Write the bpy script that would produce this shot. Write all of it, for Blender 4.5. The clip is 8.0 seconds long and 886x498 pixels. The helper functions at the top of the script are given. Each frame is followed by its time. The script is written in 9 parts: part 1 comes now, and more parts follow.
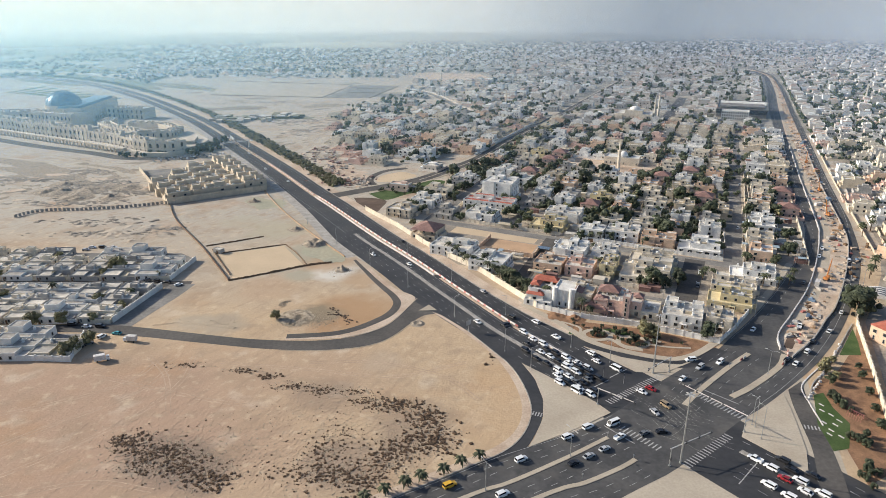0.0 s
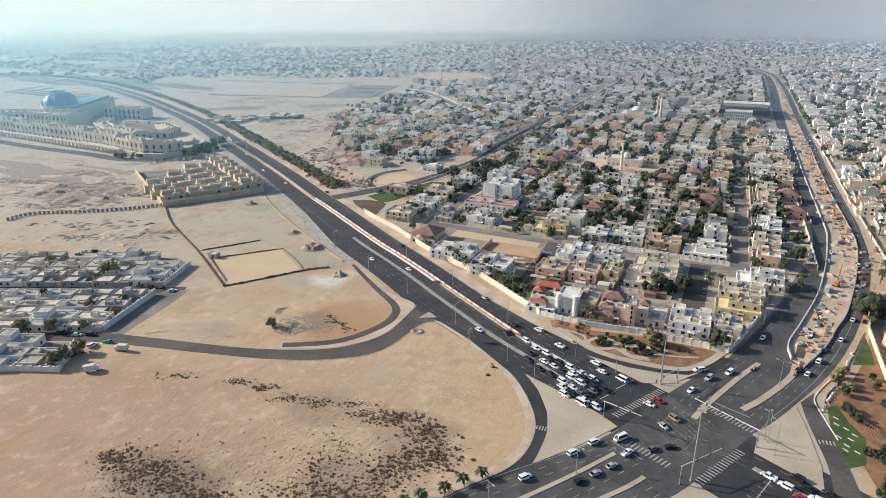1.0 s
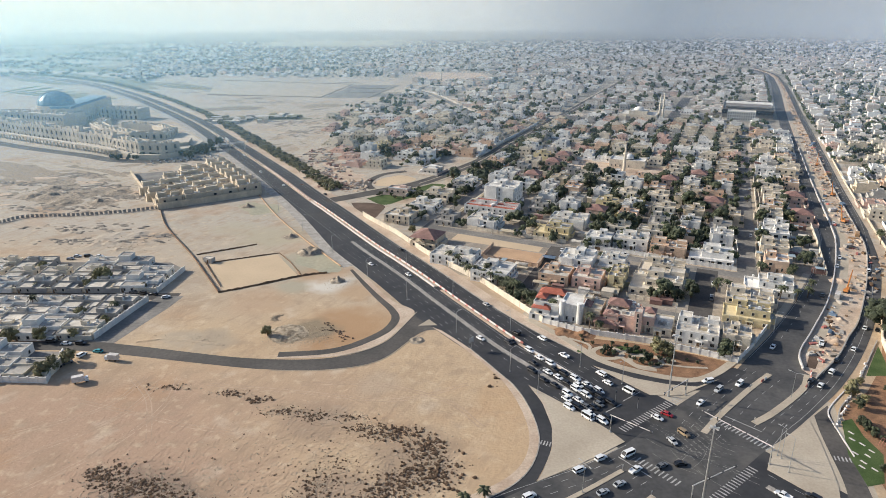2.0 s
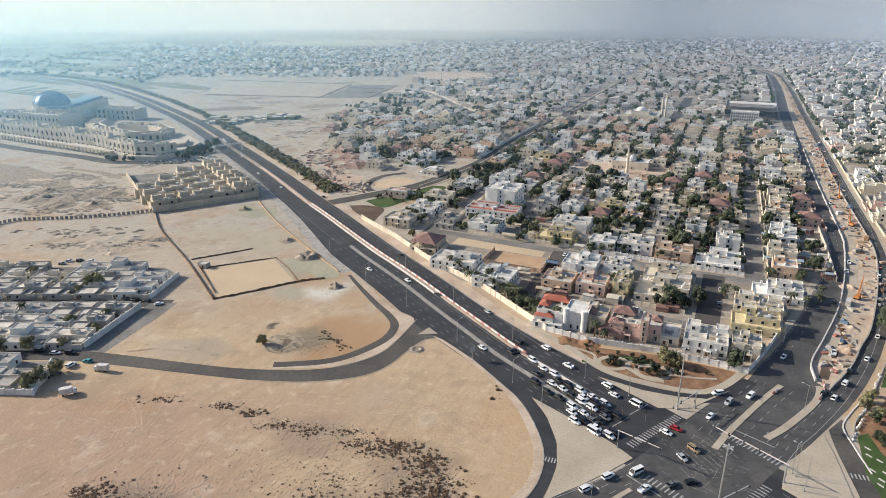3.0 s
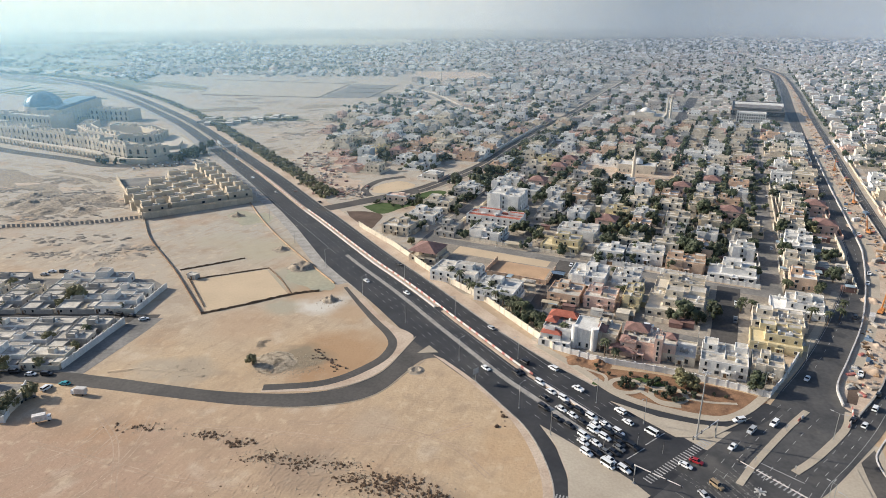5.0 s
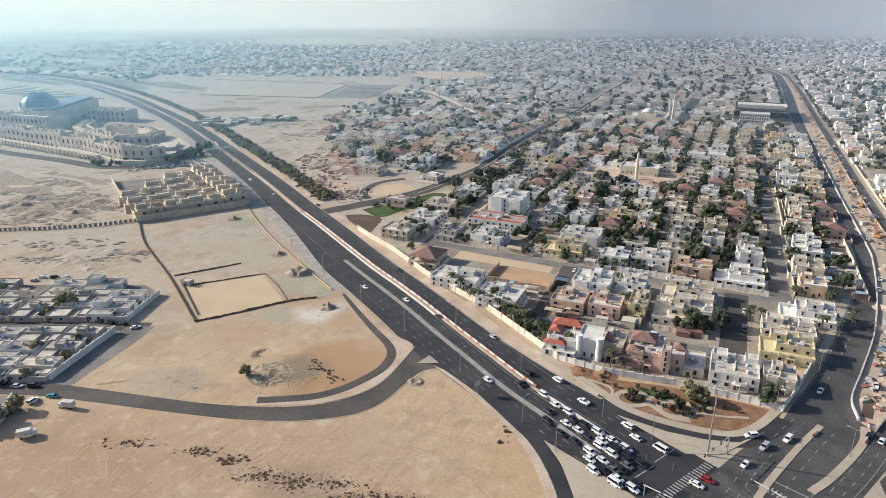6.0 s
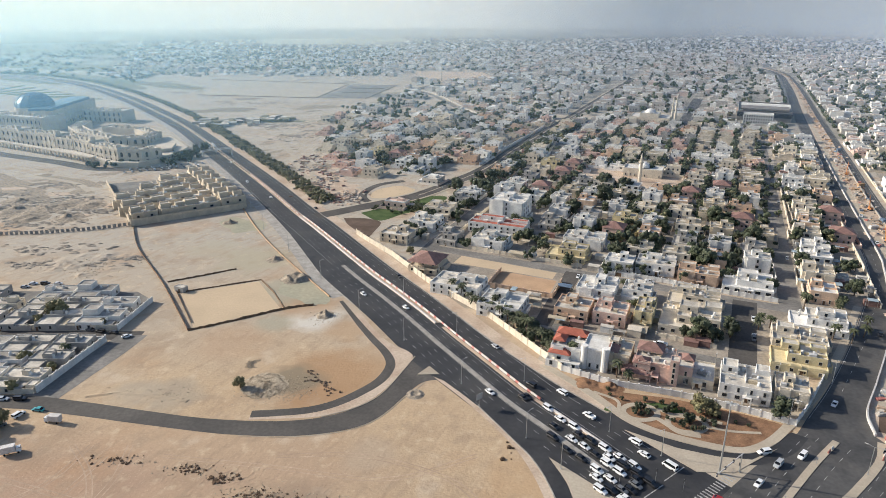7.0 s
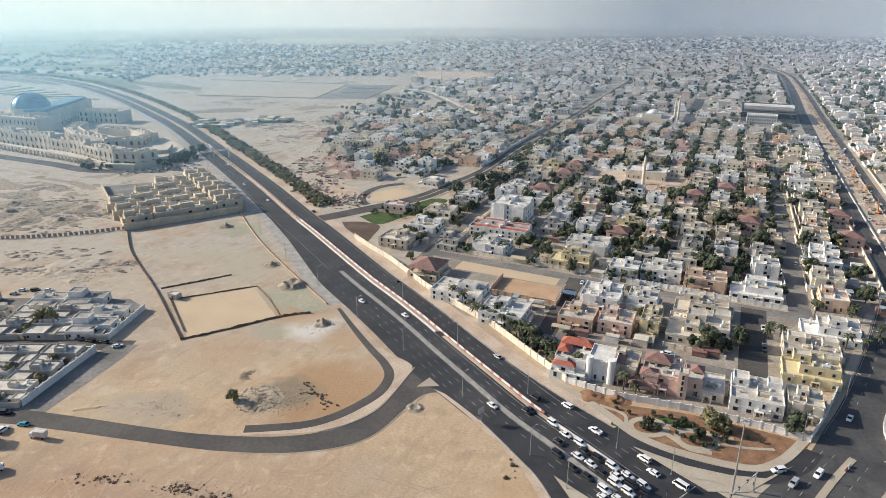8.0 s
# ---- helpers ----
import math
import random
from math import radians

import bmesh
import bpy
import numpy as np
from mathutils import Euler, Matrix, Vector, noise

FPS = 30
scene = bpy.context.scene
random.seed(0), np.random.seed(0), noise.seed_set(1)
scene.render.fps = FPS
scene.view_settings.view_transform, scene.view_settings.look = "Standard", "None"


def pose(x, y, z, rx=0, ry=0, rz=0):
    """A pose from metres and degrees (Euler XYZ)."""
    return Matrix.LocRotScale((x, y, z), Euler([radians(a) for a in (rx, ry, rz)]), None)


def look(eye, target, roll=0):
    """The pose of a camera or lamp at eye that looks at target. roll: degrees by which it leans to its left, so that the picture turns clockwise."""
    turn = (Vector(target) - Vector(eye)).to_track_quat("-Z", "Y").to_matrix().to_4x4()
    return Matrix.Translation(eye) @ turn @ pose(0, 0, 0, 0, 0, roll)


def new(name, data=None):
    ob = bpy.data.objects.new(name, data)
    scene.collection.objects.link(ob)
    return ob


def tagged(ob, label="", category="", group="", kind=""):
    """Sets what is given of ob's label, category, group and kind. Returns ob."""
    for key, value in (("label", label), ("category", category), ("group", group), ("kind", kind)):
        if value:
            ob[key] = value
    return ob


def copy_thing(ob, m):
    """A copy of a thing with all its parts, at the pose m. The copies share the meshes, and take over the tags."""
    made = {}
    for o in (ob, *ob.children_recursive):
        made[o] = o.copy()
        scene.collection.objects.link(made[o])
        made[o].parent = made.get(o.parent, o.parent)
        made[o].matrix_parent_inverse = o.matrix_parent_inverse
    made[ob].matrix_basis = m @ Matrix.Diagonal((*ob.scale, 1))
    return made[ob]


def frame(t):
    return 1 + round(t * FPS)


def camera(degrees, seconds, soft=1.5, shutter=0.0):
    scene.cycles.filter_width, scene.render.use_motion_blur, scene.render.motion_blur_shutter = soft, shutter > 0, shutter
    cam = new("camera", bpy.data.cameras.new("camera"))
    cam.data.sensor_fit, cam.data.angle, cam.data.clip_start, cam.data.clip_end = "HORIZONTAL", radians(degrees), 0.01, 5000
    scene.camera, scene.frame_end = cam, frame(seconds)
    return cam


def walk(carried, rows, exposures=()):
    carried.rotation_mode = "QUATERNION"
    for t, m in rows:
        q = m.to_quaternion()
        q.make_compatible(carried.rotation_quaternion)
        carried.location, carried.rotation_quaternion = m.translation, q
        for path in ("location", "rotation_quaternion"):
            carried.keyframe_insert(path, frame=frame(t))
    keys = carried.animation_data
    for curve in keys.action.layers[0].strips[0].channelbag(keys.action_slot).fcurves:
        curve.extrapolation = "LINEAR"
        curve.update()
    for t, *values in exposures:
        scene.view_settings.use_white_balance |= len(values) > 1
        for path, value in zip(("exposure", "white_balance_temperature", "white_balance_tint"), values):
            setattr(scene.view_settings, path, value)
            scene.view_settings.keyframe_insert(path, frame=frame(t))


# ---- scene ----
# ---- camera and its way ----
cam = camera(67.64, 8.0, soft=0.5)
PATH = [
    (0, pose(-0, 0, 150, 69.945, 0.018, 0)),
    (0.5, pose(-0.136, 4.928, 149.939, 69.914, 0.014, -0.002)),
    (1, pose(-0.271, 9.863, 149.878, 69.884, 0.01, -0.005)),
    (1.5, pose(-0.407, 14.804, 149.817, 69.855, 0.006, -0.007)),
    (3, pose(-0.814, 29.666, 149.634, 69.774, -0.006, -0.015)),
    (3.5, pose(-0.95, 34.633, 149.573, 69.749, -0.01, -0.017)),
    (4, pose(-1.085, 39.606, 149.512, 69.725, -0.014, -0.019)),
    (4.5, pose(-1.221, 44.587, 149.451, 69.703, -0.019, -0.022)),
    (6, pose(-1.628, 59.566, 149.268, 69.64, -0.031, -0.029)),
    (6.5, pose(-1.763, 64.572, 149.207, 69.621, -0.035, -0.031)),
    (7, pose(-1.899, 69.584, 149.146, 69.603, -0.039, -0.033)),
    (7.5, pose(-2.035, 74.603, 149.085, 69.586, -0.043, -0.035)),
    (8, pose(-2.17, 79.629, 149.024, 69.57, -0.047, -0.038)),
]
walk(cam, PATH)

# ---- sky, sun, exposure ----
SUN_EL, SUN_AZ = 25.0, 163.0          # degrees; azimuth counted from +x to +y, towards the sun
scene.view_settings.exposure = 0.29
world = bpy.data.worlds.new("sky")
scene.world = world
world.use_nodes = True
wn = world.node_tree.nodes
sky = wn.new("ShaderNodeTexSky")
sky.sky_type = "NISHITA"
sky.sun_disc = False
sky.sun_elevation = radians(SUN_EL)
sky.sun_rotation = radians(90 - SUN_AZ)
sky.air_density, sky.dust_density, sky.ozone_density = 1.0, 2.2, 3.0
world.node_tree.links.new(sky.outputs[0], wn["Background"].inputs[0])
wn["Background"].inputs[1].default_value = 0.122
lamp = bpy.data.lights.new("sun", "SUN")
lamp.energy, lamp.angle, lamp.color = 4.9, radians(0.6), (1.0, 0.925, 0.80)
sun_ob = new("sun", lamp)
sun_ob.matrix_world = look((0, 0, 300), (-math.cos(radians(SUN_AZ)) * math.cos(radians(SUN_EL)) * 100,
                                         -math.sin(radians(SUN_AZ)) * math.cos(radians(SUN_EL)) * 100,
                                         300 - math.sin(radians(SUN_EL)) * 100))

# ---- materials ----


def shader(name, base, rough=0.8, metal=0.0, var=0.25, scale=0.3, fine=3.0, bump=0.2, second=None, spread=0.5,
           per_object=0.0, per_island=None, coat=0.0, sheen=0.0):
    """A principled material whose colour varies at two scales in metres of the world, with fine relief."""
    m = bpy.data.materials.new(name)
    m.use_nodes = True
    n, ln = m.node_tree.nodes, m.node_tree.links
    b = n["Principled BSDF"]
    b.inputs["Roughness"].default_value = rough
    b.inputs["Metallic"].default_value = metal
    b.inputs["Coat Weight"].default_value = coat
    b.inputs["Sheen Weight"].default_value = sheen
    b.inputs["Specular IOR Level"].default_value = 0.2 if rough > 0.8 else 0.45
    geo = n.new("ShaderNodeNewGeometry")
    big, small = n.new("ShaderNodeTexNoise"), n.new("ShaderNodeTexNoise")
    big.inputs["Scale"].default_value, big.inputs["Detail"].default_value = scale, 5
    small.inputs["Scale"].default_value, small.inputs["Detail"].default_value = fine, 3
    for x in (big, small):
        ln.new(geo.outputs["Position"], x.inputs["Vector"])
    ramp = n.new("ShaderNodeValToRGB")
    second = second or tuple(c * (1 - var) for c in base)
    ramp.color_ramp.elements[0].position, ramp.color_ramp.elements[1].position = 0.5 - spread * 0.3, 0.5 + spread * 0.3
    ramp.color_ramp.elements[0].color, ramp.color_ramp.elements[1].color = (*second, 1), (*base, 1)
    ln.new(big.outputs[0], ramp.inputs[0])
    tint = n.new("ShaderNodeMix")
    tint.data_type, tint.blend_type = "RGBA", "MULTIPLY"
    tint.inputs[0].default_value = 1.0
    fr = n.new("ShaderNodeMapRange")
    fr.inputs[1].default_value, fr.inputs[2].default_value = 0.25, 0.75
    fr.inputs[3].default_value, fr.inputs[4].default_value = 1 - var * 0.6, 1 + var * 0.4
    ln.new(small.outputs[0], fr.inputs[0])
    source = ramp.outputs[0]
    if per_island:
        pick = n.new("ShaderNodeValToRGB")
        pick.color_ramp.interpolation = "CONSTANT"
        el = pick.color_ramp.elements
        while len(el) < len(per_island):
            el.new(0.5)
        for i, c in enumerate(per_island):
            el[i].position, el[i].color = i / len(per_island), (*c, 1)
        ln.new(geo.outputs["Random Per Island"], pick.inputs[0])
        source = pick.outputs[0]
    ln.new(source, tint.inputs[6])
    ln.new(fr.outputs[0], tint.inputs[7])
    out = tint.outputs[2]
    if per_object:
        info, hsv, mr = n.new("ShaderNodeObjectInfo"), n.new("ShaderNodeHueSaturation"), n.new("ShaderNodeMapRange")
        mr.inputs[3].default_value, mr.inputs[4].default_value = 1 - per_object, 1 + per_object
        ln.new(info.outputs["Random"], mr.inputs[0])
        ln.new(mr.outputs[0], hsv.inputs["Value"])
        ln.new(out, hsv.inputs["Color"])
        out = hsv.outputs[0]
    ln.new(out, b.inputs["Base Color"])
    if bump:
        bp = n.new("ShaderNodeBump")
        bp.inputs["Strength"].default_value, bp.inputs["Distance"].default_value = bump, 0.4 / fine
        ln.new(small.outputs[0], bp.inputs["Height"])
        ln.new(bp.outputs[0], b.inputs["Normal"])
    return m


def sand_shader():
    """Desert ground: sandy yellow, rosy and grey areas, wheel tracks and fine ripples."""
    m = shader("sand", (0.505, 0.37, 0.235), 0.95, var=0.14, scale=0.012, fine=0.9, bump=0.12, second=(0.44, 0.325, 0.215))
    n, ln = m.node_tree.nodes, m.node_tree.links
    b = n["Principled BSDF"]
    old = b.inputs["Base Color"].links[0].from_socket
    geo = n.new("ShaderNodeNewGeometry")
    sep = n.new("ShaderNodeSeparateXYZ")
    ln.new(geo.outputs["Position"], sep.inputs[0])

    def layer(current, colour, value, lo, hi, amount=1.0):
        mr, mx = n.new("ShaderNodeMapRange"), n.new("ShaderNodeMix")
        mr.inputs[1].default_value, mr.inputs[2].default_value, mr.inputs[4].default_value = lo, hi, amount
        mx.data_type = "RGBA"
        mx.inputs[7].default_value = (*colour, 1)
        ln.new(value, mr.inputs[0])
        ln.new(mr.outputs[0], mx.inputs[0])
        ln.new(current, mx.inputs[6])
        return mx.outputs[2]

    def noise_at(scale, detail=4, offset=0.0, stretch=None):
        tex = n.new("ShaderNodeTexNoise")
        tex.inputs["Scale"].default_value, tex.inputs["Detail"].default_value = scale, detail
        mp = n.new("ShaderNodeMapping")
        mp.inputs["Location"].default_value = (offset, offset * 0.7, 0)
        if stretch:
            mp.vector_type = "TEXTURE"
            mp.inputs["Scale"].default_value = stretch
            mp.inputs["Rotation"].default_value = (0, 0, 1.05)
        ln.new(geo.outputs["Position"], mp.inputs[0])
        ln.new(mp.outputs[0], tex.inputs["Vector"])
        return tex.outputs[0]

    # rosy gravel south-west of the lane, paler yellow sand around, dusty grey lots far out, cooled to paint in haze
    rosy = n.new("ShaderNodeMath")
    rosy.operation = "MULTIPLY_ADD"
    ln.new(noise_at(0.02, 4, 31), rosy.inputs[0])
    rosy.inputs[1].default_value = 160.0
    ln.new(sep.outputs["X"], rosy.inputs[2])
    inv = n.new("ShaderNodeMath")
    inv.operation = "MULTIPLY"
    ln.new(rosy.outputs[0], inv.inputs[0])
    inv.inputs[1].default_value = -1.0
    south = n.new("ShaderNodeMapRange")
    south.inputs[1].default_value, south.inputs[2].default_value = 290, 250
    ln.new(sep.outputs["Y"], south.inputs[0])
    rs = n.new("ShaderNodeMapRange")
    rs.inputs[1].default_value, rs.inputs[2].default_value = -60, 30
    ln.new(inv.outputs[0], rs.inputs[0])
    both = n.new("ShaderNodeMath")
    both.operation = "MULTIPLY"
    ln.new(rs.outputs[0], both.inputs[0])
    ln.new(south.outputs[0], both.inputs[1])
    c = layer(old, (0.385, 0.255, 0.182), both.outputs[0], 0.0, 1.0, 0.78)
    far = n.new("ShaderNodeMath")
    far.operation = "MULTIPLY_ADD"
    ln.new(noise_at(0.01, 4, 7), far.inputs[0])
    far.inputs[1].default_value = 260.0
    ln.new(sep.outputs["Y"], far.inputs[2])
    # grey of the far lots, with some distance haze mixed into the colour
    c = layer(c, (0.41, 0.372, 0.315), far.outputs[0], 430, 600, 0.92)
    c = layer(c, (0.30, 0.215, 0.145), noise_at(0.03, 7, 90), 0.54, 0.70, 0.55)
    c = layer(c, (0.40, 0.235, 0.125), noise_at(0.022, 6, 140), 0.56, 0.70, 0.5)
    c = layer(c, (0.56, 0.46, 0.35), noise_at(0.05, 6, 55), 0.60, 0.70, 0.5)
    c = layer(c, (0.30, 0.215, 0.15), noise_at(0.30, 7, 12, (4.0, 1.0, 1.0)), 0.53, 0.70, 0.42)
    c = layer(c, (0.57, 0.45, 0.32), noise_at(0.42, 6, 44, (4.0, 1.0, 1.0)), 0.60, 0.72, 0.25)
    c = layer(c, (0.28, 0.20, 0.14), noise_at(0.9, 4, 3), 0.60, 0.72, 0.4)
    c = layer(c, (0.33, 0.245, 0.17), noise_at(0.12, 8, 200), 0.54, 0.66, 0.48)
    c = layer(c, (0.60, 0.475, 0.33), noise_at(0.2, 8, 260), 0.57, 0.69, 0.45)
    c = layer(c, (0.27, 0.19, 0.135), noise_at(1.7, 4, 77), 0.57, 0.70, 0.42)
    c = layer(c, (0.64, 0.52, 0.38), noise_at(1.3, 5, 91), 0.60, 0.72, 0.35)
    ragged = noise_at(0.09, 7, 310)

    def stain(current, colour, cx, cy, r, amount):
        """A soft ragged stain round a place."""
        far_off, edge = n.new("ShaderNodeVectorMath"), n.new("ShaderNodeMath")
        far_off.operation = "DISTANCE"
        far_off.inputs[1].default_value = (cx, cy, 0)
        ln.new(geo.outputs["Position"], far_off.inputs[0])
        edge.operation = "MULTIPLY_ADD"
        ln.new(ragged, edge.inputs[0])
        edge.inputs[1].default_value = r * 1.6
        ln.new(far_off.outputs["Value"], edge.inputs[2])
        return layer(current, colour, edge.outputs[0], r * 2.3, r * 1.6, amount)

    for colour, cx, cy, r, amount in (((0.36, 0.215, 0.115), -50, 311, 19, 0.8), ((0.40, 0.26, 0.15), -40, 326, 14, 0.55), ((0.235, 0.195, 0.135), -65, 312, 10, 0.85), ((0.36, 0.33, 0.25), -85, 365, 8, 0.8), ((0.36, 0.30, 0.225), -112, 301, 10, 0.7),
                                      ((0.40, 0.34, 0.26), -128, 302, 8, 0.6), ((0.60, 0.56, 0.49), -66, 370, 11, 0.9), ((0.40, 0.26, 0.15), -74, 388, 14, 0.7), ((0.42, 0.28, 0.165), -48, 359, 10, 0.6), ((0.39, 0.35, 0.25), -118, 452, 18, 0.6),
                                      ((0.36, 0.33, 0.25), -90, 404, 14, 0.7), ((0.40, 0.36, 0.27), -150, 470, 14, 0.5), ((0.45, 0.30, 0.17), 20, 214, 15, 0.35), ((0.45, 0.30, 0.17), 24, 250, 9, 0.45), ((0.42, 0.33, 0.24), -28, 262, 8, 0.5),
                                      ((0.24, 0.18, 0.135), -10, 212, 14, 0.5), ((0.24, 0.18, 0.135), -32, 190, 13, 0.5), ((0.22, 0.165, 0.125), -98, 194, 13, 0.6), ((0.22, 0.165, 0.125), -84, 186, 10, 0.6), ((0.25, 0.185, 0.135), -50, 236, 11, 0.5), ((0.44, 0.29, 0.18), -100, 345, 14, 0.4)):
        c = stain(c, colour, cx, cy, r, amount)
    ln.new(c, b.inputs["Base Color"])
    # wind and wheel furrows, pebbly roughness
    bp = b.inputs["Normal"].links[0].from_node
    for value, strength, dist in ((noise_at(0.5, 6, 20, (3.5, 1.0, 1.0)), 0.30, 0.4), (noise_at(0.8, 5, 66), 0.6, 0.25)):
        nb = n.new("ShaderNodeBump")
        nb.inputs["Strength"].default_value, nb.inputs["Distance"].default_value = strength, dist
        ln.new(value, nb.inputs["Height"])
        ln.new(bp.outputs[0], nb.inputs["Normal"])
        bp = nb
    ln.new(bp.outputs[0], b.inputs["Normal"])
    return m


def two_sided_leaf(name, base, second):
    m = shader(name, base, 0.75, var=0.45, scale=0.25, fine=1.6, bump=0.0, second=second, per_object=0.18)
    return m


M = {}
M["sand"] = sand_shader()
M["asphalt"] = shader("asphalt", (0.044, 0.043, 0.044), 0.66, var=0.36, scale=0.07, fine=0.5, bump=0.1, second=(0.026, 0.026, 0.028))
# dust drifted over the dark asphalt, and darker tyre-polished streaks
def dusted(m, colour, scale, lo, hi, amount):
    n, ln = m.node_tree.nodes, m.node_tree.links
    b = n["Principled BSDF"]
    old = b.inputs["Base Color"].links[0].from_socket
    geo, tex, mr, mx = n.new("ShaderNodeNewGeometry"), n.new("ShaderNodeTexNoise"), n.new("ShaderNodeMapRange"), n.new("ShaderNodeMix")
    tex.inputs["Scale"].default_value, tex.inputs["Detail"].default_value = scale, 7
    mr.inputs[1].default_value, mr.inputs[2].default_value, mr.inputs[4].default_value = lo, hi, amount
    mx.data_type = "RGBA"
    mx.inputs[7].default_value = (*colour, 1)
    ln.new(geo.outputs["Position"], tex.inputs["Vector"])
    ln.new(tex.outputs[0], mr.inputs[0])
    ln.new(mr.outputs[0], mx.inputs[0])
    ln.new(old, mx.inputs[6])
    ln.new(mx.outputs[2], b.inputs["Base Color"])


dusted(M["asphalt"], (0.10, 0.092, 0.08), 0.045, 0.52, 0.74, 0.45)
dusted(M["asphalt"], (0.022, 0.022, 0.024), 0.16, 0.56, 0.72, 0.5)
M["asphalt_mid"] = shader("grey worn asphalt", (0.088, 0.084, 0.08), 0.75, var=0.4, scale=0.05, fine=0.6, bump=0.12, second=(0.05, 0.049, 0.049))
dusted(M["asphalt_mid"], (0.15, 0.135, 0.115), 0.06, 0.52, 0.72, 0.5)
dusted(M["asphalt_mid"], (0.03, 0.03, 0.031), 0.13, 0.55, 0.70, 0.6)
M["asphalt_old"] = shader("worn asphalt", (0.115, 0.105, 0.095), 0.9, var=0.35, scale=0.05, fine=0.7, bump=0.15, second=(0.075, 0.07, 0.066))
M["street"] = shader("dusty street", (0.27, 0.25, 0.225), 0.92, var=0.4, scale=0.05, fine=0.6, bump=0.2, second=(0.16, 0.152, 0.14))
M["paving"] = shader("concrete paving", (0.46, 0.395, 0.31), 0.9, var=0.2, scale=0.06, fine=1.2, bump=0.15, second=(0.39, 0.33, 0.255))
M["kerb"] = shader("kerb", (0.40, 0.37, 0.33), 0.9, var=0.35, scale=0.4, fine=2.0, bump=0.1)
M["paint"] = shader("road paint", (0.46, 0.45, 0.43), 0.8, var=0.4, scale=0.5, fine=2.0, bump=0.0)
M["paint_old"] = shader("worn road paint", (0.33, 0.315, 0.285), 0.85, var=0.5, scale=0.6, fine=2.0, bump=0.0, second=(0.13, 0.128, 0.12))
M["concrete"] = shader("concrete", (0.42, 0.39, 0.35), 0.9, var=0.3, scale=0.2, fine=1.5, bump=0.15)
M["grass"] = shader("lawn", (0.085, 0.118, 0.045), 0.95, var=0.4, scale=0.12, fine=2.5, bump=0.4, second=(0.05, 0.085, 0.025))
M["soil"] = shader("red garden soil", (0.31, 0.175, 0.10), 0.95, var=0.45, scale=0.22, fine=1.5, bump=0.5, second=(0.19, 0.108, 0.065))
M["dark_soil"] = shader("dark damp soil", (0.15, 0.105, 0.08), 0.95, var=0.35, scale=0.1, fine=1.2, bump=0.4)
M["damp"] = shader("damp sand", (0.25, 0.21, 0.155), 0.8, var=0.25, scale=0.08, fine=0.8, bump=0.25, second=(0.21, 0.165, 0.115))
M["pale_sand"] = shader("pale raked sand", (0.56, 0.43, 0.29), 0.95, var=0.1, scale=0.05, fine=0.8, bump=0.25)
M["pond"] = shader("shallow green pond", (0.385, 0.345, 0.24), 0.7, var=0.25, scale=0.06, fine=0.5, bump=0.05, second=(0.32, 0.305, 0.22))
M["yard"] = shader("yard paving", (0.40, 0.345, 0.28), 0.92, var=0.4, scale=0.06, fine=0.7, bump=0.1, second=(0.25, 0.215, 0.175))
M["orange_mud"] = shader("orange brown mud", (0.42, 0.275, 0.16), 0.9, var=0.25, scale=0.07, fine=0.6, bump=0.15, second=(0.36, 0.235, 0.14))
M["roadstone"] = shader("dark rough earth", (0.33, 0.29, 0.24), 0.95, var=0.35, scale=0.15, fine=1.0, bump=0.5, second=(0.235, 0.205, 0.17))
M["field"] = shader("dusty green field", (0.17, 0.175, 0.11), 0.95, var=0.35, scale=0.01, fine=0.1, bump=0.0, second=(0.25, 0.22, 0.155))
M["town"] = shader("town ground darkened for shade", (0.40, 0.36, 0.30), 0.95, var=0.4, scale=0.012, fine=0.08, bump=0.0, second=(0.19, 0.18, 0.155))
M["rut"] = shader("pressed sand", (0.50, 0.37, 0.265), 0.95, var=0.3, scale=0.15, fine=0.9, bump=0.1, second=(0.36, 0.26, 0.185))
M["pale_stone"] = shader("pale ochre stone", (0.47, 0.385, 0.28), 0.95, var=0.35, scale=0.6, fine=2.5, bump=0.4, second=(0.33, 0.265, 0.19))
M["rubble"] = shader("grey rubble", (0.40, 0.335, 0.26), 0.95, var=0.45, scale=0.5, fine=2.0, bump=0.6)
M["works_sand"] = shader("works ground", (0.56, 0.45, 0.35), 0.95, var=0.3, scale=0.08, fine=1.0, bump=0.4, second=(0.43, 0.32, 0.235))
WALLS = {
    "white": (0.78, 0.755, 0.71), "cream": (0.70, 0.62, 0.50), "beige": (0.61, 0.52, 0.40), "sandy": (0.62, 0.53, 0.40),
    "yellow": (0.66, 0.56, 0.35), "pink": (0.66, 0.47, 0.39), "peach": (0.67, 0.48, 0.345), "grey": (0.42, 0.40, 0.37),
}
for key, c in WALLS.items():
    M["wall_" + key] = shader(key + " render wall", c, 0.88, var=0.22, scale=0.25, fine=1.6, bump=0.12,
                              second=tuple(x * 0.84 for x in c), per_object=0.07)
M["roof_flat"] = shader("flat roof screed", (0.62, 0.57, 0.49), 0.92, var=0.35, scale=0.18, fine=1.1, bump=0.15, second=(0.40, 0.365, 0.315), per_object=0.16)
M["roof_grey"] = shader("weathered grey roof", (0.46, 0.43, 0.385), 0.92, var=0.4, scale=0.18, fine=0.9, bump=0.15, second=(0.30, 0.275, 0.24), per_object=0.2)
M["roof_white"] = shader("white roof coating", (0.66, 0.64, 0.60), 0.85, var=0.25, scale=0.2, fine=1.2, bump=0.1, second=(0.52, 0.49, 0.44), per_object=0.10)
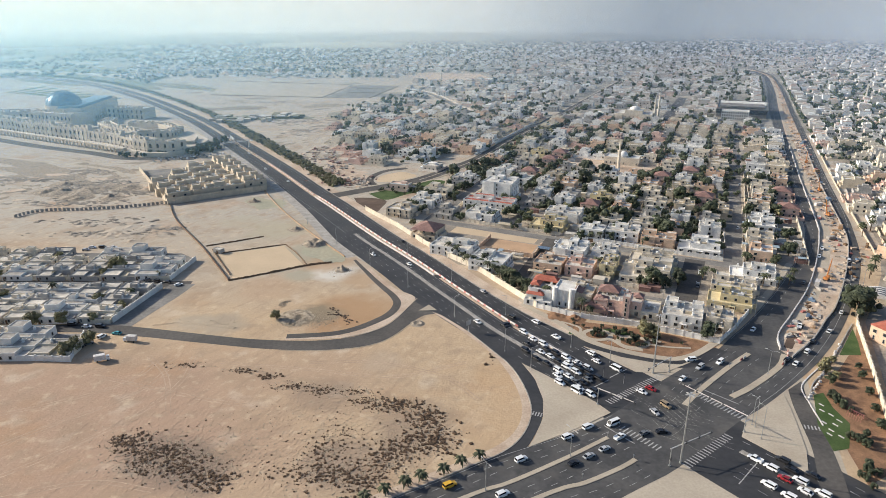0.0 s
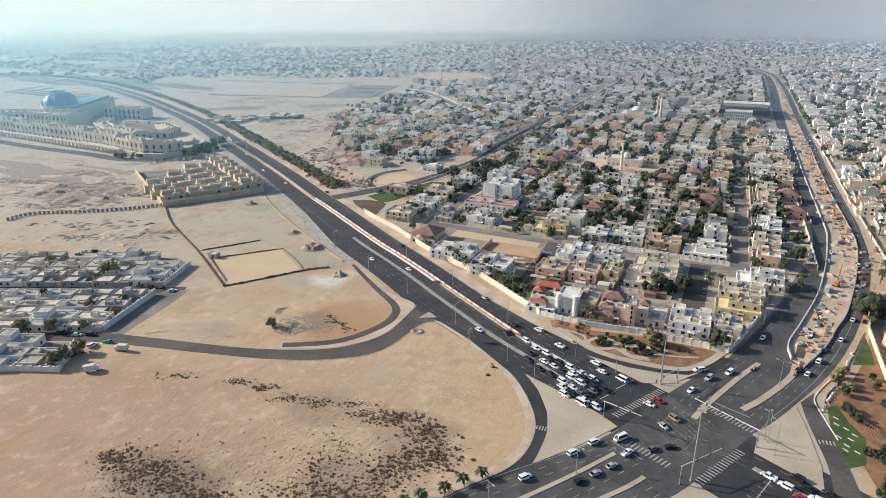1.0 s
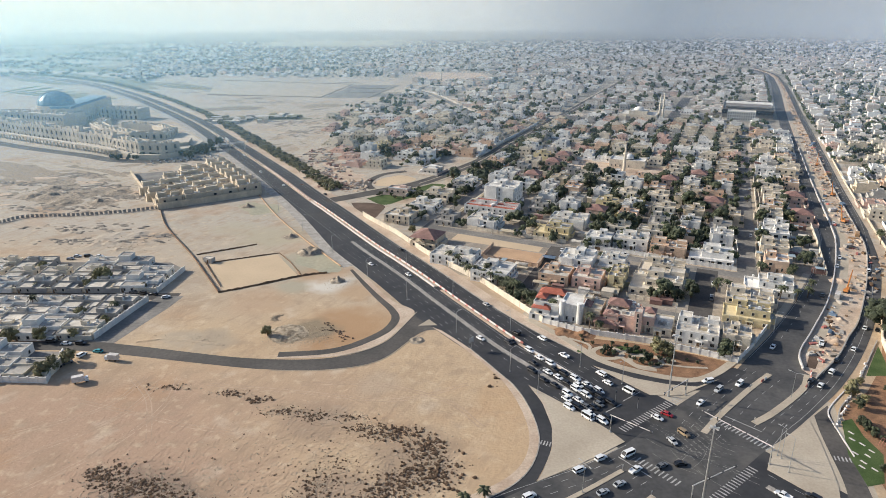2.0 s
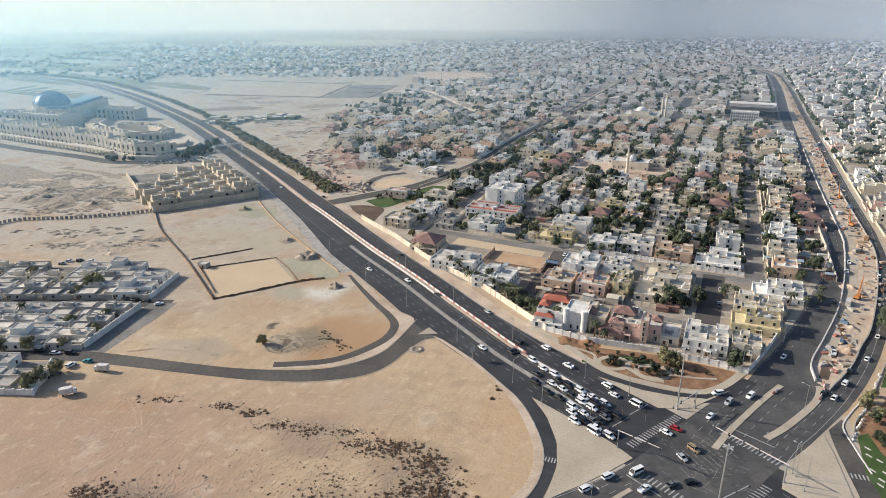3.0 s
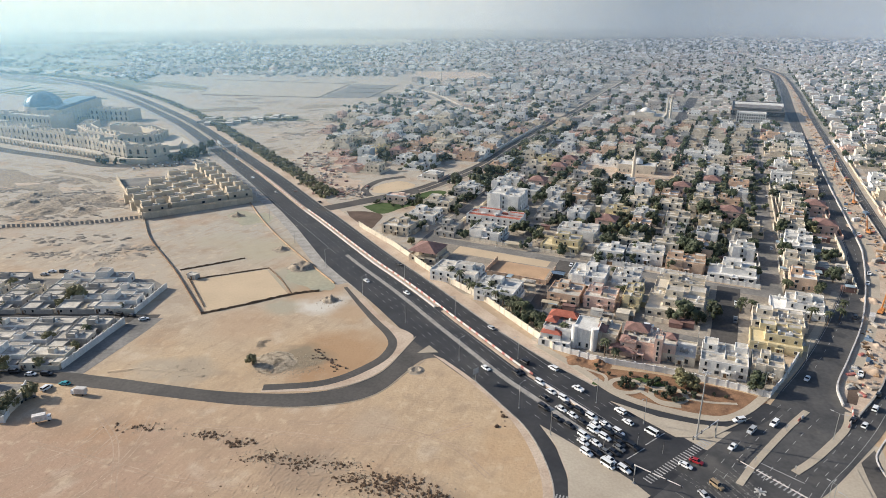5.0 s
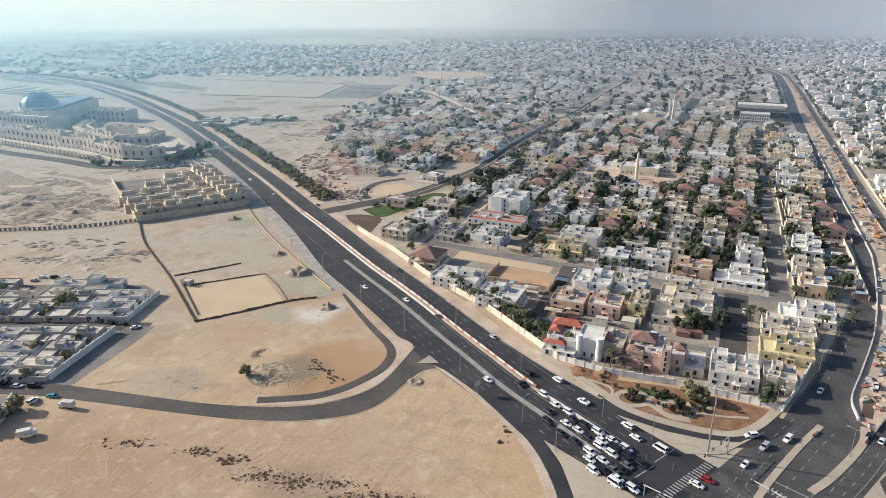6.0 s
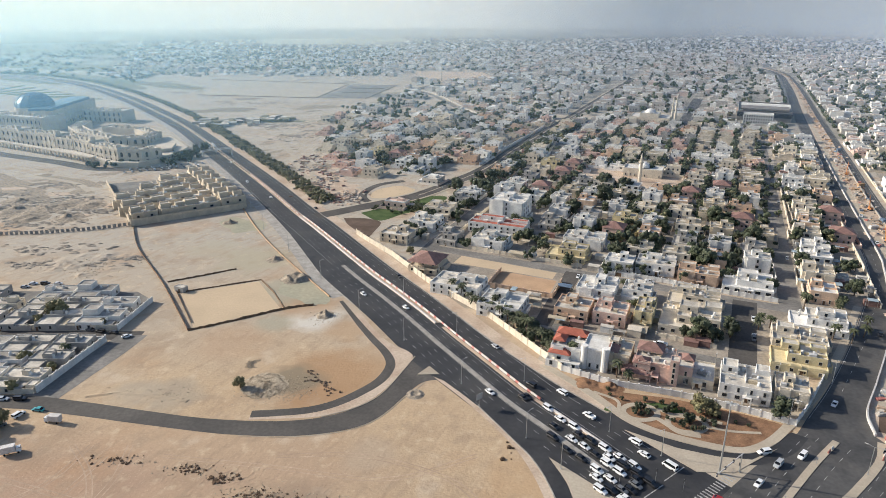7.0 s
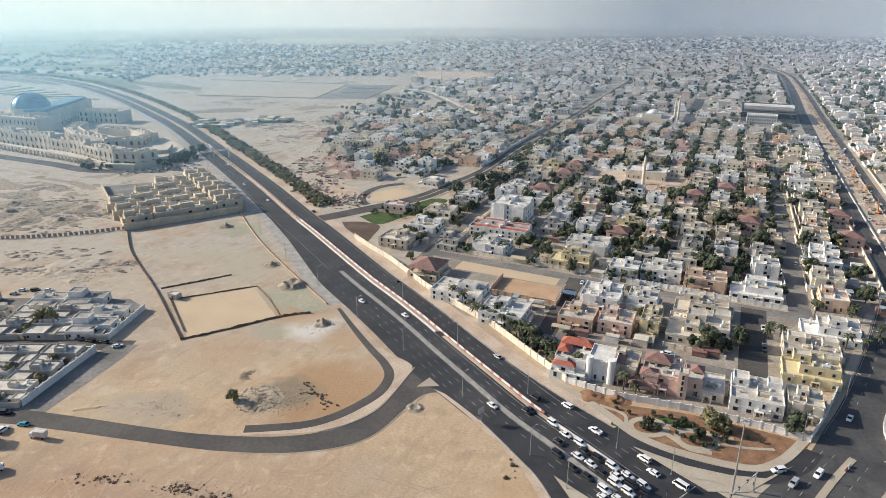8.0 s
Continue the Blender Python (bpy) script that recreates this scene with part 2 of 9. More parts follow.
M["tile_red"] = shader("red roof tile", (0.42, 0.13, 0.085), 0.8, var=0.3, scale=0.4, fine=2.5, bump=0.5, second=(0.31, 0.09, 0.055))
M["court"] = shader("orange court sand", (0.50, 0.33, 0.205), 0.95, var=0.15, scale=0.1, fine=1.0, bump=0.15)
M["tile_maroon"] = shader("maroon roof tile", (0.27, 0.155, 0.13), 0.8, var=0.3, scale=0.4, fine=2.5, bump=0.5)
M["glass"] = shader("dark window glass", (0.035, 0.042, 0.05), 0.15, var=0.3, scale=0.3, fine=1.0, bump=0.0)
M["frame"] = shader("window frame", (0.50, 0.47, 0.42), 0.6, var=0.2, bump=0.0)
M["tank"] = shader("white plastic tank", (0.70, 0.69, 0.66), 0.5, var=0.15, bump=0.0, per_object=0.1)
M["ac"] = shader("grey metal unit", (0.50, 0.49, 0.47), 0.55, var=0.25, bump=0.0, per_object=0.2)
M["blue_roof"] = shader("pale blue roof sheet", (0.36, 0.44, 0.48), 0.6, var=0.3, scale=0.3, bump=0.05, second=(0.27, 0.33, 0.36))
M["canvas"] = shader("tan canvas", (0.52, 0.44, 0.32), 0.9, var=0.2, bump=0.1)
M["blue_sheet"] = shader("blue sheet", (0.13, 0.19, 0.27), 0.7, var=0.3, bump=0.2)
M["wood"] = shader("weathered wood", (0.22, 0.14, 0.085), 0.85, var=0.4, scale=0.6, fine=4, bump=0.2)
M["trunk"] = shader("bark", (0.16, 0.115, 0.08), 0.95, var=0.4, scale=1.0, fine=5, bump=0.5)
M["leaf"] = two_sided_leaf("green foliage", (0.066, 0.080, 0.041), (0.037, 0.046, 0.025))
M["leaf_dry"] = two_sided_leaf("dry olive foliage", (0.25, 0.23, 0.115), (0.15, 0.135, 0.068))
M["palm"] = two_sided_leaf("palm frond", (0.078, 0.090, 0.040), (0.050, 0.055, 0.026))
M["scrub"] = shader("dry dark scrub", (0.165, 0.105, 0.065), 0.95, var=0.5, scale=0.9, fine=5, bump=0.4, second=(0.075, 0.05, 0.034))
M["steel"] = shader("galvanised steel", (0.46, 0.46, 0.45), 0.45, metal=0.6, var=0.15, bump=0.0)
M["dark_steel"] = shader("dark painted steel", (0.05, 0.05, 0.055), 0.5, var=0.2, bump=0.0)
M["red_plastic"] = shader("faded red plastic", (0.46, 0.17, 0.14), 0.6, var=0.3, scale=0.8, bump=0.0, per_object=0.15)
M["white_plastic"] = shader("dusty white plastic", (0.66, 0.62, 0.58), 0.6, var=0.25, scale=0.8, bump=0.0, per_object=0.1)
M["orange"] = shader("orange paint", (0.50, 0.20, 0.06), 0.5, var=0.25, bump=0.0)
M["pipe"] = shader("orange brown pipe", (0.46, 0.29, 0.16), 0.7, var=0.3, bump=0.1)
M["tyre"] = shader("tyre", (0.02, 0.02, 0.02), 0.9, var=0.2, bump=0.0)
M["black_glass"] = shader("car glass", (0.012, 0.014, 0.017), 0.08, var=0.2, bump=0.0)
CARS = {"white": (0.78, 0.78, 0.77), "black": (0.016, 0.016, 0.018), "grey": (0.14, 0.145, 0.15), "silver": (0.42, 0.43, 0.44),
        "red": (0.34, 0.02, 0.025), "gold": (0.30, 0.22, 0.13), "yellow": (0.75, 0.42, 0.03), "teal": (0.03, 0.33, 0.36)}
for key, c in CARS.items():
    M["car_" + key] = shader(key + " car paint", c, 0.28, metal=0.0, var=0.08, bump=0.0, coat=0.6)
M["dome"] = shader("blue grey dome cladding", (0.16, 0.27, 0.34), 0.4, metal=0.2, var=0.2, scale=0.1, fine=0.5, bump=0.05)
M["tower_glass"] = shader("dark blue tower glazing", (0.03, 0.05, 0.075), 0.5, var=0.2, scale=0.05, fine=0.3, bump=0.0)
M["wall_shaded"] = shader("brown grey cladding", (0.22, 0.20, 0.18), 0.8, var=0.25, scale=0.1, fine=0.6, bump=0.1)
M["hall_roof"] = shader("weathered green grey metal roof", (0.20, 0.22, 0.21), 0.6, var=0.3, scale=0.08, fine=0.5, bump=0.1, second=(0.13, 0.14, 0.135))
M["palace"] = shader("pale limestone", (0.60, 0.515, 0.41), 0.85, var=0.15, scale=0.05, fine=0.4, bump=0.1)
FAR_WALLS = [(0.74, 0.71, 0.66), (0.62, 0.55, 0.47), (0.82, 0.81, 0.79), (0.50, 0.46, 0.41), (0.70, 0.65, 0.58), (0.64, 0.49, 0.41), (0.42, 0.40, 0.37), (0.64, 0.60, 0.55), (0.80, 0.76, 0.69), (0.52, 0.46, 0.40)]
M["far_house"] = shader("rendered house fronts", (0.6, 0.55, 0.47), 0.9, var=0.25, scale=0.2, fine=0.8, bump=0.0, per_island=FAR_WALLS)
M["far_leaf"] = shader("distant foliage", (0.06, 0.08, 0.035), 0.9, var=0.4, scale=0.1, fine=0.8, bump=0.0, per_island=[(0.05, 0.07, 0.03), (0.075, 0.085, 0.04), (0.04, 0.055, 0.025), (0.09, 0.085, 0.05)])

# ---- building blocks ----


class Geo:
    """Collects boxes, prisms and sweeps into one mesh; each face carries a material slot."""

    def __init__(self):
        self.v, self.f, self.s = [], [], []

    def add(self, verts, faces, slot=0):
        k = len(self.v)
        self.v += [tuple(p) for p in verts]
        self.f += [tuple(i + k for i in f) for f in faces]
        self.s += [slot] * len(faces)

    def box(self, x0, x1, y0, y1, z0, z1, slot=0, taper=0.0):
        a = taper
        self.add([(x0, y0, z0), (x1, y0, z0), (x1, y1, z0), (x0, y1, z0),
                  (x0 + a, y0 + a, z1), (x1 - a, y0 + a, z1), (x1 - a, y1 - a, z1), (x0 + a, y1 - a, z1)],
                 [(3, 2, 1, 0), (4, 5, 6, 7), (0, 1, 5, 4), (1, 2, 6, 5), (2, 3, 7, 6), (3, 0, 4, 7)], slot)

    def turned(self, cx, cy, lx, ly, z0, z1, ang, slot=0):
        c, s = math.cos(ang), math.sin(ang)
        pts = [(cx + c * a - s * b, cy + s * a + c * b) for a, b in ((-lx / 2, -ly / 2), (lx / 2, -ly / 2), (lx / 2, ly / 2), (-lx / 2, ly / 2))]
        self.prism(pts, z0, z1, slot)

    def prism(self, pts, z0, z1, slot=0):
        n = len(pts)
        area = sum(pts[i][0] * pts[(i + 1) % n][1] - pts[(i + 1) % n][0] * pts[i][1] for i in range(n))
        if area < 0:
            pts = pts[::-1]
        self.add([(x, y, z0) for x, y in pts] + [(x, y, z1) for x, y in pts],
                 [tuple(range(n, 2 * n)), tuple(range(n - 1, -1, -1))] + [(i, (i + 1) % n, n + (i + 1) % n, n + i) for i in range(n)], slot)

    def tube(self, p, q, r0, r1, n=8, slot=0):
        p, q = Vector(p), Vector(q)
        d = (q - p).normalized()
        a = d.orthogonal().normalized()
        b = d.cross(a)
        ring = [(math.cos(2 * math.pi * i / n), math.sin(2 * math.pi * i / n)) for i in range(n)]
        self.add([p + (a * c + b * s) * r0 for c, s in ring] + [q + (a * c + b * s) * r1 for c, s in ring],
                 [(i, (i + 1) % n, n + (i + 1) % n, n + i) for i in range(n)] + [tuple(range(n, 2 * n)), tuple(range(n - 1, -1, -1))], slot)

    def dome(self, cx, cy, z, r, h, n=24, rings=8, slot=0):
        verts, faces = [], []
        for j in range(rings):
            a = math.pi / 2 * j / rings
            verts += [(cx + r * math.cos(a) * math.cos(2 * math.pi * i / n), cy + r * math.cos(a) * math.sin(2 * math.pi * i / n), z + h * math.sin(a)) for i in range(n)]
        verts.append((cx, cy, z + h))
        for j in range(rings - 1):
            faces += [(j * n + i, j * n + (i + 1) % n, (j + 1) * n + (i + 1) % n, (j + 1) * n + i) for i in range(n)]
        faces += [((rings - 1) * n + i, (rings - 1) * n + (i + 1) % n, rings * n) for i in range(n)]
        self.add(verts, faces, slot)

    def block(self, x0, x1, y0, y1, z0, h, par=0.8, t=0.25, wall=0, roof=1):
        """A flat-roofed mass with a parapet round its sunken roof."""
        top = z0 + h + par
        o = [(x0, y0), (x1, y0), (x1, y1), (x0, y1)]
        i = [(x0 + t, y0 + t), (x1 - t, y0 + t), (x1 - t, y1 - t), (x0 + t, y1 - t)]
        self.add([(*p, z0) for p in o] + [(*p, top) for p in o] + [(*p, top) for p in i] + [(*p, z0 + h) for p in i],
                 [(k, (k + 1) % 4, 4 + (k + 1) % 4, 4 + k) for k in range(4)] + [(4 + k, 4 + (k + 1) % 4, 8 + (k + 1) % 4, 8 + k) for k in range(4)]
                 + [(8 + k, 8 + (k + 1) % 4, 12 + (k + 1) % 4, 12 + k) for k in range(4)], wall)
        self.add([(*p, z0 + h) for p in i], [(0, 1, 2, 3)], roof)

    def hip(self, x0, x1, y0, y1, z0, h, over=0.5, slot=0):
        x0, x1, y0, y1 = x0 - over, x1 + over, y0 - over, y1 + over
        w, d = x1 - x0, y1 - y0
        if w >= d:
            a, b = (x0 + d / 2, (y0 + y1) / 2), (x1 - d / 2, (y0 + y1) / 2)
        else:
            a, b = ((x0 + x1) / 2, y0 + w / 2), ((x0 + x1) / 2, y1 - w / 2)
        vs = [(x0, y0, z0), (x1, y0, z0), (x1, y1, z0), (x0, y1, z0), (*a, z0 + h), (*b, z0 + h)]
        if w >= d:
            fs = [(0, 1, 5, 4), (1, 2, 5), (2, 3, 4, 5), (3, 0, 4)]
        else:
            fs = [(0, 1, 4), (1, 2, 5, 4), (2, 3, 5), (3, 0, 4, 5)]
        self.add(vs, fs + [(3, 2, 1, 0)], slot)

    def mesh(self, name, mats):
        me = bpy.data.meshes.new(name)
        me.from_pydata(self.v, [], self.f)
        for m in mats:
            me.materials.append(M[m] if isinstance(m, str) else m)
        me.polygons.foreach_set("material_index", self.s)
        me.update()
        return me


def part(name, geo, mats, parent=None, label="", at=None):
    """Links a mesh (or a Geo) as one object, under a parent if given."""
    mats = [mats] if isinstance(mats, str) else mats
    me = geo.mesh(name, mats) if isinstance(geo, Geo) else geo
    ob = new(name, me)
    if at is not None:
        ob.matrix_basis = at
    ob.parent = parent
    return tagged(ob, label)


def place(name, x, y, z=0.0, deg=0.0):
    ob = new(name)
    ob.empty_display_size = 0.5
    ob.matrix_basis = pose(x, y, z, 0, 0, deg)
    return ob


def spline(pts, step=4.0):
    """Points every few metres along a smooth curve through pts (2D)."""
    P = [Vector(p) for p in pts]
    P = [P[0] * 2 - P[1]] + P + [P[-1] * 2 - P[-2]]
    out = []
    for a, b, c, d in zip(P, P[1:], P[2:], P[3:]):
        n = max(1, int((c - b).length / step))
        for k in range(n):
            t = k / n
            out.append(0.5 * (2 * b + (c - a) * t + (2 * a - 5 * b + 4 * c - d) * t * t + (3 * b - a - 3 * c + d) * t ** 3))
    return out + [P[-2]]


def resample(pts, n):
    L = [0.0]
    for a, b in zip(pts, pts[1:]):
        L.append(L[-1] + (b - a).length)
    xs, ys = [p.x for p in pts], [p.y for p in pts]
    at = np.linspace(0, L[-1], n)
    return [Vector(q) for q in zip(np.interp(at, L, xs), np.interp(at, L, ys))]


def normals(line):
    out = []
    for i in range(len(line)):
        d = (line[min(i + 1, len(line) - 1)] - line[max(i - 1, 0)]).normalized()
        out.append(Vector((-d.y, d.x)))        # to the left of the way
    return out


def offset(line, d):
    return [p + n * d for p, n in zip(line, normals(line))]


def sheet(geo, left, right, z, slot=0):
    n = len(left)
    geo.add([(p.x, p.y, z) for p in left] + [(p.x, p.y, z) for p in right], [(n + i, n + i + 1, i + 1, i) for i in range(n - 1)], slot)


def strip(geo, edge_a, edge_b, z, step=4.0, slot=0):
    a, b = spline(edge_a, step), spline(edge_b, step)
    n = max(len(a), len(b))
    sheet(geo, resample(a, n), resample(b, n), z, slot)


def bar(geo, line, w, z0, z1, slot=0, cap=True):
    """A solid run of width w along a line: kerbs, walls, medians."""
    l, r = offset(line, w / 2), offset(line, -w / 2)
    n = len(line)
    geo.add([(p.x, p.y, z) for z in (z0, z1) for row in (l, r) for p in row],
            [f for i in range(n - 1) for f in ((3 * n + i, 3 * n + i + 1, 2 * n + i + 1, 2 * n + i), (n + i, n + i + 1, 3 * n + i + 1, 3 * n + i), (2 * n + i, 2 * n + i + 1, i + 1, i))]
            + [(0, n, 3 * n, 2 * n), (n - 1, 3 * n - 1, 4 * n - 1, 2 * n - 1)[::-1]], slot)


def dashes(geo, line, off, on, gap, w, z, start=0.0, end=1e9, slot=0):
    ln = offset(line, off) if off else line
    s, nxt = 0.0, start
    for a, b in zip(ln, ln[1:]):
        L = (b - a).length
        d = (b - a).normalized() if L else Vector((1, 0))
        while nxt < s + L:
            if start <= nxt <= end:
                m = a + d * (nxt - s + on / 2)
                geo.turned(m.x, m.y, on, w, z - 0.004, z, math.atan2(d.y, d.x), slot)
            nxt += on + gap
        s += L


def solid_line(geo, line, off, w, z, slot=0):
    ln = offset(line, off)
    sheet(geo, offset(ln, w / 2), offset(ln, -w / 2), z, slot)


TH = radians(-23.3)


def R(p, q):
    """From the housing grid's axes (p across, q away) to the world."""
    return (math.cos(TH) * p - math.sin(TH) * q, math.sin(TH) * p + math.cos(TH) * q)


def V(*pts):
    return [Vector(p) for p in pts]

# ---- ground ----
g = Geo()
g.add([(-4500, -700, 0), (4500, -700, 0), (4500, 4950, 0), (-4500, 4950, 0)], [(0, 1, 2, 3)])
ground = tagged(part("ground", g, "sand"), "sandy desert ground with rosy gravel and dusty patches", "ground", "", "structure")


def flat(name, pts, z, mat, label, category="ground", smooth=True, kind="structure"):
    """A thin slab of ground cover with a soft outline."""
    ring = spline(list(pts) + [pts[0]], 3.0)[:-1] if smooth else V(*pts)
    gg = Geo()
    gg.prism([(p.x, p.y) for p in ring], z - 0.03, z)
    return tagged(part(name, gg, mat), label, category, "", kind)


def blob(cx, cy, rx, ry, deg, rough, seed, n=26):
    rnd = random.Random(seed)
    ph = [rnd.uniform(0, 6.3) for _ in range(4)]
    out = []
    for i in range(n):
        a = 2 * math.pi * i / n
        r = 1 + rough * (math.sin(2 * a + ph[0]) * 0.4 + math.sin(3 * a + ph[1]) * 0.35 + math.sin(5 * a + ph[2]) * 0.25 + math.sin(9 * a + ph[3]) * 0.15)
        x, y = rx * r * math.cos(a), ry * r * math.sin(a)
        c, s = math.cos(radians(deg)), math.sin(radians(deg))
        out.append((cx + c * x - s * y, cy + s * x + c * y))
    return out


def near_road(x, y):
    return any((p - Vector((x, y))).length < 30 for p in axis[::2])


# ---- the highway ----
AXIS = [(250, 2), (170, 112), (120, 181), (68, 251), (56, 268), (45, 284), (33, 301), (18, 326.5), (3.5, 351.5), (-12, 379), (-28, 405.5), (-47, 436), (-90, 511), (-113, 550), (-165, 643), (-239, 767),
        (-328, 914), (-422, 1049), (-553, 1221), (-728, 1413), (-901, 1530), (-1100, 1600)]
axis = spline(AXIS, 5.0)
cut = min(range(len(axis)), key=lambda i: (axis[i] - Vector((68, 253))).length)   # the stop line before the crossing
fork = min(range(len(axis)), key=lambda i: (axis[i] - Vector((-2, 354))).length)
far_i = min(range(len(axis)), key=lambda i: (axis[i] - Vector((-168, 646))).length)
nrm_y = [p.y for p in axis]                   # half widths left and right of the median, by how far out
w_left = [float(v) for v in np.interp(nrm_y, (200, 300, 340, 440, 500, 545, 640, 900), (23, 24, 28, 27, 21, 17.5, 16.5, 15))]
w_right = [float(v) for v in np.interp(nrm_y, (200, 275, 335, 380, 430, 520, 640, 900), (-17.5, -16.5, -12.6, -12.8, -13.6, -15, -15, -14.5))]
g = Geo()
nrm = normals(axis)
sheet(g, [p + n * w for p, n, w in zip(axis, nrm, w_left)], [p + n * w for p, n, w in zip(axis, nrm, w_right)], 0.05)
highway = tagged(part("road_highway", g, "asphalt"), "dark asphalt multi-lane highway with white lane lines", "road", "", "structure")

g = Geo()
up = axis[cut + 1:]
split = min(range(len(axis)), key=lambda i: (axis[i] - Vector((-56, 452))).length)    # where the paved divider begins
near_up, far_up = axis[cut + 1:split], axis[split:]
for off in (4.6, 7.8):
    dashes(g, near_up, off, 3.0, 6.0, 0.18, 0.062, 2)
for off in (14.6, 18.0, 21.4):
    dashes(g, near_up, off, 3.0, 6.0, 0.18, 0.062, 2)
for off in (5.4, 9.0, 12.6):
    dashes(g, far_up, off, 3.0, 6.0, 0.18, 0.062, 2)
for off in (-5.6, -9.2):
    dashes(g, up, off, 3.0, 6.0, 0.18, 0.062, 2)
for off in (-2.3, -12.2):
    solid_line(g, up, off, 0.18, 0.062)
for off in (2.1, 8.9, 11.4):
    solid_line(g, near_up, off, 0.18, 0.062)
for off in (2.1, 15.2):
    solid_line(g, far_up, off, 0.18, 0.062)
down = axis[:cut - 12]
for off in (-13, -9.5, -6, 4, 7.5, 11, 14.5):
    dashes(g, down, off, 3.0, 6.0, 0.18, 0.062, 0)
tagged(part("lane_marking", g, "paint"), "white painted lane lines on asphalt", "road marking", "", "structure")

# grey paved divider between the two lanes groups
g = Geo()
bar(g, offset(near_up, 10.1), 1.9, 0.0, 0.20)
tagged(part("median_paved", g, "kerb"), "pale concrete divider strip along the highway", "median", "", "structure")
g = Geo()
bar(g, offset(axis[fork + 2:], -0.1), 4.0, 0.0, 0.22)
bar(g, offset(axis[cut + 1:fork + 2], 0.0), 1.6, 0.0, 0.22)
tagged(part("median_main", g, "works_sand"), "pale concrete median of the highway", "median", "", "structure")
g = Geo()
for i in range(far_i + 6, len(axis) - 60, 2):       # planted beds along the far median
    d = axis[i + 1] - axis[i]
    g.turned(axis[i].x, axis[i].y, 6.5, 1.3, 0.2, 0.9, math.atan2(d.y, d.x))
tagged(part("median_hedge", g, "leaf"), "clipped green hedge beds along the median", "hedge", "", "stuff")
g = Geo()
bar(g, offset(down, 0), 2.2, 0.0, 0.2)
tagged(part("median_south", g, "kerb"), "pale concrete median before the crossing", "median", "", "structure")
# verges and kerbs
g = Geo()
k0 = min(range(len(axis)), key=lambda i: (axis[i] - Vector((56, 283))).length)
ln_r = [p + n * w for p, n, w in zip(axis, nrm, w_right)]
sheet(g, ln_r[k0:], [p + n * (w - 7.5) for p, n, w in zip(axis, nrm, w_right)][k0:], 0.10)
tagged(part("pavement_verge", g, "works_sand"), "dusty sand verge beside the highway", "pavement", "", "structure")
g = Geo()
bar(g, ln_r[k0:], 0.5, 0.0, 0.22)
tagged(part("kerb_highway", g, "kerb"), "pale concrete highway kerb", "kerb", "", "structure")
g = Geo()
kk = [p + n * (w + 0.2) for p, n, w in zip(axis, nrm, w_left)]
bar(g, kk[fork + 10:], 0.5, 0.0, 0.2)
sheet(g, [p + n * (w + 7.0) for p, n, w in zip(axis, nrm, w_left)][fork + 13:], [p + n * (w + 0.4) for p, n, w in zip(axis, nrm, w_left)][fork + 13:], 0.06)
tagged(part("pavement_shoulder", g, "concrete"), "pale concrete shoulder beside the highway", "pavement", "", "structure")

# ---- the crossing road ----
north = [(-130, 108), (-60, 149), (-4.5, 181.3), (19, 195.5), (45.6, 208.3), (65.6, 221), (92, 245), (117, 265.5), (128, 273.5), (138, 284.7), (158, 306.3),
         (189, 344), (217, 381.5), (239, 412), (264, 460), R(58, 580), R(57, 700), R(56, 850), R(54, 1135), R(58, 1400), R(59, 1600), R(55, 1740), R(40, 1835), R(22, 1895)]
south = [(-90, 68), (-20, 124), (58, 174.4), (79, 187.5), (98, 203), (115, 217.4), (126, 225), (141, 237.3), (164.7, 258), (189.7, 284.7), (214.8, 316.4), (241.9, 354.6), (270.3, 401.5),
         (299, 460.7), R(92.5, 560), R(91, 680), R(91, 850), R(90, 1135), R(90.5, 1400), R(86, 1620), R(79, 1770), R(60, 1870), R(36, 1955)]
g = Geo()
strip(g, north, south, 0.066, 6.0)
tagged(part("road_crossing", g, "asphalt_mid"), "dark asphalt crossing road widening at the junction", "road", "", "structure")

# works ground between the two carriageways
works_l = [(157, 273), (163, 288), (180, 309.6), (208, 346.3), (236.7, 391.3), (262, 436), R(69.5, 540), R(67.5, 680), R(67, 850), R(68, 1135), R(72, 1400), R(71, 1605), R(66, 1748), R(49, 1845), R(28, 1912)]
works_r = [(159, 266), (178.8, 284.7), (194, 303), (211.3, 323.4), (244.4, 372.2), (274.9, 423.5), R(85.5, 545), R(83, 680), R(83.5, 850), R(82.6, 1135), R(83, 1400), R(80, 1615), R(73, 1760), R(55, 1858), R(33, 1938)]
g = Geo()
strip(g, works_l, works_r, 0.12, 5.0)
tagged(part("ground_works", g, "works_sand"), "dusty excavated works ground between carriageways", "ground", "", "structure")

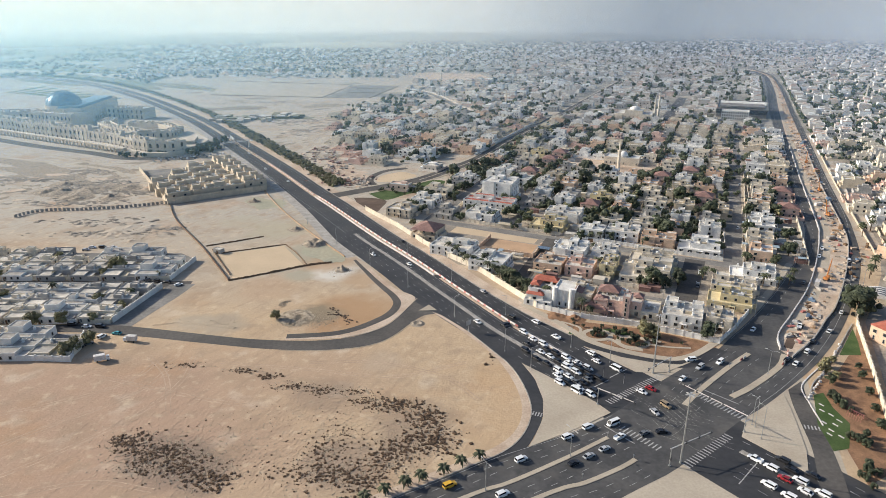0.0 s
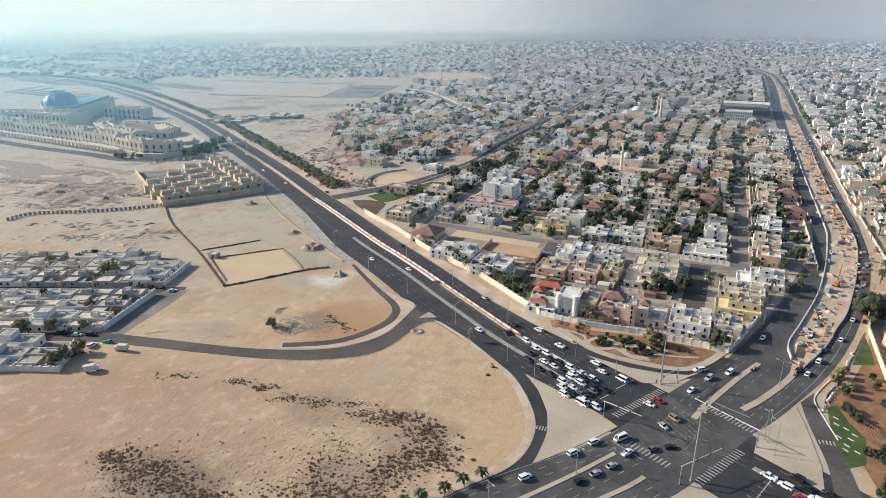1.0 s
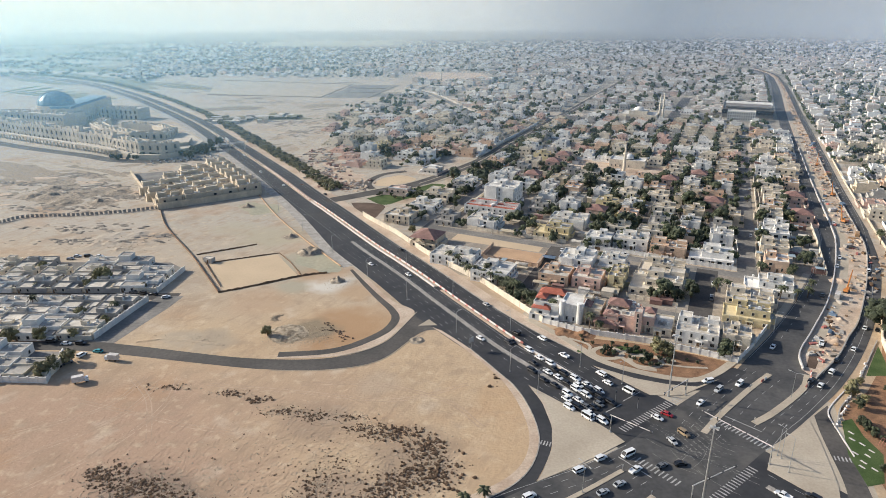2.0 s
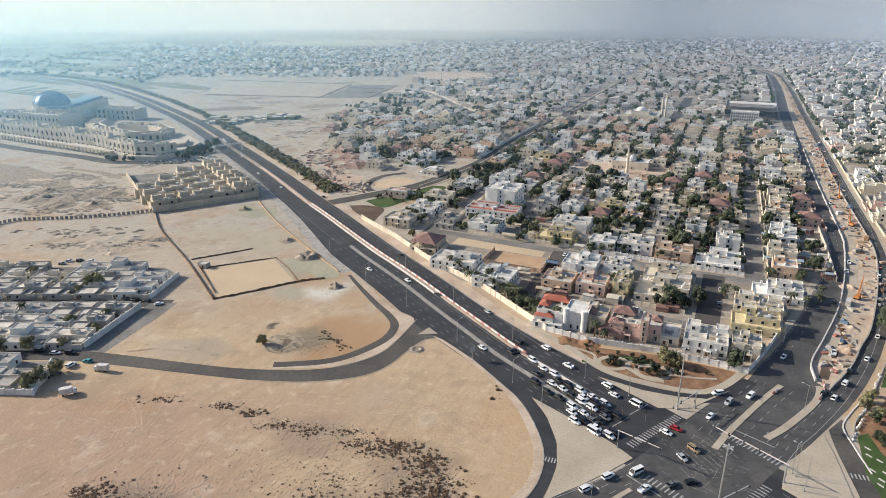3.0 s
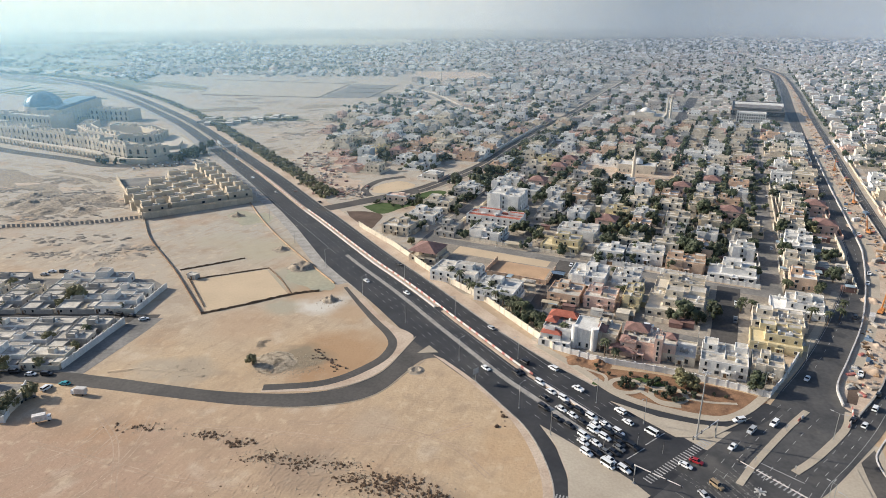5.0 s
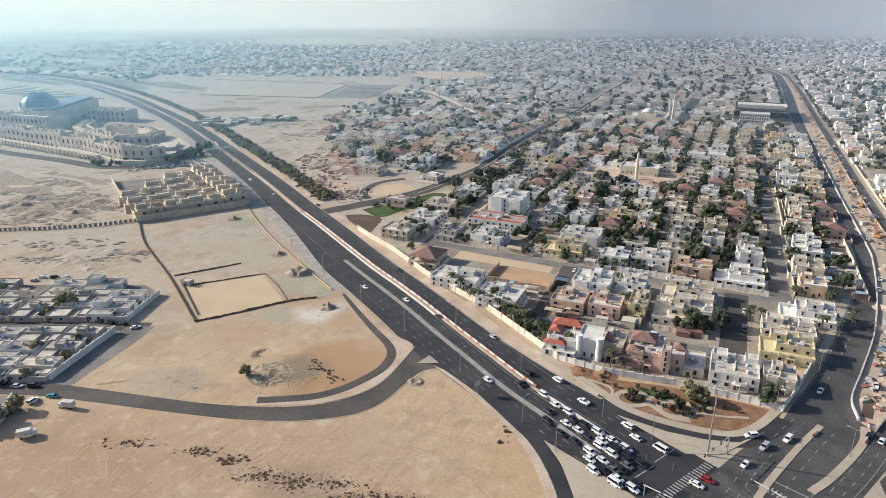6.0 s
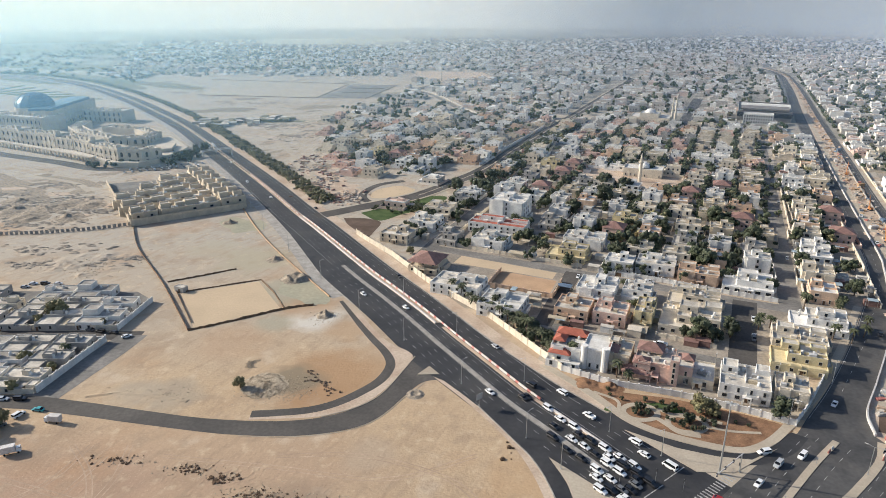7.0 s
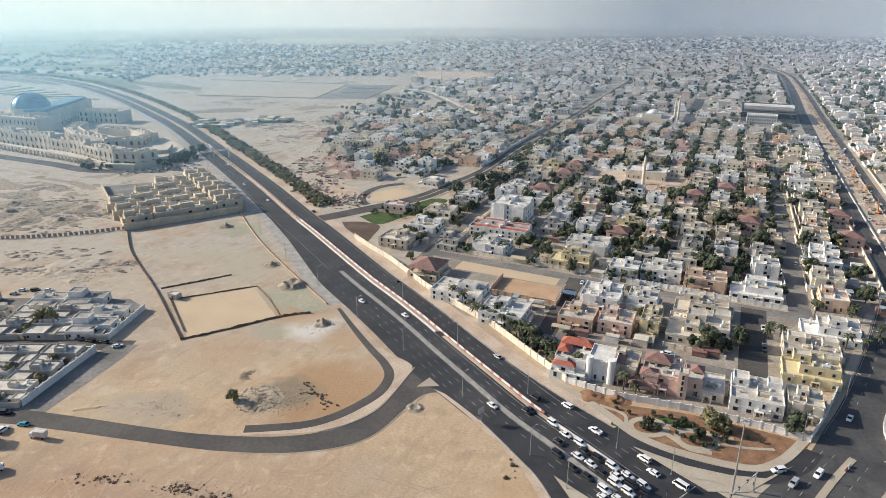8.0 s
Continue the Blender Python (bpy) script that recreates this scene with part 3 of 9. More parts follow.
g = Geo()
wl, wr = spline(works_l[1:], 6), spline(works_r[1:], 6)
n = max(len(wl), len(wr))
wl, wr = resample(wl, n), resample(wr, n)
sheet(g, [a + (b - a) * 0.10 for a, b in zip(wl, wr)], [a + (b - a) * 0.42 for a, b in zip(wl, wr)], 0.135)
tagged(part("track_works", g, "paving"), "pale compacted haul track through the works", "track", "", "structure")
g = Geo()
rnd = random.Random(19)
for k in range(520):      # heaps, formwork and material dumped along the works
    i = min(n - 2, int(n * rnd.random() ** 0.8))
    v = wl[i] + (wr[i] - wl[i]) * rnd.uniform(0.45, 0.93) + Vector((rnd.uniform(-2, 2), rnd.uniform(-2, 2)))
    s = rnd.uniform(0.5, 1.8)
    g.turned(v.x, v.y, s * rnd.uniform(1, 3.2), s, 0.12, 0.12 + s * rnd.uniform(0.2, 0.7), rnd.uniform(0, 3), rnd.choice((0, 0, 0, 1, 2, 3)))
tagged(part("works_debris", g, ["orange_mud", "concrete", "roadstone", "rubble"]), "earth, formwork and dumped material along the works", "debris", "", "stuff")

g = Geo()
med1 = spline([(97, 228), (107.7, 239.5), (127.1, 258), (141, 270)], 3)
bar(g, med1, 2.4, 0.0, 0.22)
med2 = spline([(118.4, 233.9), (130, 241.7), (149.2, 258), (157, 269)], 3)
bar(g, med2, 2.8, 0.0, 0.22)
med3 = spline([(-60, 136.5), (6.6, 174.4), (22, 181.7), (43.2, 194.5), (61.1, 206.6)], 3)
bar(g, med3, 1.7, 0.0, 0.22)
med4 = spline([(-40, 134), (30.6, 174.4), (47.7, 181.7), (62, 189.6), (68, 194)], 3)
bar(g, med4, 1.8, 0.0, 0.22)
tagged(part("median_crossing", g, "paving"), "pale paved medians of the crossing road", "median", "", "structure")

g = Geo()
nl = spline(north[1:6], 4)
for off in (-3.6, -7.2):
    dashes(g, nl, off, 3.0, 4.0, 0.17, 0.078)
for off in (-4.8, -8.4):
    dashes(g, med3, off, 3.0, 4.0, 0.17, 0.078)
for off in (-4.6, -8.2):
    dashes(g, med4, off, 3.0, 4.0, 0.17, 0.078)
for off in (5.0, 8.6):
    dashes(g, med1, off, 3.0, 4.0, 0.17, 0.078)
dashes(g, med1, -5.2, 3.0, 4.0, 0.17, 0.078)
r2 = spline([(119, 219.6), (128, 228.5), (142, 240), (164, 260.5), (188, 287), (212.5, 318.5), (239, 357), (266, 404), R(91, 560), R(89.8, 680), R(89.8, 850), R(88.8, 1135)], 4)
for off in (3.0, 6.4, 9.6):
    dashes(g, r2[: 26 if off > 8 else 400], off, 3.0, 4.5, 0.17, 0.078)
solid_line(g, r2, 0.3, 0.17, 0.078)
solid_line(g, spline(north[9:], 5), -0.6, 0.17, 0.078)
solid_line(g, nl, -0.5, 0.17, 0.078)
dashes(g, spline(north[10:], 5), -5.0, 3.0, 6.0, 0.17, 0.078)
tagged(part("lane_marking", g, "paint"), "white painted lane lines of the crossing road", "road marking", "", "structure")

# zebra crossings and stop lines
g = Geo()


def zebra(a, b, n, length, w=0.55):
    a, b = Vector(a), Vector(b)
    d = (b - a).normalized()
    for i in range(n):
        m = a + (b - a) * ((i + 0.5) / n)
        g.turned(m.x, m.y, w, length, 0.078, 0.085, math.atan2(d.y, d.x))


zebra((103.5, 238), (119, 215.5), 18, 3.4)
zebra((66.5, 229.5), (95.5, 251.5), 24, 3.4)
zebra((67.5, 213), (78.5, 199.5), 11, 3.4)
zebra((84, 190), (107, 208), 18, 3.4)
zebra((34.9, 222.5), (40.0, 220.5), 5, 2.6, 0.5)
zebra((137.2, 213.5), (144.3, 211.5), 6, 2.6, 0.5)
for a, b in (((63, 241), (71, 247)), ((72, 249), (81, 256)), ((70, 203), (61.5, 214)), ((108, 240), (119, 228.5)), ((99, 181), (112, 194))):
    a, b = Vector(a), Vector(b)
    m, d = (a + b) / 2, b - a
    g.turned(m.x, m.y, d.length, 0.4, 0.078, 0.085, math.atan2(d.y, d.x))
tagged(part("zebra_marking", g, "paint"), "white zebra stripes and stop lines at the junction", "road marking", "", "structure")
g = Geo()
rnd = random.Random(4)
for k in range(26):   # worn, overlapping turn guides and tyre lines in the middle of the junction
    a = Vector((rnd.uniform(74, 100), rnd.uniform(206, 240)))
    ang = radians(rnd.choice((-52, -40, -64, 35, -75)) + rnd.uniform(-8, 8))
    line = [a + Vector((math.cos(ang + 0.02 * j), math.sin(ang + 0.02 * j))) * 1.2 * j for j in range(rnd.randint(6, 14))]
    dashes(g, line, 0, 1.2, rnd.choice((0.05, 1.0)), 0.15, 0.078)
for k in range(9):
    for off in (0, 1):
        a = Vector((88 + k * 1.9, 213 + k * 1.2))
        dashes(g, [a, a + Vector((-4.4, 12))], off * 0.3, 2.0, 0.5, 0.12, 0.079)
tagged(part("old_marking", g, "paint_old"), "worn grey guide lines in the junction", "road marking", "", "structure")

# ---- slip lanes and the side lane ----
g = Geo()
strip(g, [(12, 293), (22.7, 273.4), (30.4, 257.9), (34.5, 239.4), (34.8, 223), (29.8, 208.3), (21.6, 198.3), (8, 189.5)],
      [(24, 290), (32, 270), (39.2, 248.4), (40.6, 231), (38.3, 218), (33, 205.5), (28.5, 199), (14, 190)], 0.074, 2.5)
tagged(part("road_slip", g, "asphalt"), "dark asphalt slip lane round a corner", "road", "", "structure")
g = Geo()
bar(g, spline([(12, 293), (22.7, 273.4), (30.4, 257.9), (34.5, 239.4), (34.8, 223), (29.8, 208.3), (21.6, 198.3), (8, 189.5), (-10, 178.5), (-60, 149.5)], 2.5), 0.45, 0.0, 0.2)
tagged(part("kerb_slip", g, "kerb"), "pale concrete kerb round the sand lot", "kerb", "", "structure")
# pale paved band along the inside of that kerb
g = Geo()
bl = spline([(-10, 318), (4, 298), (17, 277), (24.5, 258), (28.5, 239.4), (29, 224), (25, 212), (17, 203.5), (4, 195.5), (-20, 181), (-60, 157)], 3)
br = spline([(-1, 311), (11.8, 293), (22.5, 273.4), (30.2, 257.9), (34.3, 239.4), (34.6, 223), (29.6, 208.5), (21.4, 198.5), (7.8, 189.7), (-10.2, 178.8), (-60, 149.8)], 3)
n = max(len(bl), len(br))
bl, br = resample(bl, n), resample(br, n)
sheet(g, [b + (a - b) * 0.55 for a, b in zip(bl, br)], br, 0.0565)
tagged(part("pavement_corner", g, "works_sand"), "pale dusty paved verge round the sand lot", "pavement", "", "structure")

corner = [(35.5, 261), (39.4, 248.6), (40.8, 232), (38.7, 218.5), (33.8, 206.3), (31, 200.8), (46, 209.2), (57, 216.2), (66, 222.5), (62, 229.5), (52, 242.5)]
g = Geo()
g.prism(corner, 0.0, 0.2)
tagged(part("pavement_island", g, "paving"), "pale paved corner island of the junction", "pavement", "", "structure")
g = Geo()
g.prism([(73, 268), (84.5, 253.5), (97, 253), (118, 266), (106, 259.8), (94.4, 261.6), (82, 266.3), (66, 277)], 0.0, 0.2)
tagged(part("pavement_island", g, "paving"), "pale paved corner island below the garden", "pavement", "", "structure")
g = Geo()
g.prism([(116, 215.5), (127, 224), (140.4, 235.5), (138, 224), (135, 213), (131, 199), (125, 186), (119, 196), (111, 207)], 0.0, 0.2)
tagged(part("pavement_island", g, "paving"), "pale paved corner island near the park", "pavement", "", "structure")
g = Geo()
g.prism([(60, 173), (80, 186), (97, 171), (110, 150), (90, 120), (40, 120), (20, 146)], 0.0, 0.16)
tagged(part("pavement_island", g, "paving"), "pale paved corner ground beside the junction", "pavement", "", "structure")
g = Geo()
strip(g, [(144, 239), (140.5, 228), (137.5, 216), (133.5, 200), (128, 186), (122, 172)], [(153, 246), (147.5, 229), (144.5, 214), (140.5, 199), (136, 184), (131, 170)], 0.074, 3)
tagged(part("road_slip", g, "asphalt_old"), "worn grey asphalt slip lane beside the park", "road", "", "structure")
g = Geo()
strip(g, [(57.4, 300), (66.5, 284), (72, 278), (80, 272.2), (94.4, 265.5), (106, 263), (117, 267.5), (127, 276)],
      [(50, 290), (60, 281), (66, 275.5), (80, 266), (94.4, 259.5), (107, 257), (122, 263), (132, 272)], 0.075, 3)
tagged(part("road_slip", g, "asphalt"), "dark asphalt slip lane under the corner garden", "road", "", "structure")
kerb_g = [(41.1, 324), (57.4, 300.5), (66.5, 284.5), (72, 278.5), (80, 272.8), (94.4, 266), (106, 263.4), (117, 268), (128, 277), (138, 287), (158, 307.5), (189, 345.5), (217, 383)]
g = Geo()
ln = spline(kerb_g, 3)
bar(g, ln, 0.5, 0.0, 0.22)
sheet(g, offset(ln, 3.4), ln, 0.16)
tagged(part("pavement_garden", g, "paving"), "pale pavement and kerb round the corner garden", "pavement", "", "structure")
g = Geo()
lane_n = [(-15, 338), (-14.8, 331), (-19.8, 317), (-27.6, 300), (-37, 290.6), (-48.5, 285), (-66.5, 282.6), (-93, 284.5), (-120, 290), (-147, 296), (-175, 300.2), (-230, 298.4), (-320, 298)]
lane_s = [(3, 312), (-9, 311), (-16.3, 301.4), (-24.2, 288), (-31, 280.8), (-41.3, 276), (-58.5, 273.3), (-77, 274), (-91, 275.8), (-120, 281.5), (-147, 287), (-175, 291.2), (-230, 291), (-320, 290.5)]
strip(g, lane_n, lane_s, 0.045, 3)
tagged(part("road_lane", g, "asphalt_old"), "worn grey side lane across the sand", "road", "", "structure")
g = Geo()
bar(g, spline([(-9, 310.4), (-16, 300.8), (-24, 287.5), (-31, 280.3), (-41.3, 275.5), (-58.5, 272.8), (-77, 273.5)], 3), 0.35, 0.0, 0.1)
bar(g, spline([(-14.2, 332), (-19.6, 318), (-27.2, 300.6), (-36.8, 291.2), (-48.5, 285.4)], 3), 0.4, 0.0, 0.18)
tagged(part("kerb_lane", g, "paving"), "pale concrete kerb of the side lane", "kerb", "", "structure")
g = Geo()
way = spline([(-56, 391), (-44.3, 366.5), (-35, 348.4), (-27.8, 335.5), (-24.7, 324.7), (-27.8, 312.4), (-35.4, 302.6), (-44.4, 294.6), (-54, 290), (-67, 288), (-76, 287.2)], 3)
half = [1.0 + 1.3 * min(1.0, k / (len(way) * 0.55)) for k in range(len(way))]
wn2 = normals(way)
sheet(g, [p + q * h for p, q, h in zip(way, wn2, half)], [p - q * h for p, q, h in zip(way, wn2, half)], 0.0535)
tagged(part("road_track", g, "asphalt_old"), "old grey track round the damp hollow", "road", "", "structure")
g = Geo()
pale = resample(spline([(-44, 377), (-36, 360), (-27, 345), (-18, 337), (-15, 331), (-20, 317.4), (-28, 300.6), (-37.2, 291.4), (-49, 285.6), (-76, 283.6)], 3), 44)
inner = resample(offset(way[6:], -1.9), 44)
sheet(g, inner, pale, 0.0525)
tagged(part("pavement_lane", g, "works_sand"), "pale beige paved band between track and lane", "pavement", "", "structure")
g = Geo()
g.prism([(-12.8, 316.1), (-7.6, 323.3), (-3.3, 316.6)], 0, 0.2)
tagged(part("pavement_splitter", g, "paving"), "small pale splitter island at the lane mouth", "pavement", "", "structure")

flat("pavement_junction", [(30, 120), (125, 120), (133, 170), (143, 200), (147, 215), (150, 230), (156, 247), (142, 264), (100, 266), (70, 279), (60, 240), (40, 205)], 0.04, "paving", "pale paving between the junction's roads", "pavement", smooth=False)

# ---- housing streets ----
STREETS = [("D", [R(-104, 352), R(-60, 350), R(-9, 347), R(16, 346)], 8.5), ("B", [R(-200, 432), R(-120, 427), R(-50, 423), R(12, 420), R(40, 419)], 9),
           ("C", [R(-100, 352), R(-101, 426)], 9.5), ("E", [R(-9, 346), R(-8, 422)], 12), ("F", [R(14, 420), R(12, 600), R(9, 800), R(5, 1040), R(0, 1300)], 11),
           ("A", [R(-193, 405), R(-197, 440), R(-198, 600), R(-199, 760), R(-200, 1000)], 9)]
for k, (code, pts, w) in enumerate(STREETS):
    g = Geo()
    ln = spline(pts, 8)
    sheet(g, offset(ln, w / 2), offset(ln, -w / 2), 0.05 + 0.005 * k)
    # C is dark asphalt; on E the darker material stands in for shadow
    tagged(part("street_" + "abcdef"[k], g, "asphalt_old" if code in "CE" else "street"), "dusty grey residential street", "street", "", "structure")
g = Geo()
ln = spline([R(-84, 885), R(-83, 1000), R(-81, 1260)], 8)
sheet(g, offset(ln, 8), offset(ln, -8), 0.071)
tagged(part("street_hall", g, "asphalt_mid"), "dark asphalt street beside the prayer hall", "street", "", "structure")
flat("ground_lot", [R(-148, 925), R(-93, 925), R(-93, 962), R(-148, 962)], 0.056, "works_sand", "open pale lot before the prayer hall", smooth=False)
CROSS = [488, 548, 608, 668, 728, 790, 852]
for k, q in enumerate(CROSS):
    g = Geo()
    ln = spline([R(-198, q), R(12, q)], 8)
    sheet(g, offset(ln, 3.2), offset(ln, -3.2), 0.038 + 0.0005 * k)
    tagged(part("street_cross", g, "street"), "dusty grey residential cross street", "street", "", "structure")
g = Geo()
mid = spline([(-96, 541), (-86, 548), (-66, 563), (-47, 577), (-22, 598), (4, 635), R(-238, 652), R(-239, 754), R(-236, 864), R(-232, 1000), R(-229, 1250), R(-226, 1500)], 6)
sheet(g, offset(mid, 7), offset(mid, -7), 0.112)
loop = spline([(-50, 573), (-62, 580), (-68, 597), (-65, 616), (-55, 634), (-36, 645)], 4)
sheet(g, offset(loop, 3.5), offset(loop, -3.5), 0.108)
tagged(part("road_district", g, "asphalt_old"), "grey district road curving between villas", "road", "", "structure")
g = Geo()
bar(g, offset(mid[6:], 8.5), 2.6, 0, 0.25)
bar(g, offset(mid[12:], -8.3), 2.2, 0, 0.25)
bar(g, mid[14:], 1.0, 0, 0.2)
tagged(part("pavement_district", g, "paving"), "pale pavement of the district road", "pavement", "", "structure")

# ---- ground cover ----
flat("ground_pitch", [(-123.5, 359.5), (-86.5, 382), (-107, 417.5), (-145, 400)], 0.05, "pale_sand", "raked sand playing pitch inside low banks", smooth=False)
flat("pond", blob(-80, 406, 11, 22, 30, 0.35, 5), 0.04, "pond", "shallow greenish pond on sand", "pond")
flat("pond", blob(-145, 520, 13, 20, 35, 0.4, 9), 0.04, "pond", "pale turquoise puddle on sand", "pond")
flat("ground_garden", [(52, 311), (70, 303), (95, 296), (128, 279), (118, 271.5), (106, 267), (94.4, 269.5), (80, 276.5), (72, 283), (60, 303)], 0.12, "soil", "red garden soil bed at the corner")
flat("lawn", blob(85, 291.5, 7, 2.6, -18, 0.3, 61), 0.128, "grass", "small green lawn in the corner garden", "lawn")
flat("lawn", blob(64.5, 290.5, 3, 2.2, -40, 0.3, 62), 0.128, "grass", "small green lawn in the corner garden", "lawn")
flat("ground_park", [(156, 243), (175, 256), (194, 277), (206, 296), (189.5, 258), (172, 218), (160, 190), (142, 180), (146, 200)], 0.06, "soil", "red soil of the roadside park", smooth=False)
flat("lawn", [(203.5, 295), (198, 281), (192, 268.5), (182, 268.5), (192, 281)], 0.09, "grass", "green lawn in the roadside park", "lawn", smooth=False)
flat("lawn", [(152.5, 235), (157.5, 237), (155.5, 226), (156, 215), (147, 200), (140.5, 198.5), (143.5, 215)], 0.09, "grass", "green lawn in the roadside park", "lawn", smooth=False)
flat("lawn", [(-64, 549), (-40, 570), (-10, 596), (2, 590), (-14, 562), (-32, 546), (-48, 530)], 0.06, "grass", "green lawn behind the villas", "lawn")
flat("ground_bed", [(-75, 536), (-60, 536), (-47, 527), (-49, 508), (-54, 491), (-64, 503)], 0.055, "dark_soil", "dark ploughed plot beside the highway")
flat("ground_court", [R(-141, 386), R(-106, 385), R(-107, 409), R(-141, 411)], 0.06, "court", "reddish walled sand court", smooth=False)
flat("ground_works_lot", blob(-110, 640, 26, 50, 25, 0.3, 17), 0.045, "works_sand", "churned building ground beside the highway")
flat("ground_lot", [R(-190, 640), R(-60, 640), R(-60, 690), R(-150, 700)], 0.055, "works_sand", "open dusty prayer-house lot", smooth=False)
# yards between the houses
for k, (p0, p1, q0, q1) in enumerate(((-108, 45, 352, 419), (-190, -106, 355, 428), (-193, 6, 430, 985), (18, 57, 424, 985), (-226, -203, 470, 985), (-368, -270, 612, 985), (104, 235, 484, 985), (-93, 17, 314, 346))):
    flat("ground_yards", [R(p0, q0), R(p1, q0), R(p1, q1), R(p0, q1)], 0.024 + 0.001 * k, "yard", "dusty paved yards between the villas", smooth=False)
# grey ground under the far town, shade between houses put into its colour, and dusty green ground west of it
flat("ground_town", [(130, 1080), (330, 905), (540, 800), (1050, 1450), (3250, 4700), (-350, 4700), (-150, 2400), (60, 1750)], 0.02, "town", "grey ground under the far town, darkened for shade between houses", smooth=False)
flat("ground_town", [(-800, 1640), (-250, 1760), (-150, 2390), (-345, 4700), (-3250, 4700), (-1350, 1900)], 0.021, "town", "grey ground under the far town, darkened for shade between houses", smooth=False)
# fields and tracks farther out
for k, (x, y, rx, ry, deg, mat) in enumerate(((-780, 1480, 260, 70, -35, "field"), (-560, 1390, 150, 30, -30, "field"), (-330, 1060, 50, 22, 10, "damp"), (-250, 960, 60, 16, 8, "field"), (-190, 1090, 40, 16, 20, "rubble"),
                                               (-300, 1240, 120, 22, 5, "damp"), (-120, 1230, 60, 30, 15, "street"), (-900, 1750, 300, 60, -20, "field"), (-300, 1750, 240, 40, 5, "field"), (-1200, 2300, 420, 90, -15, "field"),
                                               (-500, 2200, 300, 70, 5, "field"), (-200, 2500, 300, 60, 0, "field"), (-380, 620, 60, 14, -28, "rubble"), (-420, 660, 70, 12, -28, "rubble"), (-330, 640, 40, 10, -30, "rubble"))):
    flat("ground_field", blob(x, y, rx, ry, deg, 0.35, 70 + k), 0.025 + 0.0008 * k, mat, "dusty field patch on open ground")
for k, pts in enumerate((((-232, 872), (-219, 892), (-185, 960), (-148, 1062)), ((-224, 828), (-199, 874), (-176, 900), (-151, 919), (-138, 939)), ((-191, 825), (-176, 790), (-159, 754), (-142, 700), (-133, 673), (-116, 643)),
                         ((-116, 643), (-128, 690), (-143, 742), (-162, 806), (-149, 849), (-138, 872)), ((-330, 985), (-230, 1010), (-150, 1040), (-60, 1100), (40, 1190)), ((-480, 700), (-400, 670), (-330, 640), (-300, 610)), ((-500, 740), (-420, 700), (-345, 662)))):
    g = Geo()
    ln = spline(pts, 8)
    sheet(g, offset(ln, 2.6), offset(ln, -2.6), 0.047 + 0.001 * k)
    tagged(part("track", g, "paving"), "pale beaten track over open ground", "track", "", "structure")
for k in range(7):      # strips of green crop between the highway and the palace
    t = k / 6
    flat("ground_field", [(-690 - 120 * t, 1200 + 60 * t), (-560 - 240 * t, 1175 + 190 * t), (-572 - 240 * t, 1190 + 190 * t), (-702 - 120 * t, 1212 + 60 * t)], 0.03 + 0.0005 * k, "grass", "strip of green crop beside the highway", smooth=False)
flat("ground_tract", [(-480, 1480), (-185, 1400), (-214, 1195), (-425, 1235)], 0.046, "paving", "wide pale sand tract inside low banks", smooth=False)
flat("ground_tract", [(-178, 1395), (-90, 1380), (-130, 1190), (-208, 1192)], 0.0445, "street", "grey levelled building tract", smooth=False)
flat("ground_tract", [(-60, 1660), (90, 1640), (110, 1520), (-10, 1470), (-70, 1540)], 0.0445, "works_sand", "open pale sand lot far out", smooth=False)
g = Geo()
for a, b in (((-480, 1480), (-185, 1400)), ((-185, 1400), (-214, 1195)), ((-214, 1195), (-425, 1235)), ((-170, 1330), (-110, 1325)), ((-180, 1270), (-125, 1262)), ((-90, 1380), (-130, 1190))):
    bar(g, [Vector(a), Vector(b)], 2.0, 0.0, 0.9)
tagged(part("earth_bank", g, "roadstone"), "low dark earth banks round a sand tract", "bank", "", "structure")
g = Geo()
curve_rd = spline([(70, 960), (48, 1010), (27, 1062), (8, 1140), (-15, 1221), (-34, 1270), (-50, 1300), (-46, 1340), (-10, 1380), (60, 1420)], 8)
sheet(g, offset(curve_rd, 5), offset(curve_rd, -5), 0.06)
bar(g, offset(curve_rd, 6), 1.6, 0, 0.25, 1)
bar(g, offset(curve_rd, -6), 1.6, 0, 0.25, 1)
tagged(part("road_district", g, ["street", "paving"]), "grey district road curving far between houses", "road", "", "structure")
g = Geo()
bar(g, offset(curve_rd, -8), 0.4, 0, 2.0)
tagged(part("boundary_wall", g, "wall_grey"), "long grey boundary wall along a curving road", "wall", "", "structure")
g = Geo()
rnd = random.Random(72)
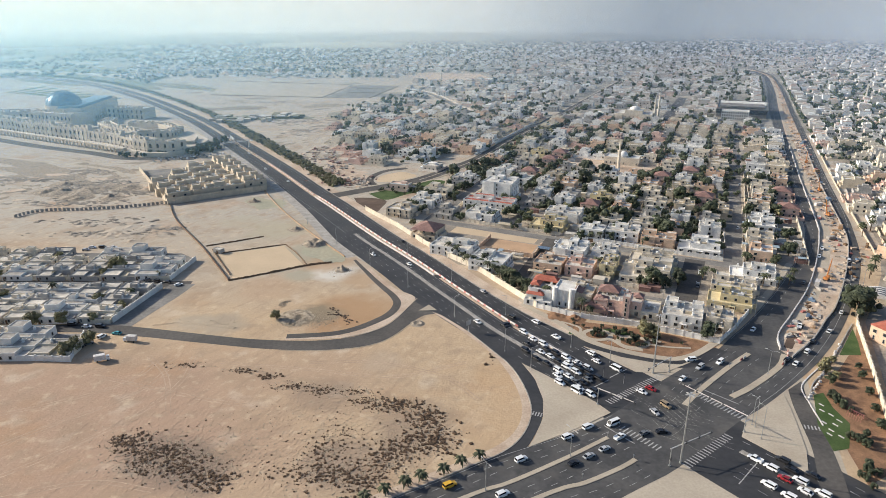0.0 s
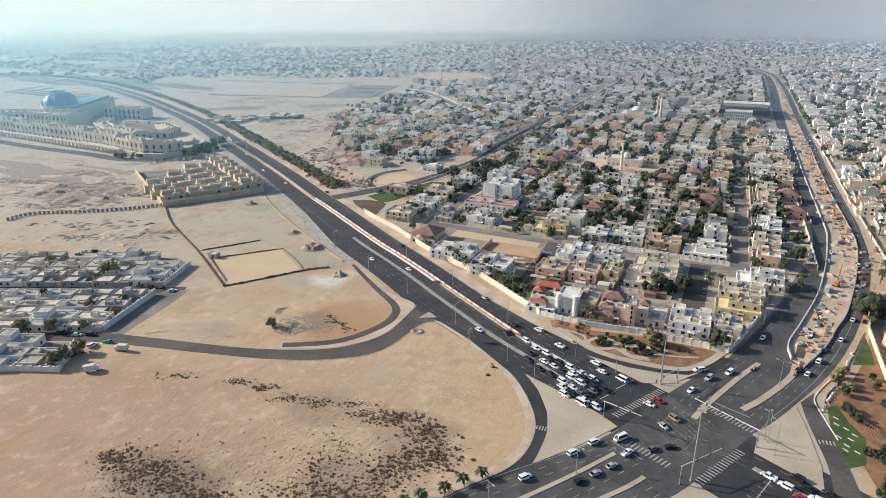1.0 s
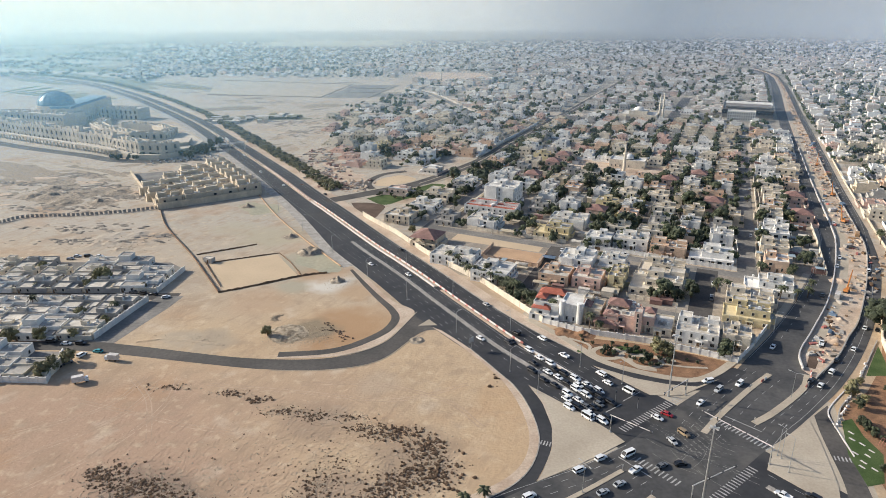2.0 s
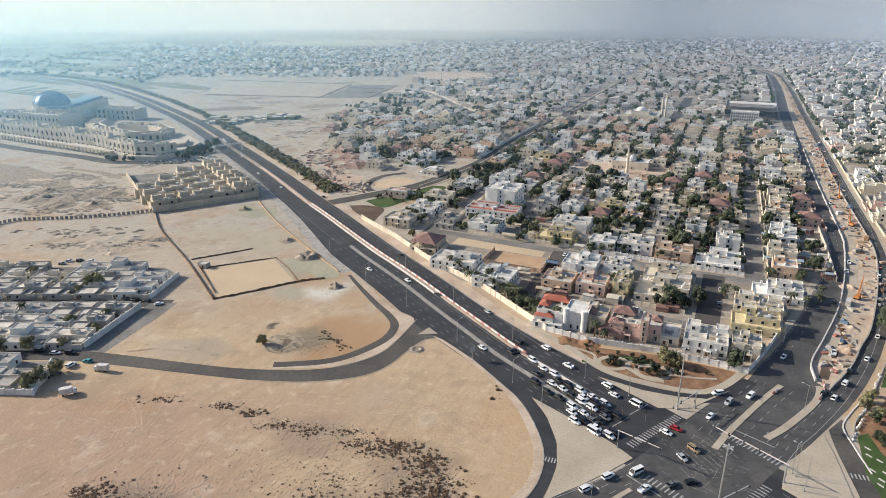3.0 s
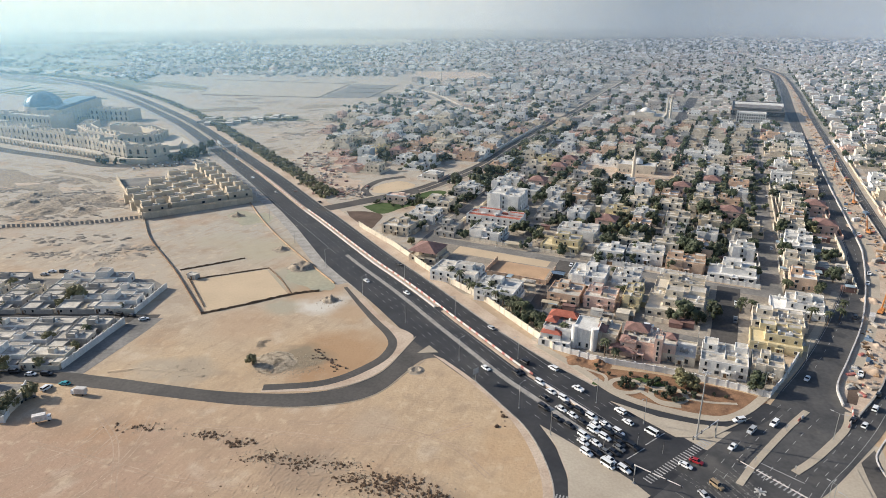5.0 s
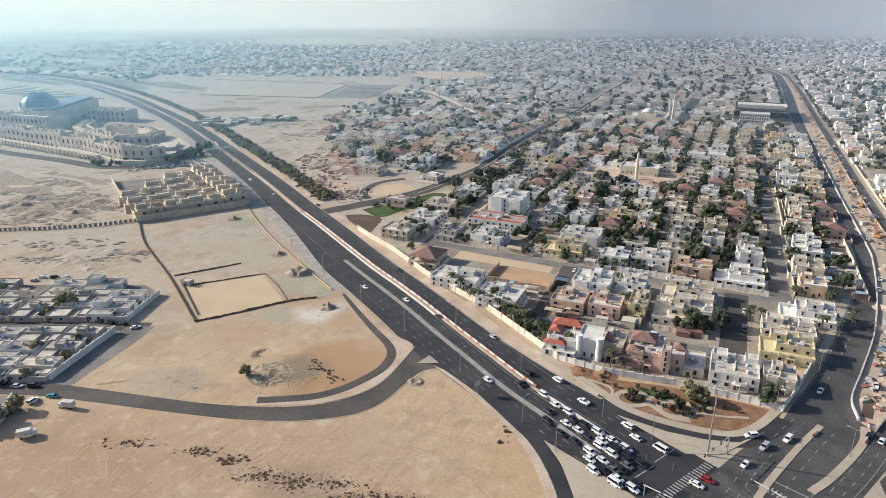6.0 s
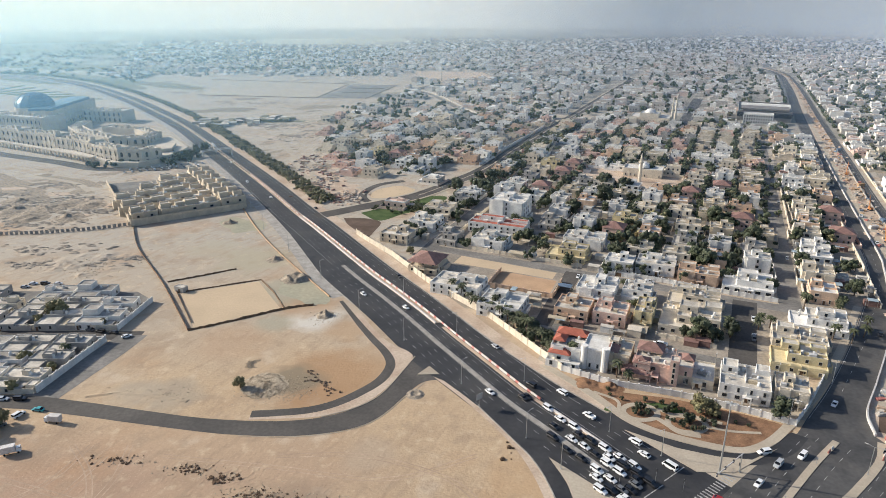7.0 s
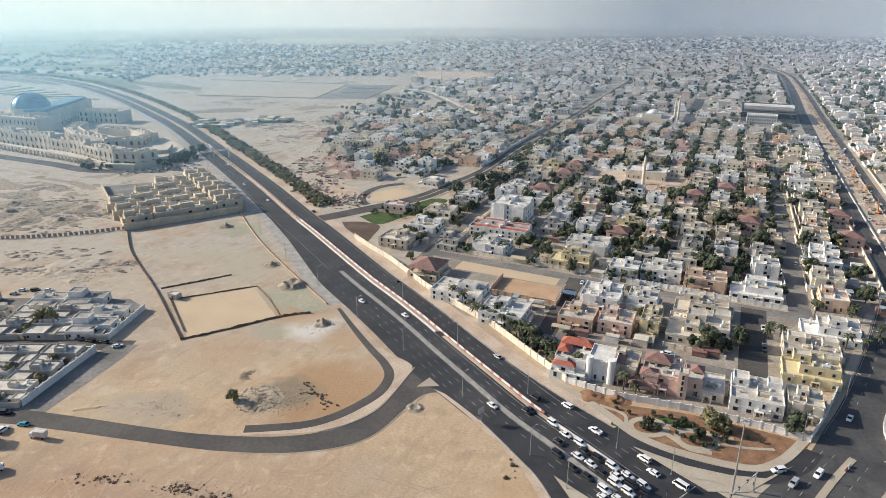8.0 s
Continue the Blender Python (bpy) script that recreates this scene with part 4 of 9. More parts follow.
for cx, cy, rx, ry, n in ((-315, 568, 20, 9, 170), (-269, 553, 20, 6, 110), (-340, 628, 12, 7, 60), (-305, 521, 26, 8, 120), (-298, 590, 18, 5, 60), (-380, 600, 30, 8, 120), (-230, 443, 30, 3, 70), (-197, 455, 8, 3, 40), (-262, 470, 30, 6, 60), (-420, 560, 40, 10, 120),
                          (-150, 870, 14, 18, 60), (-205, 930, 30, 20, 120), (-180, 850, 14, 20, 60), (-125, 800, 10, 26, 60), (-300, 1130, 60, 25, 120)):
    for k in range(n):        # churned humps of spoil
        x, y, r = cx + rnd.gauss(0, 0.8) * rx, cy + rnd.gauss(0, 0.8) * ry, rnd.uniform(0.7, 2.4)
        h, n7 = r * rnd.uniform(0.14, 0.34), 7
        lo = [(x + math.cos(6.283 * i / n7) * r * rnd.uniform(0.9, 2.0), y + math.sin(6.283 * i / n7) * r * rnd.uniform(0.6, 1.1), -0.02) for i in range(n7)]
        hi = [(x + (a - x) * rnd.uniform(0.3, 0.6), y + (b - y) * rnd.uniform(0.3, 0.6), h * rnd.uniform(0.7, 1.1)) for a, b, c in lo]
        g.add(lo + hi, [(i, (i + 1) % n7, n7 + (i + 1) % n7, n7 + i) for i in range(n7)] + [tuple(range(n7, 2 * n7))])
tagged(part("spoil_humps", g, "roadstone"), "churned dark humps of spoil on open ground", "spoil", "", "stuff")
g = Geo()
rnd = random.Random(71)
for k in range(420):      # building rubble and stacked material beside the district road
    x, y = rnd.choice(((-92, 592), (-78, 590), (-110, 630), (-125, 690), (-140, 730), (-105, 660)))
    x, y = x + rnd.gauss(0, 9), y + rnd.gauss(0, 10)
    s = rnd.uniform(0.5, 2.0)
    g.turned(x, y, s * rnd.uniform(1, 3), s, 0.0, s * rnd.uniform(0.3, 0.9), rnd.uniform(0, 3), rnd.choice((0, 0, 1, 2)))
tagged(part("site_rubble", g, ["works_sand", "tile_maroon", "concrete"]), "rubble and stacked material on building ground", "rubble", "", "stuff")
g = Geo()
for k in range(46):       # low sheds far out beyond the highway
    x, y = rnd.choice(((-250, 960), (-230, 985), (-290, 945))) 
    x, y = x + rnd.gauss(0, 22), y + rnd.gauss(0, 12)
    g.turned(x, y, rnd.uniform(6, 22), rnd.uniform(5, 9), 0.0, rnd.uniform(2.5, 4.5), rnd.choice((0.1, 1.67)) + rnd.uniform(-0.1, 0.1), rnd.choice((0, 1, 2)))
tagged(part("farm_sheds", g, ["roof_flat", "field", "concrete"]), "low farm sheds far beyond the highway", "sheds", "", "stuff")
flat("ground_court", [R(-172, 412), R(-110, 411), R(-110, 421), R(-172, 425)], 0.061, "pale_sand", "open pale sand lot behind the court", smooth=False)
flat("ground_loop", blob(-44, 608, 15, 22, -30, 0.15, 91), 0.05, "pale_sand", "pale sand inside the road loop")
# scraped, dumped and trodden patches that break up the open lots
for name, seed, boxes, mats in (("ground_patches", 5, ((-330, -70, 585, 1000, 150), (-430, -235, 530, 690, 90), (-560, -80, 1000, 1500, 30)), ["rubble", "works_sand", "rubble", "damp"]),):
    rnd = random.Random(seed)
    g = Geo()
    k = 0
    for x0, x1, y0, y1, n in boxes:
        for i in range(n):
            x, y = rnd.uniform(x0, x1), rnd.uniform(y0, y1)
            if y > 560 and x < -239 - (y - 767) * 0.62 + 45 and y > 700 or near_road(x, y):
                continue
            r = rnd.uniform(1.5, 6) * (2.0 if y > 1000 else 1)
            k += 1
            g.prism(blob(x, y, r * rnd.uniform(1, 2.6), r, rnd.uniform(-40, 70), 0.5, seed * 1000 + k, 18), 0.0, 0.0262 + 0.00006 * k, rnd.randrange(len(mats)))
    tagged(part(name, g, mats), "scuffed and dumped patches on open ground", "ground", "", "structure")
g = Geo()
strip(g, [(-157, 352), (-160, 340), (-167, 318), (-172, 298)], [(-143, 352), (-146, 336), (-152, 314), (-157, 295)], 0.042, 4)
tagged(part("street_wall", g, "street"), "grey street along the low houses' wall", "street", "", "structure")
# ---- villas ----


def window_mesh(w, h, surround="frame"):
    """A window in a wall that faces -y: a raised surround running back into a pane behind its face, one skin."""
    gg = Geo()
    b = 0.16

    def ring(x, z0, z1, y):
        return [(-x, y, z0), (x, y, z0), (x, y, z1), (-x, y, z1)]

    gg.add(ring(w / 2 + b, -b, h + b, 0.05) + ring(w / 2 + b, -b, h + b, -0.16) + ring(w / 2, 0, h, -0.16) + ring(w / 2, 0, h, -0.03),
           [(4 * r + k, 4 * r + (k + 1) % 4, 4 * r + 4 + (k + 1) % 4, 4 * r + 4 + k) for r in range(3) for k in range(4)], 0)
    gg.f.append((12, 13, 14, 15))
    gg.s.append(1)
    return gg.mesh("window", [surround, "glass"])


WIN = {k: window_mesh(*k) for k in ((1.2, 1.5), (1.7, 1.5), (0.8, 1.9), (2.4, 1.7), (1.3, 2.1))}
gg = Geo()
gg.box(-0.6, 0.6, -0.10, 0.05, 0, 2.3, 0)
gg.box(-0.75, -0.6, -0.16, 0.05, 0, 2.45, 1)
gg.box(0.6, 0.75, -0.16, 0.05, 0, 2.45, 1)
gg.box(-0.6, 0.6, -0.16, 0.05, 2.3, 2.45, 1)
DOOR = gg.mesh("door", ["wood", "frame"])
gg = Geo()
gg.tube((0, 0, 0.25), (0, 0, 1.45), 0.62, 0.62, 10)
gg.tube((0, 0, 1.45), (0, 0, 1.72), 0.62, 0.22, 10)
gg.box(-0.6, 0.6, -0.6, 0.6, 0, 0.25)
TANK = gg.mesh("water_tank", ["tank"])
gg = Geo()
gg.box(-0.55, 0.55, -0.4, 0.4, 0.12, 0.95)
gg.tube((0, 0, 0.95), (0, 0, 1.03), 0.33, 0.33, 8)
gg.box(-0.5, -0.4, -0.4, 0.4, 0, 0.12)
gg.box(0.4, 0.5, -0.4, 0.4, 0, 0.12)
ACU = gg.mesh("ac_unit", ["ac"])

FACES = {"s": (0, -1, 0), "n": (0, 1, 180), "w": (-1, 0, -90), "e": (1, 0, 90)}


def put_windows(root, x0, x1, y0, y1, z0, floors, sides, rnd, size=None, step=4.2, fh=3.5):
    for side in sides:
        nx, ny, deg = FACES[side]
        run = (x1 - x0) if ny else (y1 - y0)
        n = max(1, int((run - 1.5) / step))
        for f in range(floors):
            key = size or rnd.choice(list(WIN))
            for i in range(n):
                t = (i + 0.5) / n
                if ny:
                    x, y = x0 + run * t, (y0 if ny < 0 else y1)
                else:
                    x, y = (x0 if nx < 0 else x1), y0 + run * t
                if rnd.random() < 0.1:
                    continue
                part("window", WIN[key], None, root, "", pose(x, y, z0 + f * fh + 1.0, 0, 0, deg))


def clutter(root, x0, x1, y0, y1, z, rnd, tanks, acs):
    for k in range(tanks):
        part("water_tank", TANK, None, root, "", pose(rnd.uniform(x0 + 1, x1 - 1), rnd.uniform(y0 + 1, y1 - 1), z))
    for k in range(acs):
        part("ac_unit", ACU, None, root, "", pose(rnd.uniform(x0 + 0.8, x1 - 0.8), rnd.uniform(y0 + 0.8, y1 - 0.8), z, 0, 0, rnd.choice((0, 90))))


def villa(name, seed, w, d, floors=2, wall="cream", roof="roof_flat", sides="sw", label="", win=None, tiled=None, room=True, wing=None, yard=None, tanks=2, acs=2, fh=3.5):
    """A flat-roofed Gulf villa: main mass with parapet, a lower wing, a roof room, windows, door, tanks and a walled yard."""
    rnd = random.Random(seed)
    root = new(name)
    root.empty_display_size = 0.5
    h = floors * fh
    mats = ["wall_" + wall, roof]
    gg = Geo()
    x0, x1, y0, y1 = -w / 2, w / 2, -d / 2, d / 2
    notch = rnd.choice((0, 1, 2))
    if notch == 0:
        gg.block(x0, x1, y0, y1, 0, h)
    elif notch == 1:      # front bay stands out
        gg.block(x0, x1, y0 + 1.6, y1, 0, h)
        gg.block(x0 + w * 0.1, x0 + w * 0.42, y0, y0 + 1.6, 0, h + 0.4)
        gg.block(x0 + w * 0.68, x1 - w * 0.04, y0 + 0.4, y0 + 1.6, 0, h - 0.6)
    else:                 # stepped upper floor with a terrace
        gg.block(x0, x1, y0, y1, 0, h - fh)
        gg.block(x0 + w * (0.28 if rnd.random() < 0.5 else 0.0), x1 - w * 0.02, y0 + d * 0.22, y1 - 0.1, h - fh, fh)
    # string course and corner piers
    for z in [fh * k for k in range(1, floors)]:
        gg.box(x0 - 0.1, x1 + 0.1, y0 + (1.5 if notch == 1 else -0.1), y1 + 0.1, z - 0.15, z + 0.15)
    part("wall", gg, mats, root)
    if tiled:
        gg = Geo()
        gg.hip(x0, x1, y0, y1, h + 0.85, min(w, d) * 0.23, 0.5)
        part("roof", gg, tiled, root)
    if room and not tiled:
        gg = Geo()
        rx, ry = rnd.uniform(x0 + 0.5, x0 + w * 0.5), rnd.uniform(y0 + d * 0.45, y0 + d * 0.6)
        rw, rd = w * rnd.uniform(0.28, 0.42), d * rnd.uniform(0.28, 0.36)
        rw = min(rw, x1 - 0.4 - rx)
        gg.block(rx, rx + rw, ry, min(ry + rd, y1 - 0.4), h, 2.8, 0.45)
        if rnd.random() < 0.7:     # water-tank loft and low terrace walls
            lx = x1 - w * 0.3
            gg.block(lx, x1 - 0.5, y1 - d * 0.3, y1 - 0.5, h + 0.0, rnd.uniform(1.4, 2.2), 0.3)
        gg.box(x0 + w * 0.5, x0 + w * 0.5 + 0.2, y0 + d * 0.25, y1 - 0.3, h, h + 1.2)
        gg.box(x0 + 0.3, x1 - 0.3, y0 + d * 0.42, y0 + d * 0.42 + 0.2, h, h + 1.0)
        rr = part("roof_room", gg, mats, root)
        part("window", WIN[(1.2, 1.5)], None, rr, "", pose(rx + rw / 2, ry, h + 0.9))
    yw = y0 if notch != 1 else y0 + 1.6
    put_windows(root, x0, x1, yw if notch != 2 else y0, y1, 0, floors if notch != 2 else floors - 1, sides, rnd, win, fh=fh)
    if notch == 2:
        put_windows(root, x0 + w * 0.28, x1 - w * 0.02, y0 + d * 0.22, y1 - 0.1, h - fh, 1, "s", rnd, win, fh=fh)
    part("door", DOOR, None, root, "", pose(x0 + w * 0.55, yw, 0.0))
    if not tiled:
        clutter(root, x0 + 0.6, x1 - 0.6, y0 + (d * 0.3 if notch == 2 else 2.2), y1 - 0.6, h, rnd, tanks, acs)
    if wing:
        gg = Geo()
        wx0, wx1, wy0, wy1, wh = wing
        gg.block(wx0, wx1, wy0, wy1, 0, wh, 0.6)
        part("wing", gg, mats, root)
        put_windows(root, wx0, wx1, wy0, wy1, 0, 1, "s", rnd, win)
    if yard:
        a0, a1, b0, b1 = yard
        gg = Geo()
        t, yh = 0.25, 2.4
        gate = a0 + (a1 - a0) * rnd.uniform(0.25, 0.7)
        gg.box(a0, gate, b0, b0 + t, 0, yh)
        gg.box(gate + 3.5, a1, b0, b0 + t, 0, yh)
        gg.box(a0, a1, b1 - t, b1, 0, yh)
        gg.box(a0, a0 + t, b0 + t, b1 - t, 0, yh)
        gg.box(a1 - t, a1, b0 + t, b1 - t, 0, yh)
        for gx in (gate - 0.4, gate + 3.5):
            gg.box(gx, gx + 0.4, b0 - 0.12, b0 + t + 0.12, 0, yh + 0.5)
        x = a0
        while x < a1 - 0.5:
            if not gate - 1 < x < gate + 4:
                gg.box(x, x + 0.45, b0 - 0.08, b0 + t + 0.08, 0, yh + 0.2)
            x += 4.0
        part("yard_wall", gg, ["wall_" + wall], root)
        gg = Geo()
        gg.box(gate + 0.05, gate + 3.45, b0 + 0.06, b0 + 0.16, 0.1, 2.2)
        part("gate", gg, "ac" if rnd.random() < 0.5 else "wood", root)
    tagged(root, label, "house")
    return root


def set_at(root, p, q, deg=0.0, group=""):
    x, y = R(p, q)
    root.matrix_basis = pose(x, y, 0, 0, 0, -23.3 + deg)
    if group:
        tagged(root, "", "", group)
    return root


taken = []            # p0, p1, q0, q1 of built plots


def reserve(p0, p1, q0, q1):
    taken.append((p0, p1, q0, q1))


# the named villas of the front rows
front = []


def own(label, seed, p0, p1, q0, q1, **kw):
    if seed >= 14:
        kw["fh"] = round(kw.get("fh", 3.5) * 0.88, 2)
    r = villa("villa", seed, p1 - p0, q1 - q0, label=label, **kw)
    rr = random.Random(seed)
    w, d, fh = p1 - p0, q1 - q0, kw.get("fh", 3.5)
    wl = "wall_" + kw["wall"]
    if kw.get("floors", 2) > 1:
        gg = Geo()          # balcony with a solid front
        bx0 = rr.uniform(-w * 0.4, w * 0.05)
        gg.box(bx0, bx0 + 4.4, -d / 2 - 1.3, -d / 2 + 1.7, fh - 0.1, fh + 0.15)
        gg.box(bx0, bx0 + 4.4, -d / 2 - 1.3, -d / 2 - 1.1, fh + 0.15, fh + 1.1)
        gg.box(bx0, bx0 + 0.2, -d / 2 - 1.1, -d / 2 + 1.7, fh + 0.15, fh + 1.1)
        gg.box(bx0 + 4.2, bx0 + 4.4, -d / 2 - 1.1, -d / 2 + 1.7, fh + 0.15, fh + 1.1)
        part("balcony", gg, wl, r)
    gg = Geo()              # porch roof on two piers
    px0 = w * 0.05 - 1.6
    gg.box(px0, px0 + 3.4, -d / 2 - 2.2, -d / 2 + 1.7, 3.0, 3.3)
    gg.box(px0, px0 + 0.4, -d / 2 - 2.2, -d / 2 - 1.8, 0, 3.0)
    gg.box(px0 + 3.0, px0 + 3.4, -d / 2 - 2.2, -d / 2 - 1.8, 0, 3.0)
    part("porch", gg, wl, r)
    gg = Geo()              # lean-to and yard store against the side
    gg.block(w / 2 - 0.02, w / 2 + rr.uniform(1.6, 2.6), -d * 0.1, d * 0.4, 0, 2.7, 0.3)
    part("lean_to", gg, [wl, "roof_grey"], r)
    for k in range(2):      # canvas and sheet covers on the roof terrace
        gg = Geo()
        cx, cy = rr.uniform(-w * 0.35, w * 0.2), rr.uniform(-d * 0.3, d * 0.05)
        hz = kw.get("floors", 2) * fh
        gg.box(cx, cx + rr.uniform(1.5, 3.2), cy, cy + rr.uniform(1.5, 2.8), hz + 0.02, hz + rr.uniform(0.4, 1.5))
        part("roof_store", gg, rr.choice(("roof_grey", "canvas", "ac", wl)), r)
    reserve(p0 - 1, p1 + 1, q0 - 1, q1 + 1)
    return set_at(r, (p0 + p1) / 2, (q0 + q1) / 2, 0, "villas along the front street")


# red-roofed villa with a white turret wing
r = own("white villa with red hipped tile roofs and round turrets", 11, -88, -74, 319, 337, wall="white", roof="roof_white", sides="sw", room=False, tanks=1, acs=1, wing=(-7.5, 7.2, -13.2, -9.0, 2.9))
gg = Geo()
gg.block(7.2, 18.5, -8.5, 6.0, 0, 9.0, 0.7)
for cx in (8.2, 17.0):
    gg.tube((cx, -8.2, 0), (cx, -8.2, 11.0), 1.5, 1.5, 14)
for k in range(4):
    gg.box(9.8 + k * 1.7, 10.2 + k * 1.7, -8.9, -8.4, 0, 9.8)
part("turret_wing", gg, ["wall_white", "roof_white"], r)
put_windows(r, 9.2, 16, -8.5, 6, 0, 2, "s", random.Random(2), (0.8, 1.9), 2.4)
gg = Geo()
gg.box(-6.6, 6.6, 3.6, 8.8, 7.9, 8.6)
gg.hip(-6.6, 6.6, 3.6, 8.8, 8.6, 2.2, 0.6)
part("roof", gg, "tile_red", r, "upper red tile roof")
gg = Geo()
gg.box(-6.8, 2.2, -10.6, -5.0, 0.0, 5.6, 1)
gg.hip(-6.8, 2.2, -10.6, -5.0, 5.6, 1.7, 0.5)
porch = part("roof", gg, ["tile_red", "wall_white"], r, "lower red tile roof over a white bay")
part("window", WIN[(1.7, 1.5)], None, porch, "", pose(-2.3, -10.6, 2.8))
gg = Geo()
gg.hip(-6.8, -1.5, -4.0, 3.0, 8.35, 1.3, 0.3)
part("roof", gg, "tile_red", r, "side red tile roof")
# brown gabled house
r = own("beige house with small maroon tile roofs", 12, -66, -54, 322, 338, wall="beige", tiled=None, sides="s", room=True, tanks=1)
gg = Geo()
gg.hip(-5.5, 0.5, -6, 2, 7.9, 1.7, 0.4)
part("roof", gg, "tile_maroon", r)
# pink villa with maroon roofs
r = own("pink villa with maroon hipped roofs and a central tower", 13, -52, -36, 320, 338, wall="pink", roof="roof_flat", sides="sw", room=False, tanks=3, acs=1)
gg = Geo()
gg.block(6.5, 10.0, -10.0, -5.0, 0, 11.5, 0.4)
gg.block(8.5, 15.5, -7.0, 5.0, 0, 7.8, 0.7)
part("tower_wing", gg, ["wall_pink", "roof_flat"], r)
for k in range(4):
    part("window", WIN[(0.8, 1.9)], None, r, "", pose(8.2, -10.0, 1.2 + k * 2.6))
put_windows(r, 10.2, 15.5, -7, 5, 0, 2, "se", random.Random(5), (0.8, 1.9), 2.4)
gg = Geo()
gg.hip(-12.0, -1.5, -11.5, -4.0, 3.6, 2.0, 0.6)
part("roof", gg, "tile_maroon", r, "low maroon porch roof")
gg = Geo()
gg.box(-7.6, 2.6, 1.0, 8.6, 7.9, 8.9, 1)
gg.hip(-7.6, 2.6, 1.0, 8.6, 8.9, 2.3, 0.6)
part("roof", gg, ["tile_maroon", "wall_pink"], r, "upper maroon tile roof")
gg = Geo()
gg.box(-8.2, -2.2, -8.8, -2.6, 0.0, 7.2, 1)
gg.hip(-8.2, -2.2, -8.8, -2.6, 7.2, 2.0, 0.5)
bay = part("roof", gg, ["tile_maroon", "wall_pink"], r, "maroon tile roof over a pink bay")
part("window", WIN[(1.2, 1.5)], None, bay, "", pose(-6.4, -8.8, 4.6))
part("window", WIN[(1.2, 1.5)], None, bay, "", pose(-4.0, -8.8, 4.6))
gg = Geo()
gg.hip(10.5, 15.5, -1.0, 5.0, 8.55, 1.6, 0.3)
part("roof", gg, "tile_maroon", r, "small maroon tile roof")
gg = Geo()
gg.box(-0.2, 0.2, -0.2, 0.2, 0, 3.62)
post_mesh = gg.mesh("porch_post", ["wall_pink"])
for x in (-11.8, -1.9):
    for y in (-11.2, -4.4):
        part("porch_post", post_mesh, None, r, "", pose(x, y, 0))
own("low cream house with a flat grey roof and tanks", 14, -34, -20, 322, 338, floors=1, wall="cream", roof="roof_white", tanks=4, acs=3, sides="s", room=False, fh=4.0)
own("white and cream cubic villa with roof terraces", 15, -18, 1, 318, 337, wall="white", roof="roof_flat", sides="sw", tanks=4, acs=4)
own("cream flat-roofed villa beside the crossing road", 16, 2.5, 15, 322, 337, wall="cream", sides="se", tanks=2, acs=3, fh=3.3)
own("yellow villa with parapets and a roof room", 17, 2, 24, 350, 366, wall="yellow", sides="sw", win=(1.2, 1.5), tanks=2, acs=3, fh=3.9)
own("cream villa with canvas car shade and flat roofs", 18, 3, 26, 370, 387, wall="cream", sides="sw", tanks=3, acs=3, fh=3.0)
own("white villa with round-arched windows", 19, 12, 37, 394, 411, wall="white", sides="sw", win=(0.8, 1.9), tanks=2, acs=3, fh=3.4)
# second row
own("peach villa with canvas terrace shade", 21, -97, -80, 362, 379, wall="peach", sides="sw", tanks=2, acs=2, fh=3.3)
own("pale pink villa with a tiled roof room", 22, -78, -62, 364, 380, wall="pink", sides="sw", tanks=2, acs=3)
own("narrow yellow house beside a car shade", 23, -59, -50, 368, 388, wall="yellow", sides="s", tanks=1, acs=1, fh=4.2)
own("long cream villa with a cluttered roof", 24, -47, -19, 368, 394, wall="cream", sides="sw", tanks=5, acs=7, fh=4.0)
own("white villa with blue tinted roof terrace", 25, -92, -72, 388, 408, wall="white", roof="roof_white", sides="sw", tanks=3, acs=3, fh=3.7)
own("grey roofed white house with a shed", 26, -69, -54, 394, 411, wall="white", sides="sw", tanks=2, acs=2)
own("cream villa with broad parapet", 27, -46, -20, 398, 414, wall="cream", sides="sw", tanks=3, acs=5, floors=2)
# west of street C
own("white cubic villa with stepped roof blocks", 31, -134, -112, 350, 369, wall="white", roof="roof_white", sides="se", tanks=2, acs=3, fh=3.6)
own("white villa with striped shade and terrace", 32, -167, -140, 366, 384, wall="white", roof="roof_flat", sides="se", tanks=2, acs=3, fh=3.3)
own("maroon roofed brown house beside the highway wall", 33, -192, -174, 389, 408, wall="beige", tiled="tile_maroon", sides="se", room=False, fh=3.2, floors=2)
# north of street B
own("cream house with arched porch and low garage", 41, -172, -150, 440, 458, wall="white", sides="se", tanks=2, acs=3)
own("yellow villa with tall arched windows", 42, -122, -98, 440, 458, wall="yellow", sides="sw", win=(0.8, 1.9), tanks=2, acs=3, fh=3.7)
own("long white building with a red flat roof", 43, -186, -146, 472, 488, wall="white", roof="tile_red", sides="se", tanks=1, acs=4, room=True, fh=3.8)
own("tall white block with pilasters and deep windows", 44, -182, -156, 503, 526, floors=4, wall="white", roof="roof_white", sides="se", win=(0.8, 1.9), tanks=3, acs=4, fh=4.0)
own("white villa with rounded balcony", 45, -118, -92, 466, 484, wall="white", sides="sw", tanks=2, acs=3)
own("white villa with terraces", 46, -68, -46, 440, 456, wall="white", sides="sw", tanks=2, acs=2)
own("cream villa with arched canvas hall", 47, -44, -22, 434, 450, wall="peach", sides="sw", tanks=2, acs=3)
own("pale blue white villa with many terraces", 48, -20, 6, 432, 452, wall="white", roof="roof_white", sides="sw", tanks=3, acs=3, fh=3.1)

